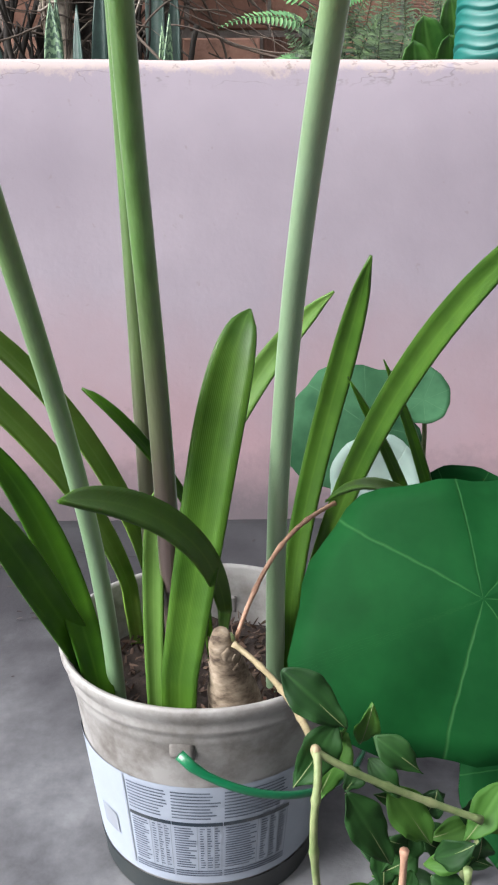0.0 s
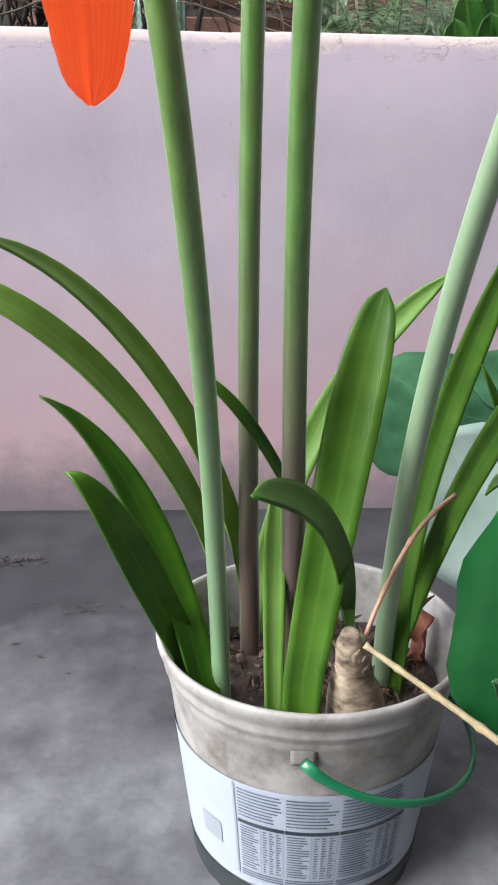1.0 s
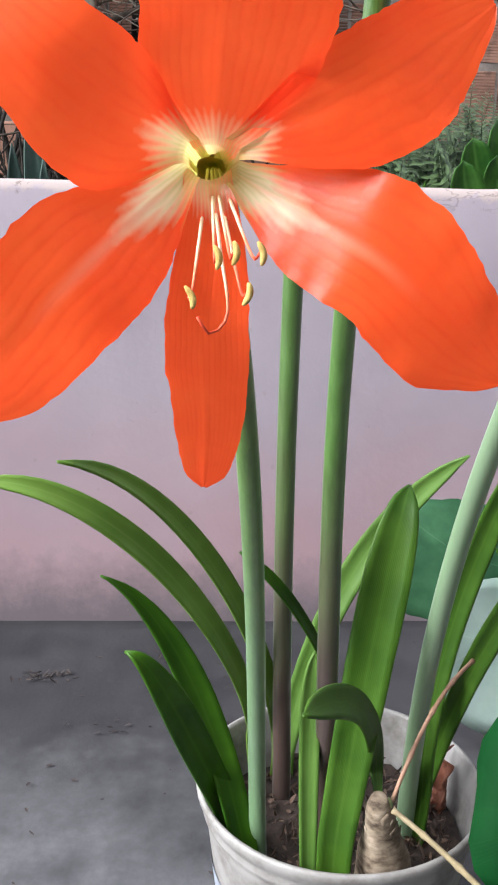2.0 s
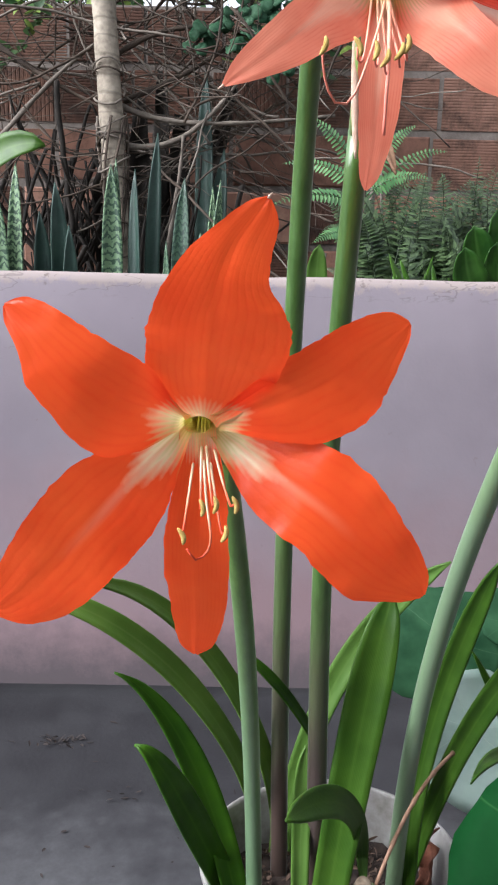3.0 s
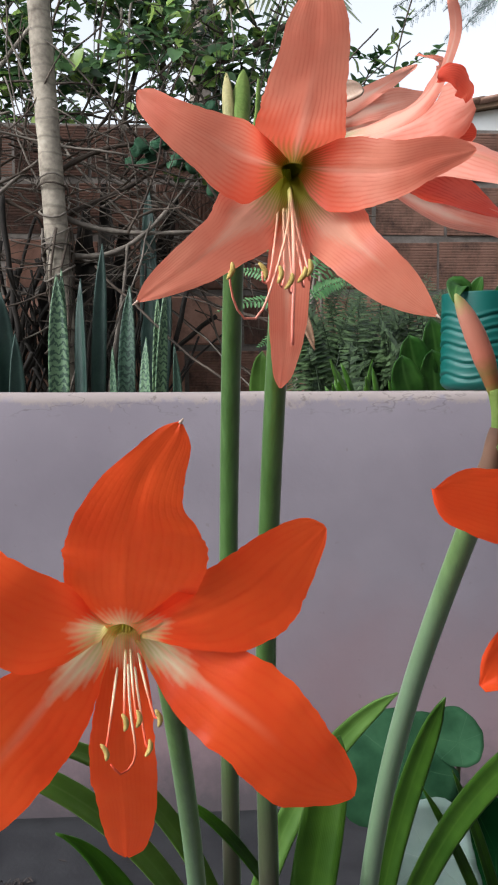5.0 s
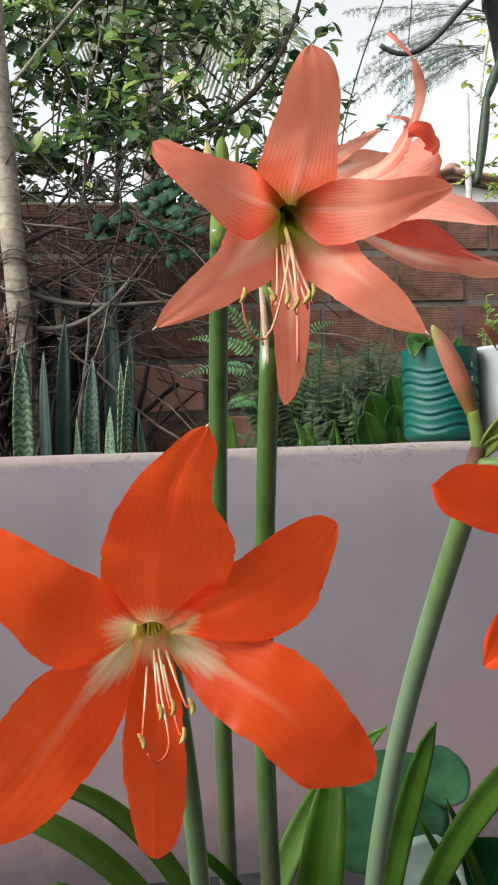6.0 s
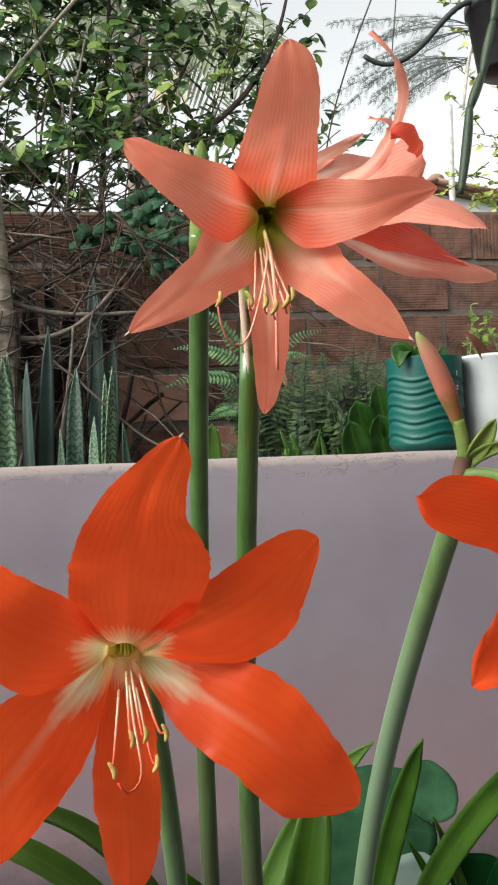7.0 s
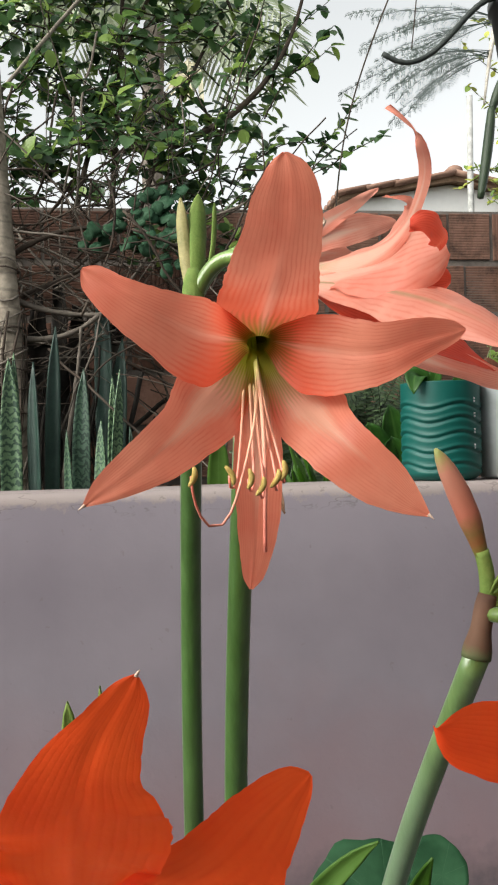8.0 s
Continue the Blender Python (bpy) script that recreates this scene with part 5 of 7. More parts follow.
    amaryllis_leaf(p, [(-0.060, 0.05, 0.1704), (-0.0666, -0.025, 0.2801), (-0.1441, -0.0749, 0.4102), (-0.2214, -0.0793, 0.4017)], 0.0165, LEAF_BACKLIT, (0.45, -1, 0.7), (-0.055, 0.055, 0.108))
    amaryllis_leaf(p, [(-0.0323, 0.0669, 0.1401), (-0.0129, 0.0745, 0.2514), (0.0333, 0.0859, 0.3305), (0.0853, 0.0319, 0.3911)], 0.020, LEAF_PALE, (-0.3, -1, 0.3), (-0.032, 0.066, 0.108))
    return p


def plant_orange_side():
    p = thing("orange_amaryllis", "leaning amaryllis with a closed pink bud and an orange bloom", "flower", "amaryllis plants", at=(0.047, -0.011, SOIL_Z))
    stalk(p, [(0.047, -0.0112, 0.1427), (0.0422, -0.0505, 0.3635), (0.0545, -0.1450, 0.4870), (0.0655, -0.2020, 0.5800)], 0.0061, STEM_PALE, (0.047, -0.008, 0.112))
    top = Vector((0.0652, -0.201, 0.578))
    part("spathe", tube(bezier([top, top + Vector((0.002, 0.0005, 0.010)), top + Vector((0.0062, 0.001, 0.026))], 12), lambda s: 0.0060 - 0.0024 * s + 0.0004 * math.sin(9 * s), 16), SPATHE, p, "brown papery sheath round the stalk's top")
    part("pedicel", tube(bezier([top + Vector((0.0055, 0.001, 0.021)), top + Vector((0.0075, 0.001, 0.032)), (0.0690, -0.200, 0.622)], 12), lambda s: 0.0034 - 0.0002 * s, 10), BRACT, p)
    part("bud", tube(bezier([(0.0692, -0.200, 0.620), (0.0655, -0.200, 0.634), (0.0590, -0.200, 0.650), (0.0505, -0.200, 0.6645)], 22), lambda s: float(np.interp(s, (0, 0.12, 0.35, 0.6, 0.8, 0.93, 1), (0.0028, 0.0035, 0.0050, 0.0050, 0.0040, 0.0024, 0.0006))), 14, 0.8), BUD, p, "closed pinkish bud with a green tip")
    for tip, w in (((0.0880, -0.200, 0.622), 0.0085), ((0.0960, -0.205, 0.610), 0.0060)):
        part("bract", blade(bezier([top + Vector((0.0058, 0, 0.022)), top + Vector((0.013, -0.001, 0.030)), tip], 14), w, (0, -1, 0.2), fold=0.6, foot_width=0.6), BRACT, p, "yellow-green bract curling outward")
    part("pedicel", tube(bezier([top + Vector((0.005, 0, 0.018)), top + Vector((0.020, -0.02, 0.020)), (0.0800, -0.24, 0.590), (0.0720, -0.27, 0.588)], 14), 0.0032, 8), STEM_GREEN, p)
    tips = [((0.0060, -0.321, 0.5940), 0.0235, dict(seed=2, blunt=0.30, wave=0.06, rag=0.04)), ((0.036, -0.345, 0.632), 0.034, dict(seed=1)), ((0.100, -0.345, 0.612), 0.03, dict(seed=6)),
            ((0.105, -0.345, 0.545), 0.03, dict(seed=3)), ((0.062, -0.34, 0.505), 0.02, dict(seed=4)), ((0.0225, -0.318, 0.531), 0.024, dict(seed=5))]
    open_flower(p, "flower", ORANGE, (0.0720, -0.268, 0.588), (0.066, -0.308, 0.576), tips, "orange trumpet flower leaning outward", forward=(-0.1, -1, -0.05))
    amaryllis_leaf(p, [(0.057, -0.0136, 0.1645), (0.0575, 0.0015, 0.2475), (0.0901, 0.0092, 0.3395), (0.0951, -0.0519, 0.4202)], 0.0165, LEAF, (-0.4, -1, 0.2), (0.055, -0.012, 0.11), peak=0.7)
    amaryllis_leaf(p, [(0.0587, 0.0164, 0.1156), (0.0829, -0.0016, 0.2454), (0.1055, -0.0071, 0.3316), (0.1475, -0.0896, 0.4207), (0.17, -0.13, 0.445)], 0.0175, LEAF, (-0.5, -1, 0.5), None, fold=0.5)
    return p


plant_orange()
plant_coral_front()
plant_coral_back()
plant_orange_side()


def side_bulb():
    """The bare bulb in front with a folded young leaf and two runners of a weed grown through it."""
    p = thing("bare_bulb", "bare tan bulb with flaking skin and one drooping leaf", "bulb", at=(0.024, -0.082, SOIL_Z - 0.004))
    base, top = Vector((0.0250, -0.0605, 0.112)), Vector((0.0105, -0.084, 0.2085))
    prof = lambda s: float(np.interp(s, (0, 0.1, 0.25, 0.45, 0.65, 0.8, 0.92, 1), (0.0150, 0.0185, 0.0190, 0.0165, 0.0125, 0.0098, 0.0082, 0.0050))) * (1 + 0.006 * math.sin(s * 83))
    skin = tube([base.lerp(top, i / 44) for i in range(45)], prof, 32)
    skin = ([q + Vector((noise.noise(q * 90), noise.noise(q * 90 + Vector((9, 0, 0))), 0)) * 0.0011 for q in skin[0]], skin[1], skin[2])
    part("bulb", skin, BULB, p)
    for k in range(14):
        a, s = rnd(0, 6.28), rnd(0.3, 0.95)
        out = Vector((math.cos(a), math.sin(a), 0))
        c = base.lerp(top, s) + out * prof(s) * 0.99
        part("skin_flake", blade([c - out * 0.0008 - Vector((0, 0, 0.007)), c, c + out * 0.0008 + Vector((0, 0, 0.005))], rnd(0.004, 0.008), out, fold=-0.3, thick=0.0004, cols=3, rag=0.2, seed=k), BULB, p)
    amaryllis_leaf(p, [(0.0135, -0.0595, 0.2098), (0.007, -0.0753, 0.2698), (-0.0287, -0.1606, 0.3244), (-0.05, -0.2034, 0.3365)], 0.0180, LEAF, (0.15, -1, 0.75), (0.012, -0.082, 0.200), fold=0.2, peak=0.62, foot_width=0.14)
    return p


side_bulb()


# ---- beside the bucket ----
def round_leaf(centre, normal, tip_way, size, back=0.5, width=0.85, cup=0.1, wavy=0.06, seed=0, rings=7, sides=48, thick=0.0012, notch=0.0):
    """A peltate leaf: veins meet at centre; size reaches the tip, back the rounded far side."""
    c, nrm = Vector(centre), Vector(normal).normalized()
    t = Vector(tip_way)
    t = (t - nrm * t.dot(nrm)).normalized()
    s = nrm.cross(t)
    layers = []
    for off in (thick / 2, -thick / 2):
        lay = [c + nrm * off]
        for i in range(1, rings + 1):
            v = 0.02 if i == 1 else (i - 1) / (rings - 1)
            for k in range(sides):
                a = 2 * math.pi * k / sides
                ca, sa = math.cos(a), math.sin(a)
                r = size * (back + (1 - back) * (0.5 + 0.5 * ca) ** 1.3)
                r *= 1 - (1 - width) * sa * sa
                r *= 1 - notch * max(0, -ca) ** 8
                r *= 1 + wavy * 0.35 * math.sin(5 * a + seed) + wavy * 0.2 * math.sin(11 * a + 2 * seed)
                lift = cup * size * v * v + wavy * size * v * v * 0.5 * math.sin(4 * a + seed * 1.7) - 0.012 * size * abs(math.cos(4.5 * a)) * v
                lay.append(c + (t * ca + s * sa) * (r * v) + nrm * (lift + off))
        layers.append(lay)
    n = len(layers[0])
    verts = layers[0] + layers[1]
    uv1 = [(0.0, 0.0)] + [(k / sides, 0.02 if i == 1 else (i - 1) / (rings - 1)) for i in range(1, rings + 1) for k in range(sides)]
    faces = []
    for base, flip in ((0, False), (n, True)):
        for k in range(sides):
            k2 = (k + 1) % sides
            f = [(base, base + 1 + k, base + 1 + k2)]
            for i in range(rings - 1):
                a, b = base + 1 + i * sides + k, base + 1 + i * sides + k2
                f.append((a, a + sides, b + sides, b))
            faces += [tuple(reversed(q)) for q in f] if flip else f
    e = 1 + (rings - 1) * sides
    faces += [(e + k, n + e + k, n + e + (k + 1) % sides, e + (k + 1) % sides) for k in range(sides)]
    return verts, faces, uv1 + uv1


def taro(label, foot, leaves):
    p = thing("taro", label, "plant", "taro plants", at=foot)
    f = Vector(foot)
    for centre, normal, tip, size, mat, opt, lab in leaves:
        lf = part("leaf", round_leaf(centre, normal, tip, size, **opt), mat, p, lab)
        c = Vector(centre)
        nv = Vector(normal).normalized()
        part("leaf_stalk", tube(bezier([f, f.lerp(c, 0.4) + Vector((0, 0, 0.04)), c - nv * 0.05 + Vector((0, 0, -0.01)), c - nv * 0.001], 18), lambda s: 0.0035 - 0.0017 * s, 8), TWIG_PALE, p)
    return p


taro("taro plant with broad dark green leaves standing close to the bucket", (0.175, -0.06, 0.0), [
    ((0.1395, -0.155, 0.266), (-0.25, -0.85, 0.45), (-0.85, 0, -0.45), 0.100, TARO, dict(back=0.6, width=0.86, cup=-0.08, seed=1.0, notch=0.25, wavy=0.11), "broad dark green leaf with pale veins"),
    ((0.190, -0.13, 0.150), (0.0, -0.7, 0.7), (0.3, -0.3, -0.8), 0.075, TARO, dict(back=0.6, cup=-0.1, seed=3.2), "dark green leaf"),
])
taro("taro plant with large grey-green leaves against the low wall", (0.215, 0.30, 0.0), [
    ((0.132, 0.098, 0.218), (-0.25, -0.95, 0.0), (0.1, 0.1, -1), 0.080, TARO_PALE, dict(back=0.72, width=0.56, cup=0.05, seed=0.4), "pale leaf hanging with its underside shown"),
    ((0.1360, 0.1900, 0.2560), (-0.2, -0.9, 0.45), (-0.95, 0, -0.3), 0.0760, TARO_MID, dict(back=0.7, width=0.92, cup=-0.05, seed=1.3, wavy=0.14, notch=0.3), "wide green leaf"),
    ((0.1860, 0.1900, 0.2780), (-0.3, -0.8, 0.6), (-0.5, 0, 0.8), 0.0350, TARO_MID, dict(back=0.7, seed=4.4), "small green leaf"),
    ((0.232, 0.21, 0.155), (-0.2, -0.9, 0.2), (-0.6, 0, -0.5), 0.080, TARO, dict(back=0.7, seed=5.4), "shaded green leaf"),
])


def grass_lily():
    """Slim dark leaves of a seedling that leans over behind the round leaf."""
    p = thing("young_lily", "young lily with slim dark green leaves beside the bucket", "plant", at=(0.20, 0.03, 0.0))
    f = Vector((0.20, 0.03, 0.0))
    for ctrl, w, m in (
        ([f, (0.19, 0.03, 0.16), (0.15, 0.02, 0.28), (0.1102, -0.0236, 0.3565)], 0.008, LEAF_DARK),
        ([f, (0.185, 0.02, 0.15), (0.135, 0.0, 0.27), (0.0885, -0.0252, 0.3467)], 0.008, LEAF_DARK),
        ([f, (0.20, 0.01, 0.2), (0.125, -0.02, 0.305), (0.0666, -0.1156, 0.3017)], 0.013, LEAF),
    ):
        part("leaf", blade(bezier(ctrl, 26), w, (-0.4, -0.8, 0.6), fold=0.35, peak=0.6, foot_width=0.7, thick=0.0014), m, p)
    return p


grass_lily()


def dry_curled_leaf():
    g = blade(bezier([(0.074, 0.020, 0.120), (0.086, 0.016, 0.132), (0.084, 0.022, 0.148), (0.078, 0.026, 0.166)], 18), 0.016, (-0.6, -1, 0.2), fold=0.9, peak=0.40, foot_width=0.25, wave=0.5, rag=0.10, taper=1.3, twist=0.9, seed=2)
    ob = part("dry_leaf", g, DRY_LEAF)
    tagged(ob, "curled reddish-brown dry leaf standing in the soil", "leaf")


dry_curled_leaf()


def runner_weed():
    """A rambling weed: jointed pale stems over the rim and small pointed leaves in pairs."""
    p = thing("rambling_weed", "rambling green weed with jointed pale stems hanging over the bucket's rim", "weed", at=(0.018, -0.088, SOIL_Z))
    runs = [
        ([(0.0171, -0.0782, 0.190), (0.0355, -0.0781, 0.2581), (0.0556, -0.0484, 0.2611), (0.0841, -0.0147, 0.2612)], 0.0014, TWIG_BROWN),
        ([(0.0184, -0.0886, 0.2037), (0.0413, -0.0979, 0.1893), (0.0509, -0.1701, 0.2159), (0.0512, -0.238, 0.2440)], 0.0017, TWIG_TAN),
        ([(0.0512, -0.238, 0.2440), (0.0530, -0.249, 0.236), (0.0480, -0.252, 0.226), (0.0470, -0.255, 0.2189), (0.050, -0.250, 0.195), (0.058, -0.235, 0.14), (0.075, -0.22, 0.02)], 0.0016, TWIG_PALE),
        ([(0.0512, -0.238, 0.2440), (0.070, -0.240, 0.2320), (0.088, -0.232, 0.2190), (0.122, -0.230, 0.2030)], 0.0015, TWIG_PALE),
        ([(0.075, -0.22, 0.02), (0.082, -0.235, 0.10), (0.088, -0.245, 0.16), (0.086, -0.248, 0.205)], 0.0015, TWIG_BROWN),
        ([(0.075, -0.22, 0.02), (0.10, -0.235, 0.08), (0.118, -0.245, 0.15), (0.112, -0.248, 0.195)], 0.0015, TWIG_PALE),
    ]
    for ctrl, r, m in runs:
        pts = bezier(ctrl, 28)
        part("stem", tube(pts, lambda s, r=r: r * (1 + 0.35 * max(0, math.cos(s * 2 * math.pi * 4)) ** 12), 8), m, p)
    for q, r, m in (((0.0168, -0.0835, 0.2035), 0.0030, TWIG_PALE), ((0.0512, -0.238, 0.2440), 0.0021, TWIG_TAN)):
        q = Vector(q)
        part("joint", tube([q + Vector((0, 0, -r * 1.4)), q + Vector((0, 0, -r * 0.7)), q, q + Vector((0, 0, r * 0.7)), q + Vector((0, 0, r * 1.4))], lambda s, r=r: r * math.sin(math.pi * (0.1 + 0.8 * s)), 10), m, p)
    # (foot, tip, breadth, colour), in the plane in which the weed hangs; x and z
    leaves = (
        ((0.0383, 0.2708), (0.0643, 0.2470), 0.0180, WEED_LEAF), ((0.0604, 0.2490), (0.0424, 0.2264), 0.0170, WEED_LEAF), ((0.0725, 0.2306), (0.0761, 0.2532), 0.0110, WEED_LIGHT),
        ((0.0761, 0.2419), (0.0954, 0.2264), 0.0130, WEED_LEAF), ((0.0749, 0.2292), (0.0870, 0.2170), 0.0115, WEED_LEAF), ((0.0665, 0.2363), (0.0532, 0.2094), 0.0140, WEED_LIGHT),
        ((0.0652, 0.2165), (0.0845, 0.1825), 0.0185, WEED_LEAF), ((0.0845, 0.2122), (0.1038, 0.1839), 0.0185, WEED_LIGHT), ((0.1340, 0.2130), (0.1160, 0.1900), 0.0150, WEED_LIGHT),
        ((0.1038, 0.1825), (0.1183, 0.1966), 0.0125, WEED_LEAF), ((0.1002, 0.1740), (0.0845, 0.1655), 0.0125, WEED_LEAF), ((0.1014, 0.1740), (0.1207, 0.1825), 0.0100, WEED_LIGHT),
        ((0.0845, 0.1570), (0.0544, 0.1754), 0.0125, WEED_LIGHT), ((0.0966, 0.1768), (0.0845, 0.1853), 0.0110, WEED_LEAF), ((0.1038, 0.1712), (0.1207, 0.1570), 0.0150, WEED_LEAF),
        ((0.0966, 0.1697), (0.0869, 0.1542), 0.0140, WEED_LEAF), ((0.0640, 0.2340), (0.0620, 0.2450), 0.0090, WEED_LIGHT), ((0.0700, 0.2290), (0.0640, 0.2210), 0.0090, WEED_LEAF),
    )
    # the thicket of further leaves under the runners
    rng = random.Random(19)
    for _ in range(34):
        x, z = rng.uniform(0.078, 0.150), rng.uniform(0.105, 0.200)
        a = rng.uniform(0, 2 * math.pi)
        ln = rng.uniform(0.014, 0.026)
        leaves += (((x, z), (x + ln * math.cos(a), z + ln * math.sin(a) - 0.004), rng.uniform(0.009, 0.015), WEED_LEAF if rng.random() < 0.7 else WEED_LIGHT),)
    for k, (foot, tip, w, m) in enumerate(leaves):
        y = (-0.222 if k < 18 else -0.208) - 0.007 * math.sin(k * 2.3)
        a, e = Vector((foot[0], y, foot[1])), Vector((tip[0], y - 0.006 - 0.004 * math.sin(k * 1.7), tip[1]))
        g = blade(bezier([a, a.lerp(e, 0.5) + Vector((0, -0.005, 0.003)), e], 18), w, (0.35 * math.sin(k * 1.3), -1, 0.75), fold=0.22, peak=0.40, blunt=1.0, taper=1.5, foot_width=0.10, thick=0.0003, wave=0.10, rag=0.02, seed=k)
        lf = part("leaf", g, m, p)
        part("midrib", tube(bezier([a + Vector((0, 0.001, -0.001)), a.lerp(e, 0.5) + Vector((0, -0.0052, 0.003)), e], 12), lambda q: 0.0006 - 0.0004 * q, 5), TWIG_PALE, lf)
    return p


runner_weed()


def floor_litter():
    rng = random.Random(3)
    bits = []
    for _ in range(70):
        q = Vector((rng.uniform(-0.6, 0.5), rng.uniform(-0.05, 0.57), 0.0015))
        w = Vector((rng.uniform(-1, 1), rng.uniform(-1, 1), 0.05))
        bits.append(leaf_points(q, w, Vector((0, 0, 1)), rng.uniform(0.003, 0.012), rng.uniform(0.001, 0.003), 0.0))
    for _ in range(12):
        q = Vector((rng.uniform(-0.45, -0.12), rng.uniform(0.18, 0.55), 0.002))
        bits.append(leaf_points(q, Vector((rng.uniform(-1, 1), rng.uniform(-0.4, 0.4), 0.04)), Vector((0, 0, 1)), rng.uniform(0.006, 0.014), rng.uniform(0.002, 0.004), 0.0))
    # small heaps of crumbs
    for cx, cy, n in ((-0.30, 0.43, 46), (-0.21, 0.325, 8), (-0.15, 0.47, 14)):
        for _ in range(n):
            q = Vector((cx + rng.gauss(0, 0.022), cy + rng.gauss(0, 0.009), 0.002 + rng.uniform(0, 0.002)))
            bits.append(leaf_points(q, Vector((rng.uniform(-1, 1), rng.uniform(-0.6, 0.6), 0.2)), Vector((rng.uniform(-0.5, 0.5), 0, 1)), rng.uniform(0.004, 0.011), rng.uniform(0.002, 0.004), 0.0))
    ob = part("floor_litter", leaf_mass(bits), CRUMBS)
    tagged(ob, "small dark dry crumbs scattered on the concrete", "litter", kind="stuff")


floor_litter()


# ---- on the low wall ----
def bottle_planter():
    t = thing("bottle_planter", "cut teal plastic bottle used as planter on the low wall", "planter", at=(0.377, 0.69, WALL_H))
    n = 110
    verts, faces = [], []
    sides = 64
    c = Vector((0.377, 0.69, WALL_H))
    H = 0.146
    for i in range(n + 1):
        z = H * i / n
        for k in range(sides):
            a = 2 * math.pi * k / sides
            wavy = 0.0045 * math.sin(4 * a + 0.9)
            q = 0.0
            for z0 in (0.020, 0.043, 0.066, 0.088, 0.108):
                d = z - z0 - wavy
                q += math.exp(-((d / 0.0019) ** 2)) - 0.45 * math.exp(-(((d - 0.0050) / 0.0020) ** 2)) - 0.25 * math.exp(-(((d + 0.0055) / 0.0030) ** 2))
            r = 0.0592 - 0.0026 * q - 0.010 * max(0, 1 - z / 0.012) ** 2
            verts.append(c + Vector((r * math.cos(a), r * math.sin(a), z)))
    for i in range(n):
        for k in range(sides):
            a, b = i * sides + k, i * sides + (k + 1) % sides
            faces.append((a, b, b + sides, a + sides))
    # cut rim and inside
    m = len(verts)
    for z, dr in ((H, -0.002), (H - 0.03, -0.002)):
        for k in range(sides):
            a = 2 * math.pi * k / sides
            verts.append(c + Vector(((0.0595 + dr) * math.cos(a), (0.0595 + dr) * math.sin(a), z)))
    for k in range(sides):
        k2 = (k + 1) % sides
        faces.append((n * sides + k, n * sides + k2, m + k2, m + k))
        faces.append((m + k, m + k2, m + sides + k2, m + sides + k))
    faces.append(tuple(range(m + sides, m + 2 * sides)))
    faces.append(tuple(reversed(range(sides))))
    body = part("bottle", (verts, faces), TEAL, t)
    for z, w in ((0.114, 0.0030), (0.092, 0.0036), (0.0685, 0.0033), (0.0455, 0.0028)):
        for dz in (0.0, 0.0042):
            rows = [[c + Vector((0.0602 * math.cos(radians(-57 + q)), 0.0602 * math.sin(radians(-57 + q)), z + dz + e)) for q in (0, w * 500, w * 1000)] for e in (0.0, 0.003)]
            part("print_bar", sheet(rows, [[(0, 0)] * 3] * 2, 0.0004), WHITE_POT, body)
    p = thing("bottle_plant", "young broad-leaved plant growing in the teal bottle", "plant", at=(0.35, 0.69, WALL_H + 0.116))
    for ctrl, w in (([(0.345, 0.68, 0.722), (0.34, 0.665, 0.775), (0.322, 0.65, 0.775), (0.318, 0.635, 0.735)], 0.035),
                    ([(0.36, 0.69, 0.722), (0.365, 0.68, 0.768), (0.372, 0.67, 0.778)], 0.022),
                    ([(0.40, 0.69, 0.722), (0.405, 0.69, 0.76), (0.41, 0.68, 0.772)], 0.018)):
        part("leaf", blade(bezier(ctrl, 16), w, (-0.3, -0.9, 0.5), peak=0.45, foot_width=0.2, blunt=0.8, fold=0.25), BROAD, p)
    return t


bottle_planter()


def white_planter():
    t = thing("white_planter", "dirty white plastic tub planter on the low wall", "planter", at=(0.505, 0.70, WALL_H))
    c = (0.505, 0.70, WALL_H)
    part("tub", lathe([(0.0, 0.0), (0.056, 0.0), (0.060, 0.004), (0.0635, 0.08), (0.0655, 0.14), (0.0675, 0.143), (0.0675, 0.148), (0.064, 0.148), (0.062, 0.13), (0.0, 0.13)], c, 48), WHITE_POT, t)
    p = thing("tub_plant", "straggly seedlings growing in the white tub", "plant", at=(0.505, 0.70, WALL_H + 0.13))
    rng = random.Random(8)
    leaves = []
    for k in range(9):
        q0 = Vector((0.505 + rng.uniform(-0.05, 0.04), 0.70 + rng.uniform(-0.04, 0.04), WALL_H + 0.128))
        pts = bezier([q0, q0 + Vector((rng.uniform(-0.02, 0.02), 0, 0.05)), q0 + Vector((rng.uniform(-0.04, 0.04), rng.uniform(-0.02, 0.02), rng.uniform(0.05, 0.11)))], 12)
        part("stem", tube(pts, 0.001, 6), TWIG_PALE, p)
        for q in pts[5:]:
            leaves.append(leaf_points(q, unit() + Vector((0, -0.3, 0.3)), Vector((0, -0.4, 1)), rng.uniform(0.010, 0.018), rng.uniform(0.007, 0.011)))
    part("leaves", leaf_mass(leaves), BUSH_LIGHT, p)
    part("leaf", blade(bezier([(0.470, 0.66, WALL_H + 0.13), (0.455, 0.65, WALL_H + 0.165), (0.432, 0.65, WALL_H + 0.180)], 12), 0.018, (0, -1, 0.4), peak=0.4, foot_width=0.3), DRY_LEAF, p, "dark red leaf")


white_planter()


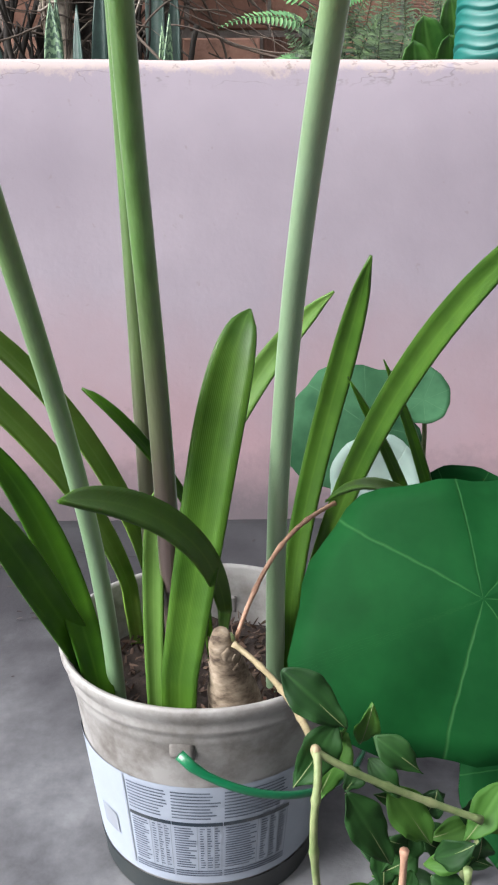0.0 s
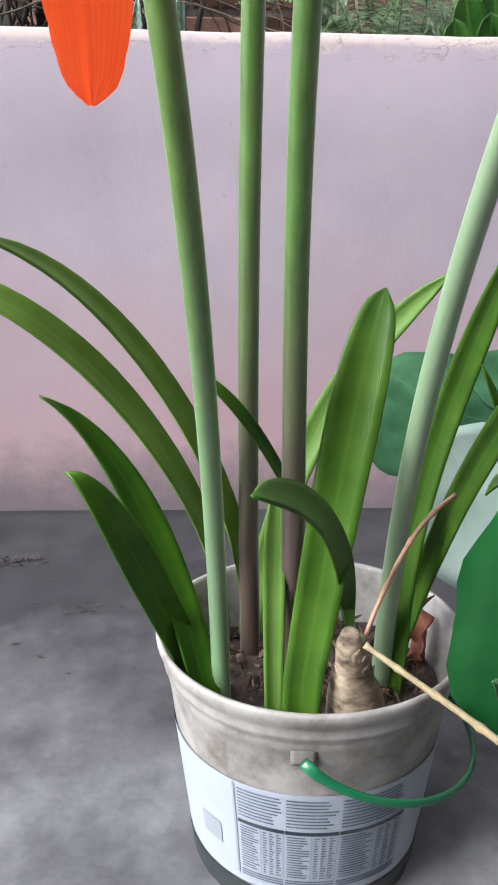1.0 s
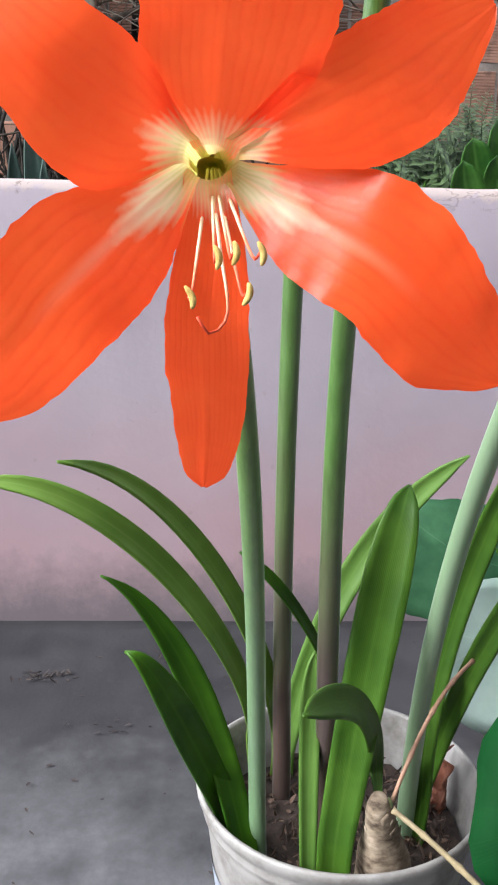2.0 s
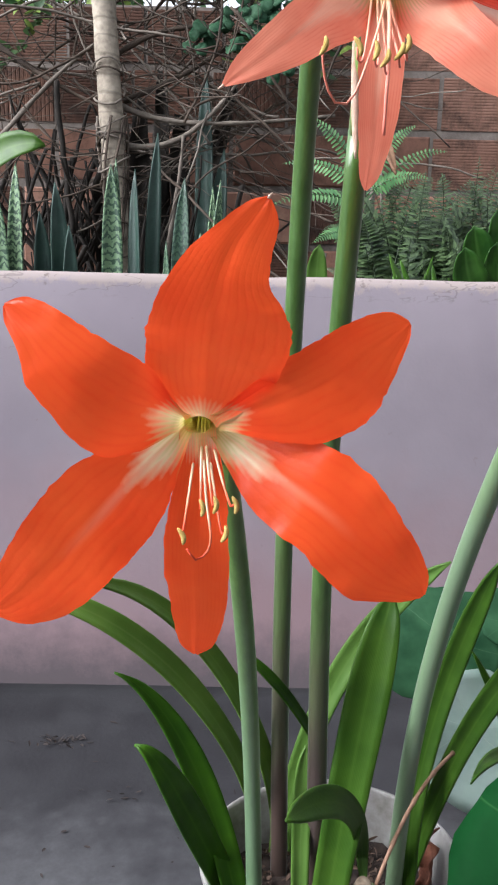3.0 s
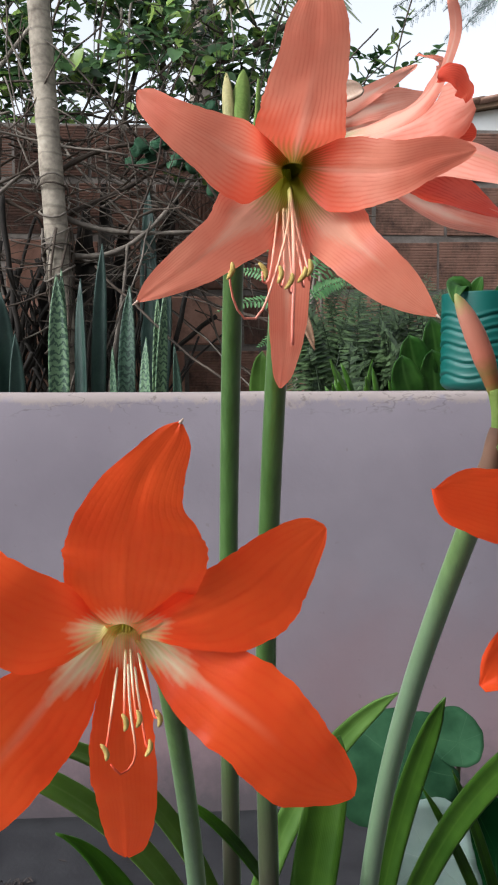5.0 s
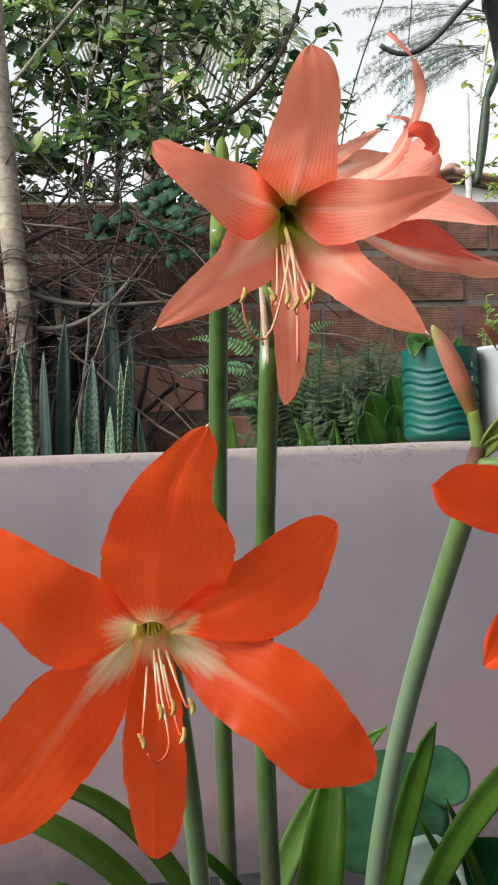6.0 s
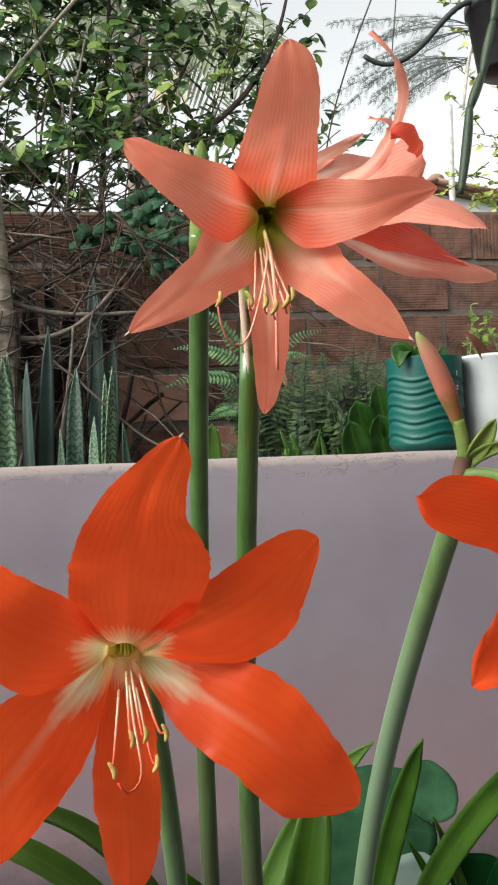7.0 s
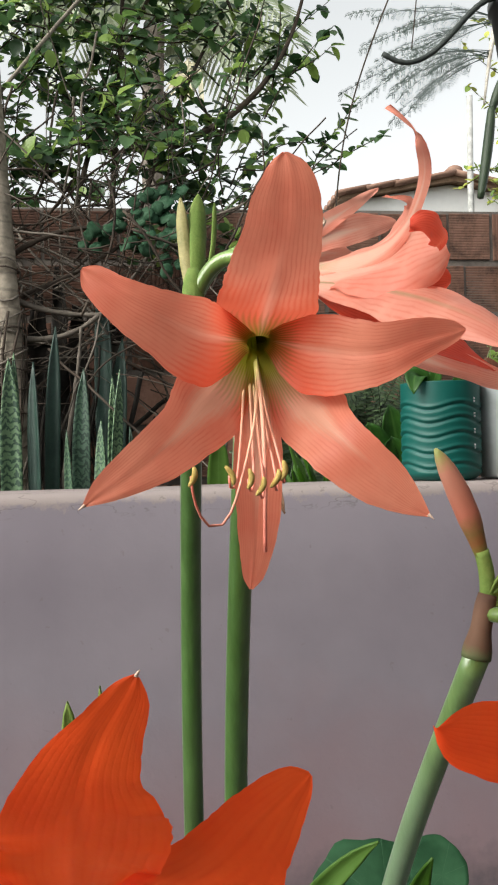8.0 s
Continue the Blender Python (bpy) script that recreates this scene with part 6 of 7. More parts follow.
def broad_plant(at, label, leaves, mat=BROAD):
    p = thing("broad_leaf_plant", label, "plant", "broad-leaved plants", at=at)
    for tip, w, bow in leaves:
        a, t = Vector(at), Vector(tip)
        m = a.lerp(t, 0.5) + Vector(bow)
        part("leaf", blade(bezier([a, m, t], 16), w, (0, -1, 0.35), peak=0.52, foot_width=0.12, blunt=0.5, fold=0.18, wave=0.05), mat, p)
    return p


broad_plant((0.365, 0.86, 0.52), "glossy dark green broad-leaved plant behind the low wall", [
    ((0.345, 0.85, 0.730), 0.062, (0.015, 0, 0)), ((0.305, 0.84, 0.700), 0.066, (-0.015, 0, 0.02)), ((0.290, 0.83, 0.665), 0.062, (-0.03, 0, 0.0)), ((0.345, 0.84, 0.675), 0.058, (0.0, 0, 0.02))])
broad_plant((0.10, 1.25, 0.45), "small broad-leaved seedling behind the low wall", [((0.085, 1.22, 0.685), 0.05, (-0.02, 0, 0)), ((0.125, 1.25, 0.62), 0.04, (0.02, 0, 0))], LEAF_PALE)
broad_plant((-0.72, 1.0, 0.45), "light green broad-leaved plant behind the low wall", [((-0.418, 0.92, 0.825), 0.062, (-0.02, 0, 0.22)), ((-0.62, 0.95, 0.90), 0.06, (-0.06, 0, 0.1))], LEAF)


# ---- the garden behind ----
def snake_plants():
    rng = random.Random(21)
    clumps = [
        (-0.470, 1.95, [(0.006, 0.938, 0.060), (0.020, 0.955, 0.032)], SNAKE),
        (-0.392, 1.97, [(-0.002, 0.925, 0.046)], SNAKE_DARK),
        (-0.365, 2.00, [(0.036, 1.030, 0.044)], SNAKE_DARK),
        (-0.248, 1.98, [(-0.003, 0.908, 0.054)], SNAKE_SHADE),
        (-0.182, 1.92, [(-0.020, 0.752, 0.044), (0.016, 0.880, 0.030), (0.040, 0.892, 0.036)], SNAKE),
        (-0.118, 1.95, [(0.000, 0.730, 0.028)], SNAKE_SHADE),
        (-0.305, 1.95, [(0.002, 0.724, 0.026)], SNAKE),
        (-0.62, 1.95, [(0.0, 0.88, 0.06), (-0.05, 0.80, 0.06), (0.04, 0.76, 0.05)], SNAKE_DARK),
        (-0.22, 2.15, [(0.02, 1.25, 0.06), (0.08, 1.02, 0.06)], SNAKE_DARK),
        (-0.78, 1.90, [(0.0, 0.85, 0.06), (0.05, 0.93, 0.05)], SNAKE),
    ]
    for cx, cy, ls, mat in clumps:
        p = thing("snake_plant", "snake plant with upright banded grey-green leaves in garden earth", "plant", "snake plants", at=(cx, cy, 0.0))
        for dx, top, w in ls:
            b = Vector((cx + dx * 0.4, cy + rng.uniform(-0.02, 0.02), -0.02))
            t = Vector((cx + dx, cy + rng.uniform(-0.05, 0.02), top))
            part("leaf", blade(bezier([b, b.lerp(t, 0.5) + Vector((rng.uniform(-0.03, 0.03), 0, 0)), t], 22), w, (rng.uniform(-0.5, 0.5), -1, 0.1), fold=0.45, peak=0.70, foot_width=0.6, blunt=0.80, thick=0.004, twist=rng.uniform(-0.5, 0.5)), mat, p)


snake_plants()


def slim_trunk():
    t = thing("slim_palm", "slim pale ringed trunk wound with dry vines", "tree", at=(-0.44, 2.05, 0.0))
    pts = bezier([(-0.425, 2.05, -0.03), (-0.44, 2.05, 0.8), (-0.515, 2.05, 1.3), (-0.56, 2.05, 2.9)], 40)
    part("trunk", tube(pts, lambda s: 0.040 - 0.008 * s + 0.0014 * math.sin(s * 150), 18), TRUNK, t)
    rng = random.Random(5)
    for k in range(9):
        ph, tw = rng.uniform(0, 6.28), rng.uniform(1.5, 5)
        vine = []
        for i, q in enumerate(pts[4:20]):
            a = ph + tw * i / 10
            vine.append(q + Vector((math.cos(a), math.sin(a), 0)) * (0.043 + 0.004 * math.sin(i)))
        part("dry_vine", tube(vine, rng.uniform(0.0018, 0.004), 6), TWIG if k % 3 else TWIG_GREY, t)
    for k in range(16):
        q, tilt = pts[11 + (k * 7) % 11], rng.uniform(-0.035, 0.035)
        ring = [q + Vector((math.cos(a * 0.5 + k) * 0.046, math.sin(a * 0.5 + k) * 0.046, tilt * math.sin(a * 0.5) + 0.006 * math.sin(a + k))) for a in range(13)]
        part("dry_vine", tube(ring, rng.uniform(0.0018, 0.0036), 6), TWIG_GREY if k % 3 == 0 else TWIG, t)


slim_trunk()


def wander(start, way, length, step, jitter, rng, pull=Vector((0, 0, 0))):
    pts, p, d = [Vector(start)], Vector(start), Vector(way).normalized()
    for _ in range(max(2, int(length / step))):
        d = (d + Vector((rng.uniform(-1, 1), rng.uniform(-1, 1), rng.uniform(-1, 1))) * jitter + pull).normalized()
        p = p + d * step
        pts.append(p.copy())
    return pts


def dead_tangle():
    """Dry branches and twigs in front of the brick wall."""
    rng = random.Random(17)
    t = thing("dry_branches", "tangle of dry grey-brown branches in front of the brick wall", "branches", at=(-0.4, 2.2, 0.0))
    main = [
        [(-0.46, 2.10, 1.130), (-0.37, 2.10, 1.090), (-0.26, 2.10, 1.070), (-0.09, 2.10, 1.082), (0.20, 2.12, 1.12)],
        [(-0.45, 2.12, 1.145), (-0.358, 2.12, 1.190), (-0.278, 2.12, 1.205), (-0.12, 2.14, 1.31), (0.02, 2.2, 1.46)],
        [(-0.44, 2.08, 1.008), (-0.334, 2.08, 1.005), (-0.236, 2.08, 1.01), (-0.14, 2.08, 1.12), (0.06, 2.15, 1.45)],
        [(-0.37, 2.00, 0.40), (-0.368, 2.00, 0.640), (-0.315, 2.00, 0.740), (-0.335, 2.00, 0.800), (-0.36, 2.0, 0.865)],
        [(-0.325, 2.05, 0.45), (-0.320, 2.05, 0.740), (-0.270, 2.05, 0.860), (-0.262, 2.05, 1.04)],
        [(-0.50, 2.1, 1.25), (-0.36, 2.1, 1.36), (-0.2, 2.1, 1.40), (0.02, 2.15, 1.32)],
        [(-0.95, 2.1, 0.9), (-0.75, 2.1, 1.1), (-0.6, 2.1, 1.3), (-0.42, 2.15, 1.38)],
        [(-0.9, 2.15, 1.35), (-0.7, 2.12, 1.2), (-0.5, 2.12, 1.12)],
        [(0.20, 2.05, 0.3), (0.25, 2.0, 0.6), (0.30, 1.95, 0.78), (0.31, 1.95, 1.0)],
    ]
    for k, c in enumerate(main):
        part("branch", tube(bezier(c, 26), lambda s: 0.010 - 0.006 * s + 0.0012 * math.sin(s * 40), 8), TWIG if k % 2 else TWIG_GREY, t)
    # withered leaves that hang from the branches, near-black as a backing of shade
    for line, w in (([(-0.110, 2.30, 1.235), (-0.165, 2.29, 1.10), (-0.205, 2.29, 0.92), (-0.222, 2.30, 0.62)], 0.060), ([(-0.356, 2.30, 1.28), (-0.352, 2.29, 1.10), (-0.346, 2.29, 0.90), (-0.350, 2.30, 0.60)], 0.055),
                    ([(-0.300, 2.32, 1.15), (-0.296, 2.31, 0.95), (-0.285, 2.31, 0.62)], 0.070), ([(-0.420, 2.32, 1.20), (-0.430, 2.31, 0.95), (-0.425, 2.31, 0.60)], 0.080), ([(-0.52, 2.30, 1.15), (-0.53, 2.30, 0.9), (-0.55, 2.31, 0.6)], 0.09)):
        part("withered_leaf", blade(bezier(line, 22), w, (0.2, -1, 0), fold=0.6, peak=0.5, foot_width=0.3, thick=0.001, wave=0.5, rag=0.12, seed=w * 900), DARK_BACKING, t, "near-black withered leaf, dark backing behind the twigs")
    geo, pale, backing = [], [], []
    for k in range(340):
        x = rng.uniform(-1.15, 0.12) if k % 3 else rng.uniform(-0.5, 0.15)
        z = rng.gauss(1.19, 0.17)
        s = Vector((x, rng.uniform(2.02, 2.36), max(0.62, z)))
        w = Vector((rng.uniform(-1, 1), rng.uniform(-0.2, 0.2), rng.uniform(-0.5, 1.0)))
        g = tube(wander(s, w, rng.uniform(0.15, 0.75), 0.03, 0.15, rng), rng.choice((0.0010, 0.0014, 0.0018, 0.0024, 0.0030, 0.0042)), 5)
        (pale if rng.random() < 0.27 else geo).append(g)
    # near-black upright stems added at the foot for the shade behind the tangle
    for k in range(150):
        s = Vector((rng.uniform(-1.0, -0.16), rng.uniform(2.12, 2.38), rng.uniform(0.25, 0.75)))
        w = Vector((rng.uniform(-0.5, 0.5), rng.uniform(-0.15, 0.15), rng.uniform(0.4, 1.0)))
        backing.append(tube(wander(s, w, rng.uniform(0.2, 0.6), 0.03, 0.12, rng), rng.choice((0.0025, 0.004, 0.006, 0.009)), 5))
    tagged(part("shade_brush", join(backing), DARK_BACKING, t), kind="stuff")
    tagged(part("twig_tangle", join(geo), TWIG, t), kind="stuff")
    tagged(part("pale_twig_tangle", join(pale), TWIG_GREY, t), kind="stuff")
    for x, y, top in ((0.10, 1.65, 0.70), (0.235, 1.7, 0.93)):
        part("dry_stalk", tube(wander((x, y, 0.3), (0.05, 0, 1), top - 0.3, 0.03, 0.1, rng), 0.0045, 6), TWIG_GREY, t)


dead_tangle()


def shrub(name, label, foot, limbs, boughs, mat, seed, size=(0.035, 0.06), light=0.15, per=26, category="shrub"):
    """Limbs from the foot, twigs along boughs, and a leaf at each side of every twig."""
    rng = random.Random(seed)
    random.seed(seed)
    t = thing(name, label, category, at=foot)
    for c in limbs:
        part("limb", tube(bezier(c, 24), lambda s: 0.017 - 0.011 * s, 8), TWIG, t)
    tw, lv, lv2 = [], [], []
    for start, way, length in boughs:
        pts = wander(start, way, length, 0.03, 0.13, rng, Vector((0, 0, -0.01)))
        tw.append(tube(pts, lambda s: 0.0036 - 0.0022 * s, 5))
        for i, q in enumerate(pts[2:]):
            for sgn in (-1, 1):
                if rng.random() < 0.16:
                    continue
                d = (Vector((rng.uniform(-1, 1), rng.uniform(-1, 0.6), rng.uniform(-0.5, 0.8)))).normalized()
                ln = rng.uniform(*size)
                g = leaf_points(q, d, Vector((rng.uniform(-0.6, 0.6), -0.6, 0.9)), ln, ln * rng.uniform(0.62, 0.85), rng.uniform(0.0, 0.4))
                (lv2 if rng.random() < light else lv).append(g)
    tagged(part("twig_mass", join(tw), TWIG, t), kind="stuff")
    tagged(part("leaves", leaf_mass(lv), mat, t), kind="stuff")
    if lv2:
        tagged(part("light_leaves", leaf_mass(lv2), BUSH_LIGHT, t), kind="stuff")
    return t


def climbing_shrub():
    rng = random.Random(77)
    limbs = [[(-0.35, 2.75, 0.0), (-0.3, 2.75, 1.0), (-0.1, 2.75, 1.7), (0.25, 2.75, 2.35)], [(-0.35, 2.75, 0.0), (-0.5, 2.75, 1.2), (-0.35, 2.75, 1.9), (0.15, 2.75, 2.75)],
             [(-0.35, 2.75, 0.0), (-0.2, 2.75, 1.3), (-0.15, 2.75, 2.0), (-0.1, 2.75, 2.8)], [(-0.35, 2.75, 0.0), (-0.8, 2.8, 1.2), (-1.0, 2.8, 2.2), (-0.9, 2.8, 2.9)],
             [(0.05, 2.75, 1.85), (0.3, 2.7, 1.93), (0.52, 2.7, 2.1), (0.60, 2.7, 2.5)]]
    boughs = []
    for _ in range(400):
        x = rng.uniform(-1.15, 0.40)
        z = rng.uniform(1.56, 2.9)
        if x > 0.2 and z > 2.35:
            x -= 0.25
        if (rng.random() < 0.18 and z < 1.75) or (x < -0.35 and z < 2.2 and rng.random() < 0.3):
            continue
        boughs.append(((x, rng.uniform(2.55, 3.05), z), (rng.uniform(-0.8, 0.9), rng.uniform(-0.4, 0.3), rng.uniform(-0.5, 1)), rng.uniform(0.18, 0.5)))
    for s, w, ln in (((0.42, 2.7, 1.95), (0.4, 0, 1), 0.45), ((0.45, 2.7, 2.05), (0.2, 0, 1), 0.5), ((0.60, 2.75, 1.70), (0.25, 0, 1), 0.52), ((0.66, 2.75, 1.75), (0.8, 0, 0.8), 0.32),
                     ((0.30, 2.7, 1.75), (0.9, 0, 0.35), 0.5), ((0.36, 2.7, 2.2), (0.25, 0, 1), 0.40), ((0.30, 2.72, 1.62), (1, 0, 0.15), 0.4), ((0.10, 2.7, 1.55), (1, 0, 0.3), 0.5)):
        boughs.append((s, w, ln))
    for _ in range(28):
        boughs.append(((rng.uniform(-0.75, 0.3), rng.uniform(2.5, 2.9), rng.uniform(1.58, 2.0)), (rng.uniform(-0.9, 0.9), rng.uniform(-0.4, 0.2), rng.uniform(-0.5, 0.8)), rng.uniform(0.15, 0.35)))
    thinning = random.Random(6)
    boughs = [q for q in boughs if not (-0.08 < q[0][0] < 0.24 and 1.95 < q[0][2] < 2.5 and thinning.random() < 0.6)]
    # leaves that hang down over the brickwork
    for s, w, ln in (((0.05, 2.33, 1.50), (0.6, -0.2, -0.5), 0.3), ((0.12, 2.32, 1.45), (-0.6, -0.2, -0.4), 0.28), ((-0.9, 2.3, 1.55), (0.3, -0.2, -0.3), 0.3), ((-0.7, 2.3, 1.5), (-0.3, -0.1, -0.4), 0.3), ((0.2, 2.33, 1.52), (0.3, 0, -0.7), 0.2)):
        boughs.append((s, w, ln))
    for s, w, ln in (((0.06, 2.2, 1.46), (-0.8, -0.1, -0.6), 0.24), ((-0.02, 2.18, 1.42), (-0.5, -0.1, -0.9), 0.18), ((0.08, 2.2, 1.40), (-0.3, -0.1, -0.9), 0.2), ((0.10, 2.2, 1.36), (0.3, 0, -0.8), 0.14)):
        boughs.append((s, w, ln))
    # boughs that lean out in front of the brickwork
    for _ in range(20):
        boughs.append(((rng.choice((rng.uniform(-1.4, -0.8), rng.uniform(-0.3, 0.05))), rng.uniform(2.1, 2.4), rng.uniform(1.5, 1.85)), (rng.uniform(-0.9, 0.9), rng.uniform(-0.5, 0.1), rng.uniform(-0.7, 0.4)), rng.uniform(0.15, 0.35)))
    shrub("climbing_shrub", "leafy dark green climbing shrub spilling over the brick wall", (-0.35, 2.75, 0.0), limbs, boughs, BUSH, 31, (0.040, 0.070), 0.30)
    # a long bare cane that leans across
    ob = part("bare_cane", tube(bezier([(-1.3, 2.5, 1.0), (-0.6, 2.5, 1.9), (-0.3, 2.5, 2.3), (0.3, 2.5, 2.9)], 26), 0.0075, 8), TWIG_CANE)
    tagged(ob, "pale bare cane leaning through the shrub", "cane")


climbing_shrub()


def ivy_spray():
    """A spray of broad bluish leaves that hangs over the top of the brick wall."""
    rng = random.Random(14)
    t = thing("ivy_spray", "hanging spray of broad bluish green leaves before the brick wall", "ivy", at=(0.02, 2.12, 1.5))
    for end in ((-0.19, 2.10, 1.27), (-0.10, 2.08, 1.30), (-0.01, 2.08, 1.22), (0.07, 2.10, 1.33)):
        pts = wander((0.02 + rng.uniform(-0.04, 0.04), 2.12, 1.50), Vector(end) - Vector((0.02, 2.12, 1.50)), (Vector(end) - Vector((0.02, 2.12, 1.50))).length, 0.02, 0.10, rng)
        part("stem", tube(pts, lambda s: 0.0024 - 0.0012 * s, 5), TWIG, t)
        for q in pts[1:]:
            for sg in (-1, 1):
                if rng.random() < 0.3:
                    continue
                c = q + Vector((sg * rng.uniform(0.008, 0.032), rng.uniform(-0.04, 0.0), rng.uniform(-0.03, 0.012)))
                part("leaf", round_leaf(c, (rng.uniform(-0.6, 0.6), -1, rng.uniform(0.0, 0.9)), (sg * 0.6, 0, -rng.uniform(0.3, 1)), rng.uniform(0.020, 0.034), back=0.6, width=0.9, cup=-0.1, wavy=0.16, seed=rng.uniform(0, 9), rings=3, sides=18, notch=0.3), IVY, t)


ivy_spray()


def fern(p, root, tip, sag, width, mat, count=26, seed=0):
    """One frond: a rib with leaflets in pairs that shrink towards its tip."""
    rng = random.Random(seed)
    a, b = Vector(root), Vector(tip)
    pts = bezier([a, a.lerp(b, 0.5) + Vector((0, 0, sag)), b], count)
    tan = tangents(pts)
    leaves = []
    for i in range(3, count):
        s = i / count
        ln = width * (1 - s) ** 0.7 * min(1, s * 5)
        side = tan[i].cross(Vector((rng.uniform(-0.2, 0.2), -0.8, 0.6))).normalized()
        for sg in (-1, 1):
            leaves.append(leaf_points(pts[i], side * sg + tan[i] * 0.35, Vector((0, -0.6, 0.8)), max(0.004, ln * rng.uniform(0.9, 1.1)), max(0.003, ln * 0.34), 0.2))
    rib = tube(pts, lambda s: 0.0018 - 0.0013 * s, 5)
    v, f = leaf_mass(leaves)
    k = len(v)
    part("frond", (v + list(rib[0]), f + [tuple(i + k for i in q) for q in rib[1]]), mat, p)


def ferns():
    rng = random.Random(9)
    p = thing("fern_clump", "dense clump of dark green ferns before the brick wall", "fern", at=(0.42, 1.6, 0.0))
    for k in range(150):
        r = Vector((rng.uniform(0.24, 0.58), rng.uniform(1.45, 1.75), rng.uniform(0.46, 0.60)))
        t = r + Vector((rng.uniform(-0.16, 0.16), rng.uniform(-0.2, 0.1), rng.uniform(0.12, 0.38)))
        t.z = min(t.z, 0.90 - 0.25 * abs(t.x - 0.45))
        fern(p, r, t, rng.uniform(0.06, 0.14), rng.uniform(0.034, 0.056), FERN, 26, k)
    q = thing("grassy_tuft", "light green grassy tuft behind the low wall", "plant", at=(0.33, 1.15, 0.0))
    for k in range(26):
        b = Vector((rng.uniform(0.25, 0.45), rng.uniform(1.1, 1.3), 0.45))
        t = b + Vector((rng.uniform(-0.07, 0.07), rng.uniform(-0.05, 0.05), rng.uniform(0.14, 0.22)))
        part("leaf", blade(bezier([b, b.lerp(t, 0.6) + Vector((0, 0, 0.03)), t], 10), 0.014, (rng.uniform(-0.6, 0.6), -1, 0.3), peak=0.5, foot_width=0.5, cols=2), LEAF_DARK if k % 3 else LEAF, q)
    f = thing("fern", "single light green fern with arching fronds by the brick wall", "fern", at=(0.19, 1.55, 0.0))
    base = (0.215, 1.55, 0.55)
    part("stem", tube(bezier([(0.19, 1.55, -0.02), (0.235, 1.55, 0.4), (0.22, 1.55, 0.86)], 12), 0.004, 6), TWIG, f)
    for tip, root, sag in (((-0.01, 1.45, 0.785), (0.21, 1.55, 0.80), 0.05), ((0.02, 1.6, 0.90), (0.21, 1.55, 0.84), 0.05), ((0.37, 1.5, 0.86), (0.22, 1.55, 0.82), 0.05), ((0.33, 1.5, 0.98), (0.22, 1.55, 0.86), 0.04),
                           ((0.06, 1.5, 1.0), (0.215, 1.55, 0.86), 0.05), ((0.42, 1.55, 0.93), (0.22, 1.55, 0.8), 0.08), ((0.09, 1.45, 0.70), (0.215, 1.55, 0.72), 0.04)):
        fern(f, root, tip, sag, 0.036, FERN_LIGHT, 22, int(tip[2] * 100))


ferns()


def coconut_palm():
    """Fronds of a distant palm above the shrub."""
    rng = random.Random(12)
    t = thing("distant_palm", "distant coconut palm with pale drooping fronds above the shrub", "tree", at=(0.05, 8.0, 0.0))
    crown = Vector((0.10, 8.0, 5.0))
    part("trunk", tube(bezier([(0.05, 8.0, -0.05), (0.0, 8, 3), crown], 14), 0.11, 12), TWIG_GREY, t)
    for k in range(13):
        a = 2 * math.pi * k / 13 + rng.uniform(-0.2, 0.2)
        out = Vector((math.cos(a), 0.4 * math.sin(a), 0))
        tip = crown + out * rng.uniform(1.1, 1.7) + Vector((0, 0, rng.uniform(-1.6, 0.5)))
        pts = bezier([crown, crown + out * 0.8 + Vector((0, 0, 0.7)), tip], 30)
        tan = tangents(pts)
        g = []
        for i in range(3, 30):
            side = tan[i].cross(Vector((0, -1, 0.2))).normalized()
            for sg in (-1, 1):
                w = side * sg + tan[i] * 0.5 + Vector((0, 0, -0.55))
                g.append(leaf_points(pts[i], w, Vector((0, -1, 0.3)), rng.uniform(0.5, 0.75) * (1 - 0.5 * i / 30), 0.035, 0.25))
        rib = tube(pts, lambda s: 0.03 - 0.022 * s, 6)
        v, f = leaf_mass(g)
        n = len(v)
        part("frond", (v + list(rib[0]), f + [tuple(i + n for i in q) for q in rib[1]]), PALM, t)
    # a dried frond that hangs folded below the crown
    heart, g = Vector((0.47, 7.7, 4.52)), []
    for k in range(22):
        g.append(leaf_points(heart + Vector((rng.uniform(-0.06, 0.06), 0, rng.uniform(-0.05, 0.03))), Vector((rng.uniform(-1.3, 0.15), rng.uniform(-0.2, 0.2), -1)), Vector((0, -1, 0.2)), rng.uniform(0.25, 0.48), 0.05, 0.1))
    part("frond", leaf_mass(g), PALM_DRY, t, "dried cream-coloured frond")


coconut_palm()


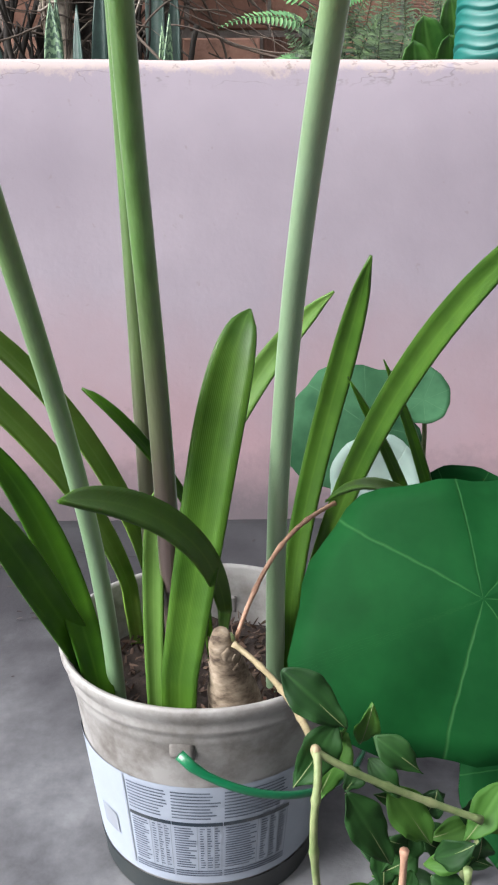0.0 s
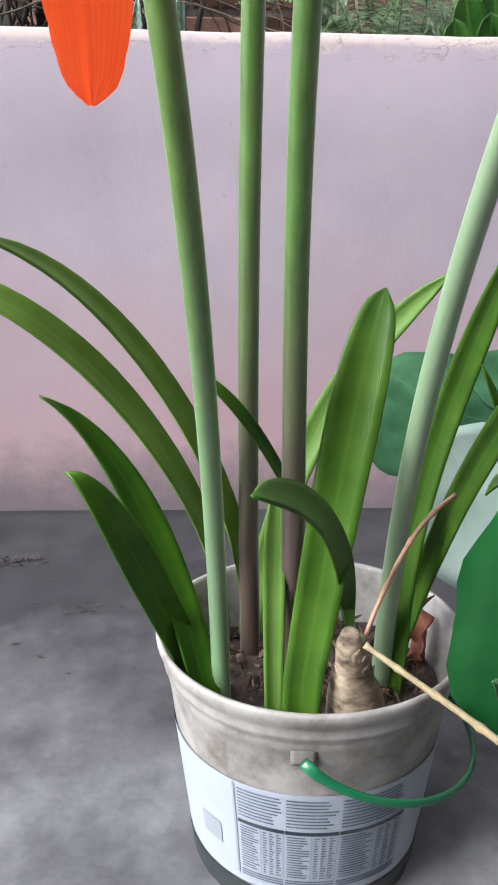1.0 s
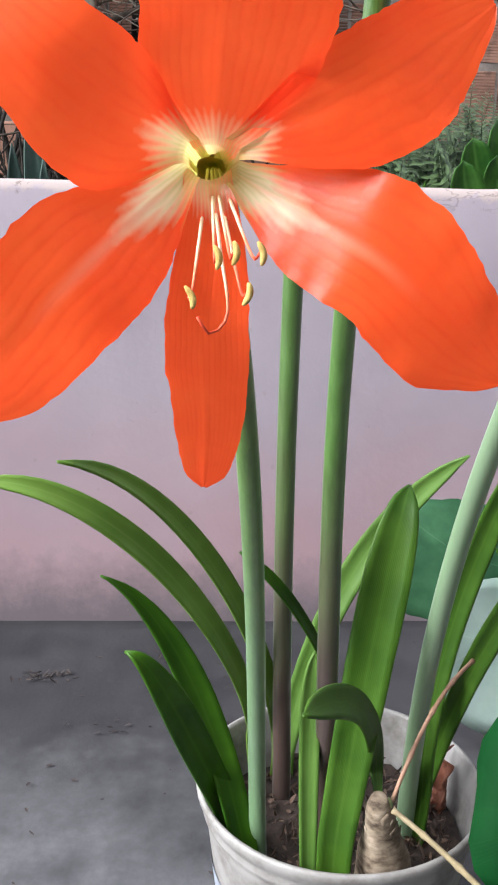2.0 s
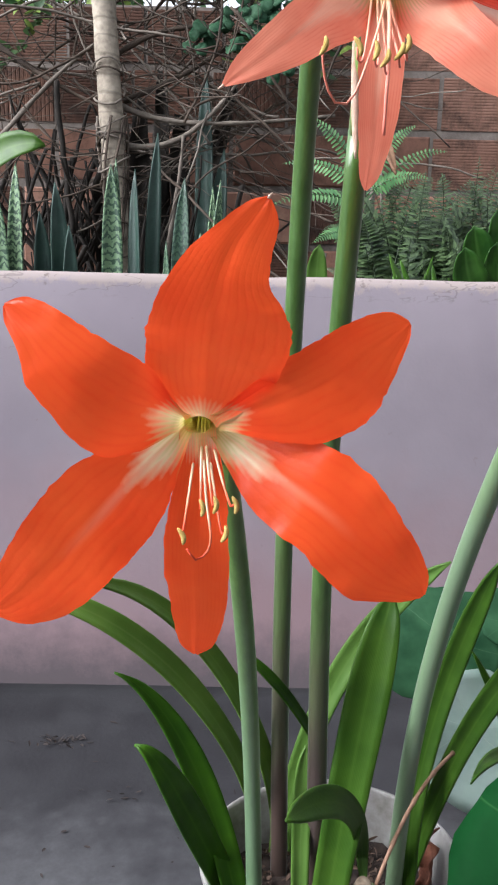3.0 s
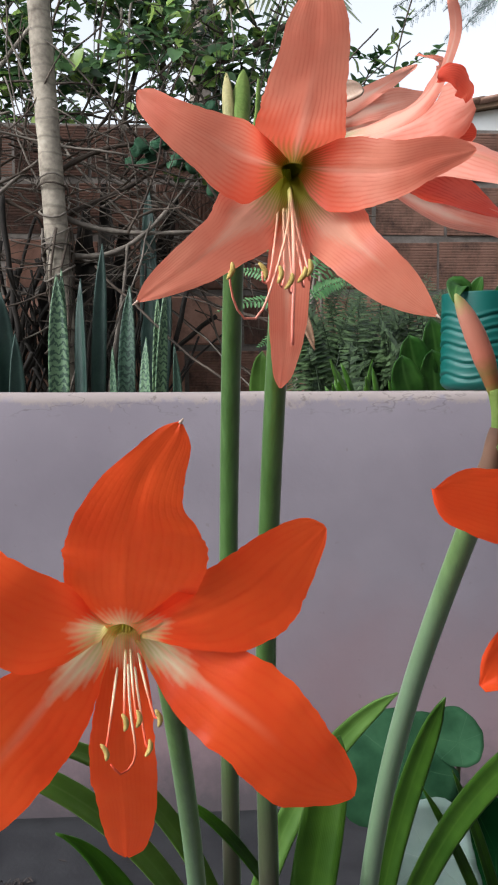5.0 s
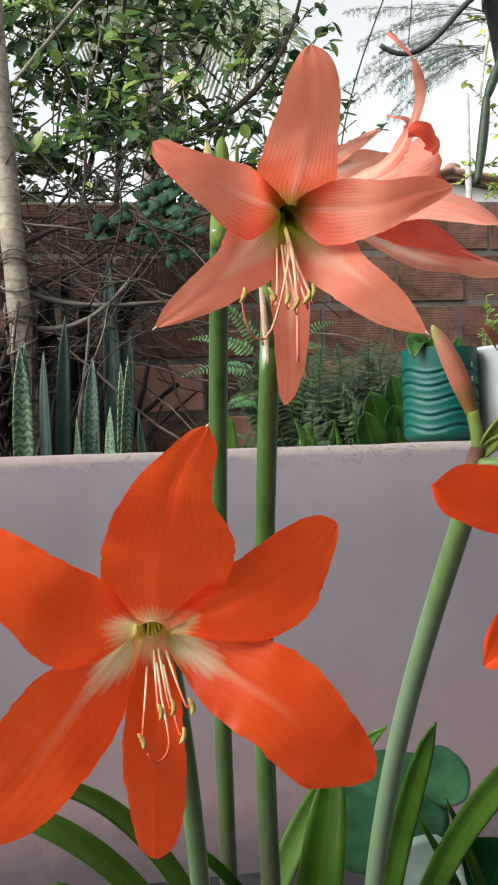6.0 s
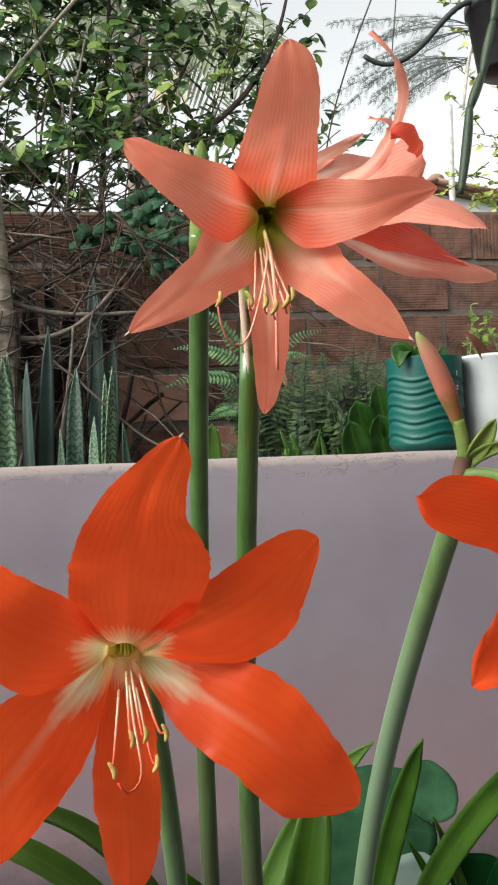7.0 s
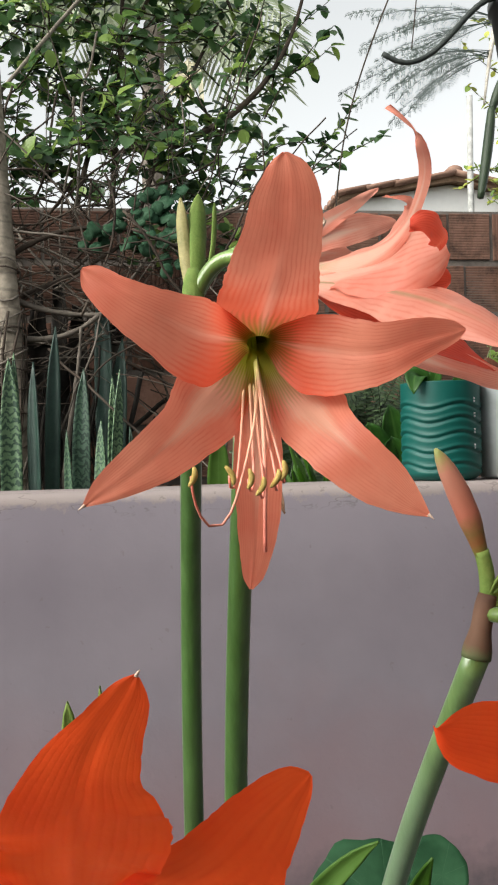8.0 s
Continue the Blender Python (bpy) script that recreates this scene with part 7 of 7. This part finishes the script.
def neighbour_house():
    t = thing("neighbour_house", "white plastered house with a low clay-tiled gable roof", "house", at=(2.84, 7.4, 0.0))
    ax, az, y0, y1 = 2.86, 3.12, 7.1, 11.0
    left, right, pitch = 1.1, 4.2, 0.176
    v = [Vector(p) for p in ((ax - left + 0.1, y0, -0.1), (ax + right - 0.2, y0, -0.1), (ax + right - 0.2, y0, az - 0.012 - pitch * (right - 0.2)), (ax, y0, az - 0.012), (ax - left + 0.1, y0, az - 0.012 - pitch * (left - 0.1)))]
    v += [Vector((p.x, y1, p.z)) for p in v]
    f = [(0, 1, 2, 3, 4), (9, 8, 7, 6, 5), (0, 5, 6, 1), (1, 6, 7, 2), (2, 7, 8, 3), (3, 8, 9, 4), (4, 9, 5, 0)]
    part("wall", (v, f), PLASTER, t, smooth=False)
    for sg in (-1, 1):
        half = right if sg > 0 else left
        e = Vector((ax + sg * half, 0, az - pitch * half))
        r = Vector((ax, 0, az))
        quad = [Vector((r.x, y0 - 0.10, r.z)), Vector((e.x, y0 - 0.10, e.z)), Vector((e.x, y1, e.z)), Vector((r.x, y1, r.z))]
        q = quad + [p + Vector((0, 0, 0.05)) for p in quad]
        fs = [(0, 1, 2, 3), (7, 6, 5, 4), (0, 4, 5, 1), (1, 5, 6, 2), (2, 6, 7, 3), (3, 7, 4, 0)]
        slope = part("roof_slope", (q, fs), WOOD, t, smooth=False)
        fas = [Vector((r.x, y0 - 0.12, r.z - 0.01)), Vector((e.x, y0 - 0.12, e.z - 0.01)), Vector((e.x, y0 - 0.105, e.z - 0.01)), Vector((r.x, y0 - 0.105, r.z - 0.01))]
        part("fascia", (fas + [p + Vector((0, 0, 0.05)) for p in fas], fs), WOOD, t, smooth=False)
        # half-round tiles along the gable edge and over the slope
        d = (e - r)
        n = int(half * 4.3)
        pan = [(Vector((0, y0 - 0.13 + 0.16 * k, 0)), k) for k in range(4)]
        for i in range(n):
            a, b = r + d * (i / n) + Vector((0, 0, 0.062)), r + d * ((i + 1.15) / n) + Vector((0, 0, 0.048))
            for off, k in pan:
                part("roof_tile", tube([a + off, a.lerp(b, 0.5) + off, b + off], lambda s: 0.064 + 0.010 * s, 10, 0.40), TILE, slope)
    ridge = [Vector((ax, y0 - 0.16 + 0.3 * k, az + 0.08)) for k in range(12)]
    part("ridge_tiles", tube(ridge, 0.075, 10, 0.6), TILE, t)


neighbour_house()


def pole():
    ob = part("white_pole", tube([(2.86, 6.6, -0.05), (2.862, 6.6, 1.5), (2.865, 6.6, 3.0), (2.875, 6.6, 3.75)], 0.028, 12), POLE)
    tagged(ob, "thin pole with peeling white paint beside the house", "pole")


pole()


def right_tree():
    """Yellowish tree at the side, with the limb from which the black pot hangs."""
    rng = random.Random(41)
    boughs = []
    for _ in range(190):
        boughs.append(((rng.uniform(2.19, 2.95), rng.uniform(3.8, 4.5), rng.uniform(1.9, 3.4)), (rng.uniform(-1, 0.4), rng.uniform(-0.3, 0.3), rng.uniform(-0.6, 0.8)), rng.uniform(0.2, 0.45)))
    limbs = [[(2.6, 4.2, 0.0), (2.6, 4.2, 1.5), (2.3, 4.2, 2.4), (2.1, 4.1, 3.0)], [(2.6, 4.2, 0.0), (2.65, 4.2, 1.8), (2.7, 4.2, 2.8), (2.5, 4.1, 3.6)], [(2.6, 4.2, 0.0), (2.5, 3.9, 1.8), (1.8, 2.6, 2.65), (0.9, 1.55, 2.6)]]
    shrub("yellowish_tree", "small tree with yellow-green leaves beyond the brick wall", (2.6, 4.2, 0.0), limbs, boughs, YELLOW, 52, (0.03, 0.058), 0.3, category="tree")


right_tree()


def hanging_pot():
    c = Vector((1.00, 1.62, 1.665))
    t = thing("hanging_pot", "black plastic pot hanging on wires with trailing cactus", "pot", at=c)
    part("pot", lathe([(0.0, 0.0), (0.075, 0.0), (0.082, 0.006), (0.105, 0.17), (0.112, 0.172), (0.113, 0.195), (0.107, 0.196), (0.10, 0.17), (0.0, 0.17)], c, 40), BLACK_POT, t)
    for k in range(3):
        a = 2.09 * k + 0.4
        q = c + Vector((0.11 * math.cos(a), 0.11 * math.sin(a), 0.19))
        part("wire", tube([q, q.lerp(Vector((1.0, 1.62, 2.62)), 0.5), (1.0, 1.62, 2.62)], 0.0015, 5), BARK, t)
    p = thing("trailing_cactus", "trailing jointed cactus hanging out of the black pot", "cactus", at=c + Vector((-0.05, -0.05, 0.17)))
    joints = [[(0.972, 1.53, 1.89), (0.93, 1.50, 1.88), (0.905, 1.50, 1.74)], [(0.905, 1.50, 1.745), (0.885, 1.50, 1.67), (0.868, 1.50, 1.60)], [(0.868, 1.50, 1.605), (0.848, 1.5, 1.56), (0.829, 1.50, 1.510)], [(0.829, 1.50, 1.515), (0.820, 1.5, 1.42), (0.793, 1.50, 1.283)]]
    for j in joints:
        part("joint", tube(bezier(j, 16), lambda s: 0.005 + 0.009 * math.sin(math.pi * min(1, 0.1 + s * 0.85)) ** 0.5, 5), CACTUS, p)
    part("grey_arm", tube(bezier([(0.96, 1.60, 1.80), (0.90, 1.60, 1.92), (0.81, 1.60, 1.86), (0.76, 1.60, 1.68), (0.66, 1.60, 1.63), (0.575, 1.60, 1.695)], 40), lambda s: (0.0088 - 0.002 * s) * (1 + 0.09 * math.sin(s * 130)), 8), CACTUS_GREY, p, "dark spiny arm curving upward at its end")
    return t


hanging_pot()


def feathery_tree():
    """Fine twice-feathered fronds that hang against the sky."""
    rng = random.Random(61)
    t = thing("feathery_tree", "feathery-leaved tree with thin drooping fronds against the sky", "tree", at=(2.75, 3.6, 0.0))
    part("trunk", tube(bezier([(2.75, 3.6, -0.03), (2.8, 3.6, 2.2), (1.8, 3.5, 2.9)], 16), lambda s: 0.05 - 0.02 * s, 10), BARK, t)
    limb = bezier([(1.8, 3.5, 2.9), (1.66, 3.3, 2.75), (1.56, 3.15, 2.5), (1.50, 3.1, 2.2)], 16)
    part("limb", tube(limb, lambda s: 0.02 - 0.015 * s, 8), BARK, t)
    for k in range(24):
        r = limb[6 + (k * 5) % 10] + Vector((0, 0, rng.uniform(-0.02, 0.02)))
        reach = rng.uniform(0.30, 0.75)
        tip = r + Vector((-reach, rng.uniform(-0.2, 0.2), rng.uniform(-0.32, 0.0) * (0.5 + reach)))
        pts = bezier([r, r.lerp(tip, 0.4) + Vector((0, 0, rng.uniform(0.05, 0.13))), r.lerp(tip, 0.8) + Vector((0, 0, 0.05)), tip], 20)
        tan = tangents(pts)
        g = []
        for i in range(4, 20):
            for sg in (-1, 1):
                if rng.random() < 0.16:
                    continue
                side = tan[i].cross(Vector((rng.uniform(-0.3, 0.3), -1, 0.3))).normalized()
                way = (side * sg * rng.uniform(0.4, 0.9) + tan[i] * rng.uniform(0.6, 1.0) + Vector((0, 0, -0.25))).normalized()
                ln = rng.uniform(0.03, 0.085) * (1.15 - i / 26)
                for q in range(7):
                    at = pts[i] + way * ln * (q + 1) / 7 + Vector((0, 0, -0.012 * (q / 7) ** 2))
                    for sg2 in (-1, 1):
                        g.append(leaf_points(at, way * 0.7 + way.cross(Vector((0, -1, 0))) * sg2, Vector((0, -1, 0.4)), rng.uniform(0.006, 0.012), rng.uniform(0.0022, 0.0034), 0.1))
        rib = tube(pts, lambda s: 0.0022 - 0.0014 * s, 4)
        v, f = leaf_mass(g)
        n = len(v)
        part("frond", (v + list(rib[0]), f + [tuple(i + n for i in q) for q in rib[1]]), FEATHER, t)


feathery_tree()


def loose_vine():
    rng = random.Random(3)
    t = thing("bare_vine", "bare thin vine hanging against the sky", "vine", at=(0.66, 2.6, 1.5))
    part("stem", tube(bezier([(0.67, 2.6, 1.5), (0.70, 2.6, 1.9), (0.74, 2.55, 2.1), (1.0, 2.5, 2.55), (1.05, 2.5, 2.8)], 30), 0.0032, 6), TWIG, t)
    part("stem", tube(bezier([(1.0, 2.5, 2.5), (0.98, 2.5, 2.3), (0.96, 2.5, 2.15)], 12), 0.0025, 5), TWIG, t)


loose_vine()


def background_trees():
    """A far belt of trees that closes the view beyond the wall."""
    rng = random.Random(99)
    lv = []
    random.seed(99)
    for _ in range(9000):
        a = rng.uniform(0, 2 * math.pi)
        r = rng.uniform(26, 34)
        h = 3.2 + 1.4 * math.sin(a * 7) + 0.9 * math.sin(a * 17 + 1)
        q = Vector((r * math.cos(a), r * math.sin(a), rng.uniform(0, max(1.0, h))))
        lv.append(leaf_points(q, unit(), unit(), rng.uniform(0.5, 0.9), rng.uniform(0.3, 0.6)))
    ob = part("backdrop_trees", leaf_mass(lv), BUSH)
    tagged(ob, "far belt of dark green trees", "trees", kind="stuff")


background_trees()


def lay_bricks():
    """Hollow clay bricks with ribbed faces, each laid a little out of line."""
    rng = random.Random(2)
    L, H, D = BRICK_L - 0.012, COURSE - 0.022, 0.09

    def brick_mesh(upright, length):
        rows = 18
        verts, faces = [], []
        prof = [(0.0, 0.006)]
        for i in range(rows):
            z0, z1 = i / rows, (i + 1) / rows
            prof += [(z0 + 0.008, 0.0), (z1 - 0.018, 0.0), (z1 - 0.010, 0.0016)]
        prof += [(1.0, 0.006)]
        for s, dy in prof:
            if upright:
                verts += [(-length / 2 + length * s, dy, 0.0), (-length / 2 + length * s, dy, H)]
            else:
                verts += [(-length / 2, dy, H * s), (length / 2, dy, H * s)]
        n = len(prof)
        for i in range(n - 1):
            a = 2 * i
            faces.append((a, a + 1, a + 3, a + 2) if not upright else (a, a + 2, a + 3, a + 1))
        k = len(verts)
        verts += [(-length / 2, 0.006, 0), (length / 2, 0.006, 0), (length / 2, 0.006, H), (-length / 2, 0.006, H), (-length / 2, D, 0), (length / 2, D, 0), (length / 2, D, H), (-length / 2, D, H)]
        faces += [(k, k + 4, k + 5, k + 1), (k + 1, k + 5, k + 6, k + 2), (k + 2, k + 6, k + 7, k + 3), (k + 3, k + 7, k + 4, k), (k + 4, k + 7, k + 6, k + 5)]
        return mesh_of("brick", verts, faces, CLAY, None, False)

    def smooth_block(length):
        """A block laid on its plain face, its arrises a little broken."""
        e, w = 0.006, length / 2
        verts = [(-w, e, 0), (w, e, 0), (w, e, H), (-w, e, H), (-w + e, 0, e), (w - e, 0, e), (w - e, 0, H - e), (-w + e, 0, H - e), (-w, D, 0), (w, D, 0), (w, D, H), (-w, D, H)]
        faces = [(4, 5, 6, 7), (0, 1, 5, 4), (1, 2, 6, 5), (2, 3, 7, 6), (3, 0, 4, 7), (0, 8, 9, 1), (1, 9, 10, 2), (2, 10, 11, 3), (3, 11, 8, 0)]
        return mesh_of("brick", verts, faces, CLAY_PLAIN, None, False)

    kinds = [brick_mesh(False, L), brick_mesh(True, L)]
    half = brick_mesh(False, L * 0.62)
    plain, plain_half = smooth_block(L), smooth_block(L * 0.62)
    for c in range(8):
        x = -2.3 + (0.13 if c % 2 else 0.0) + rng.uniform(-0.03, 0.03)
        while x < 3.4:
            short = rng.random() < 0.1
            me = half if short else kinds[1 if rng.random() < (0.6 if -0.25 < x < 0.25 and c in (4, 5) else 0.14) else 0]
            ln = L * 0.62 if short else L
            # up to the ferns the blocks show their plain faces
            if x < 0.42 and c < 6 and rng.random() < 0.85:
                short = rng.random() < 0.4
                me, ln = (plain_half, L * 0.62) if short else (plain, L)
            ob = new("brick", me)
            ob.location = (x + ln / 2, BRICK_Y - 0.004 + rng.uniform(-0.004, 0.004), BRICK_Z0 + c * COURSE + 0.008 + rng.uniform(-0.003, 0.003))
            ob.rotation_euler = (rng.uniform(-0.008, 0.008), rng.uniform(-0.006, 0.006), rng.uniform(-0.012, 0.012))
            ob.parent = WALL_BACK
            x += ln + rng.uniform(0.008, 0.016)


lay_bricks()
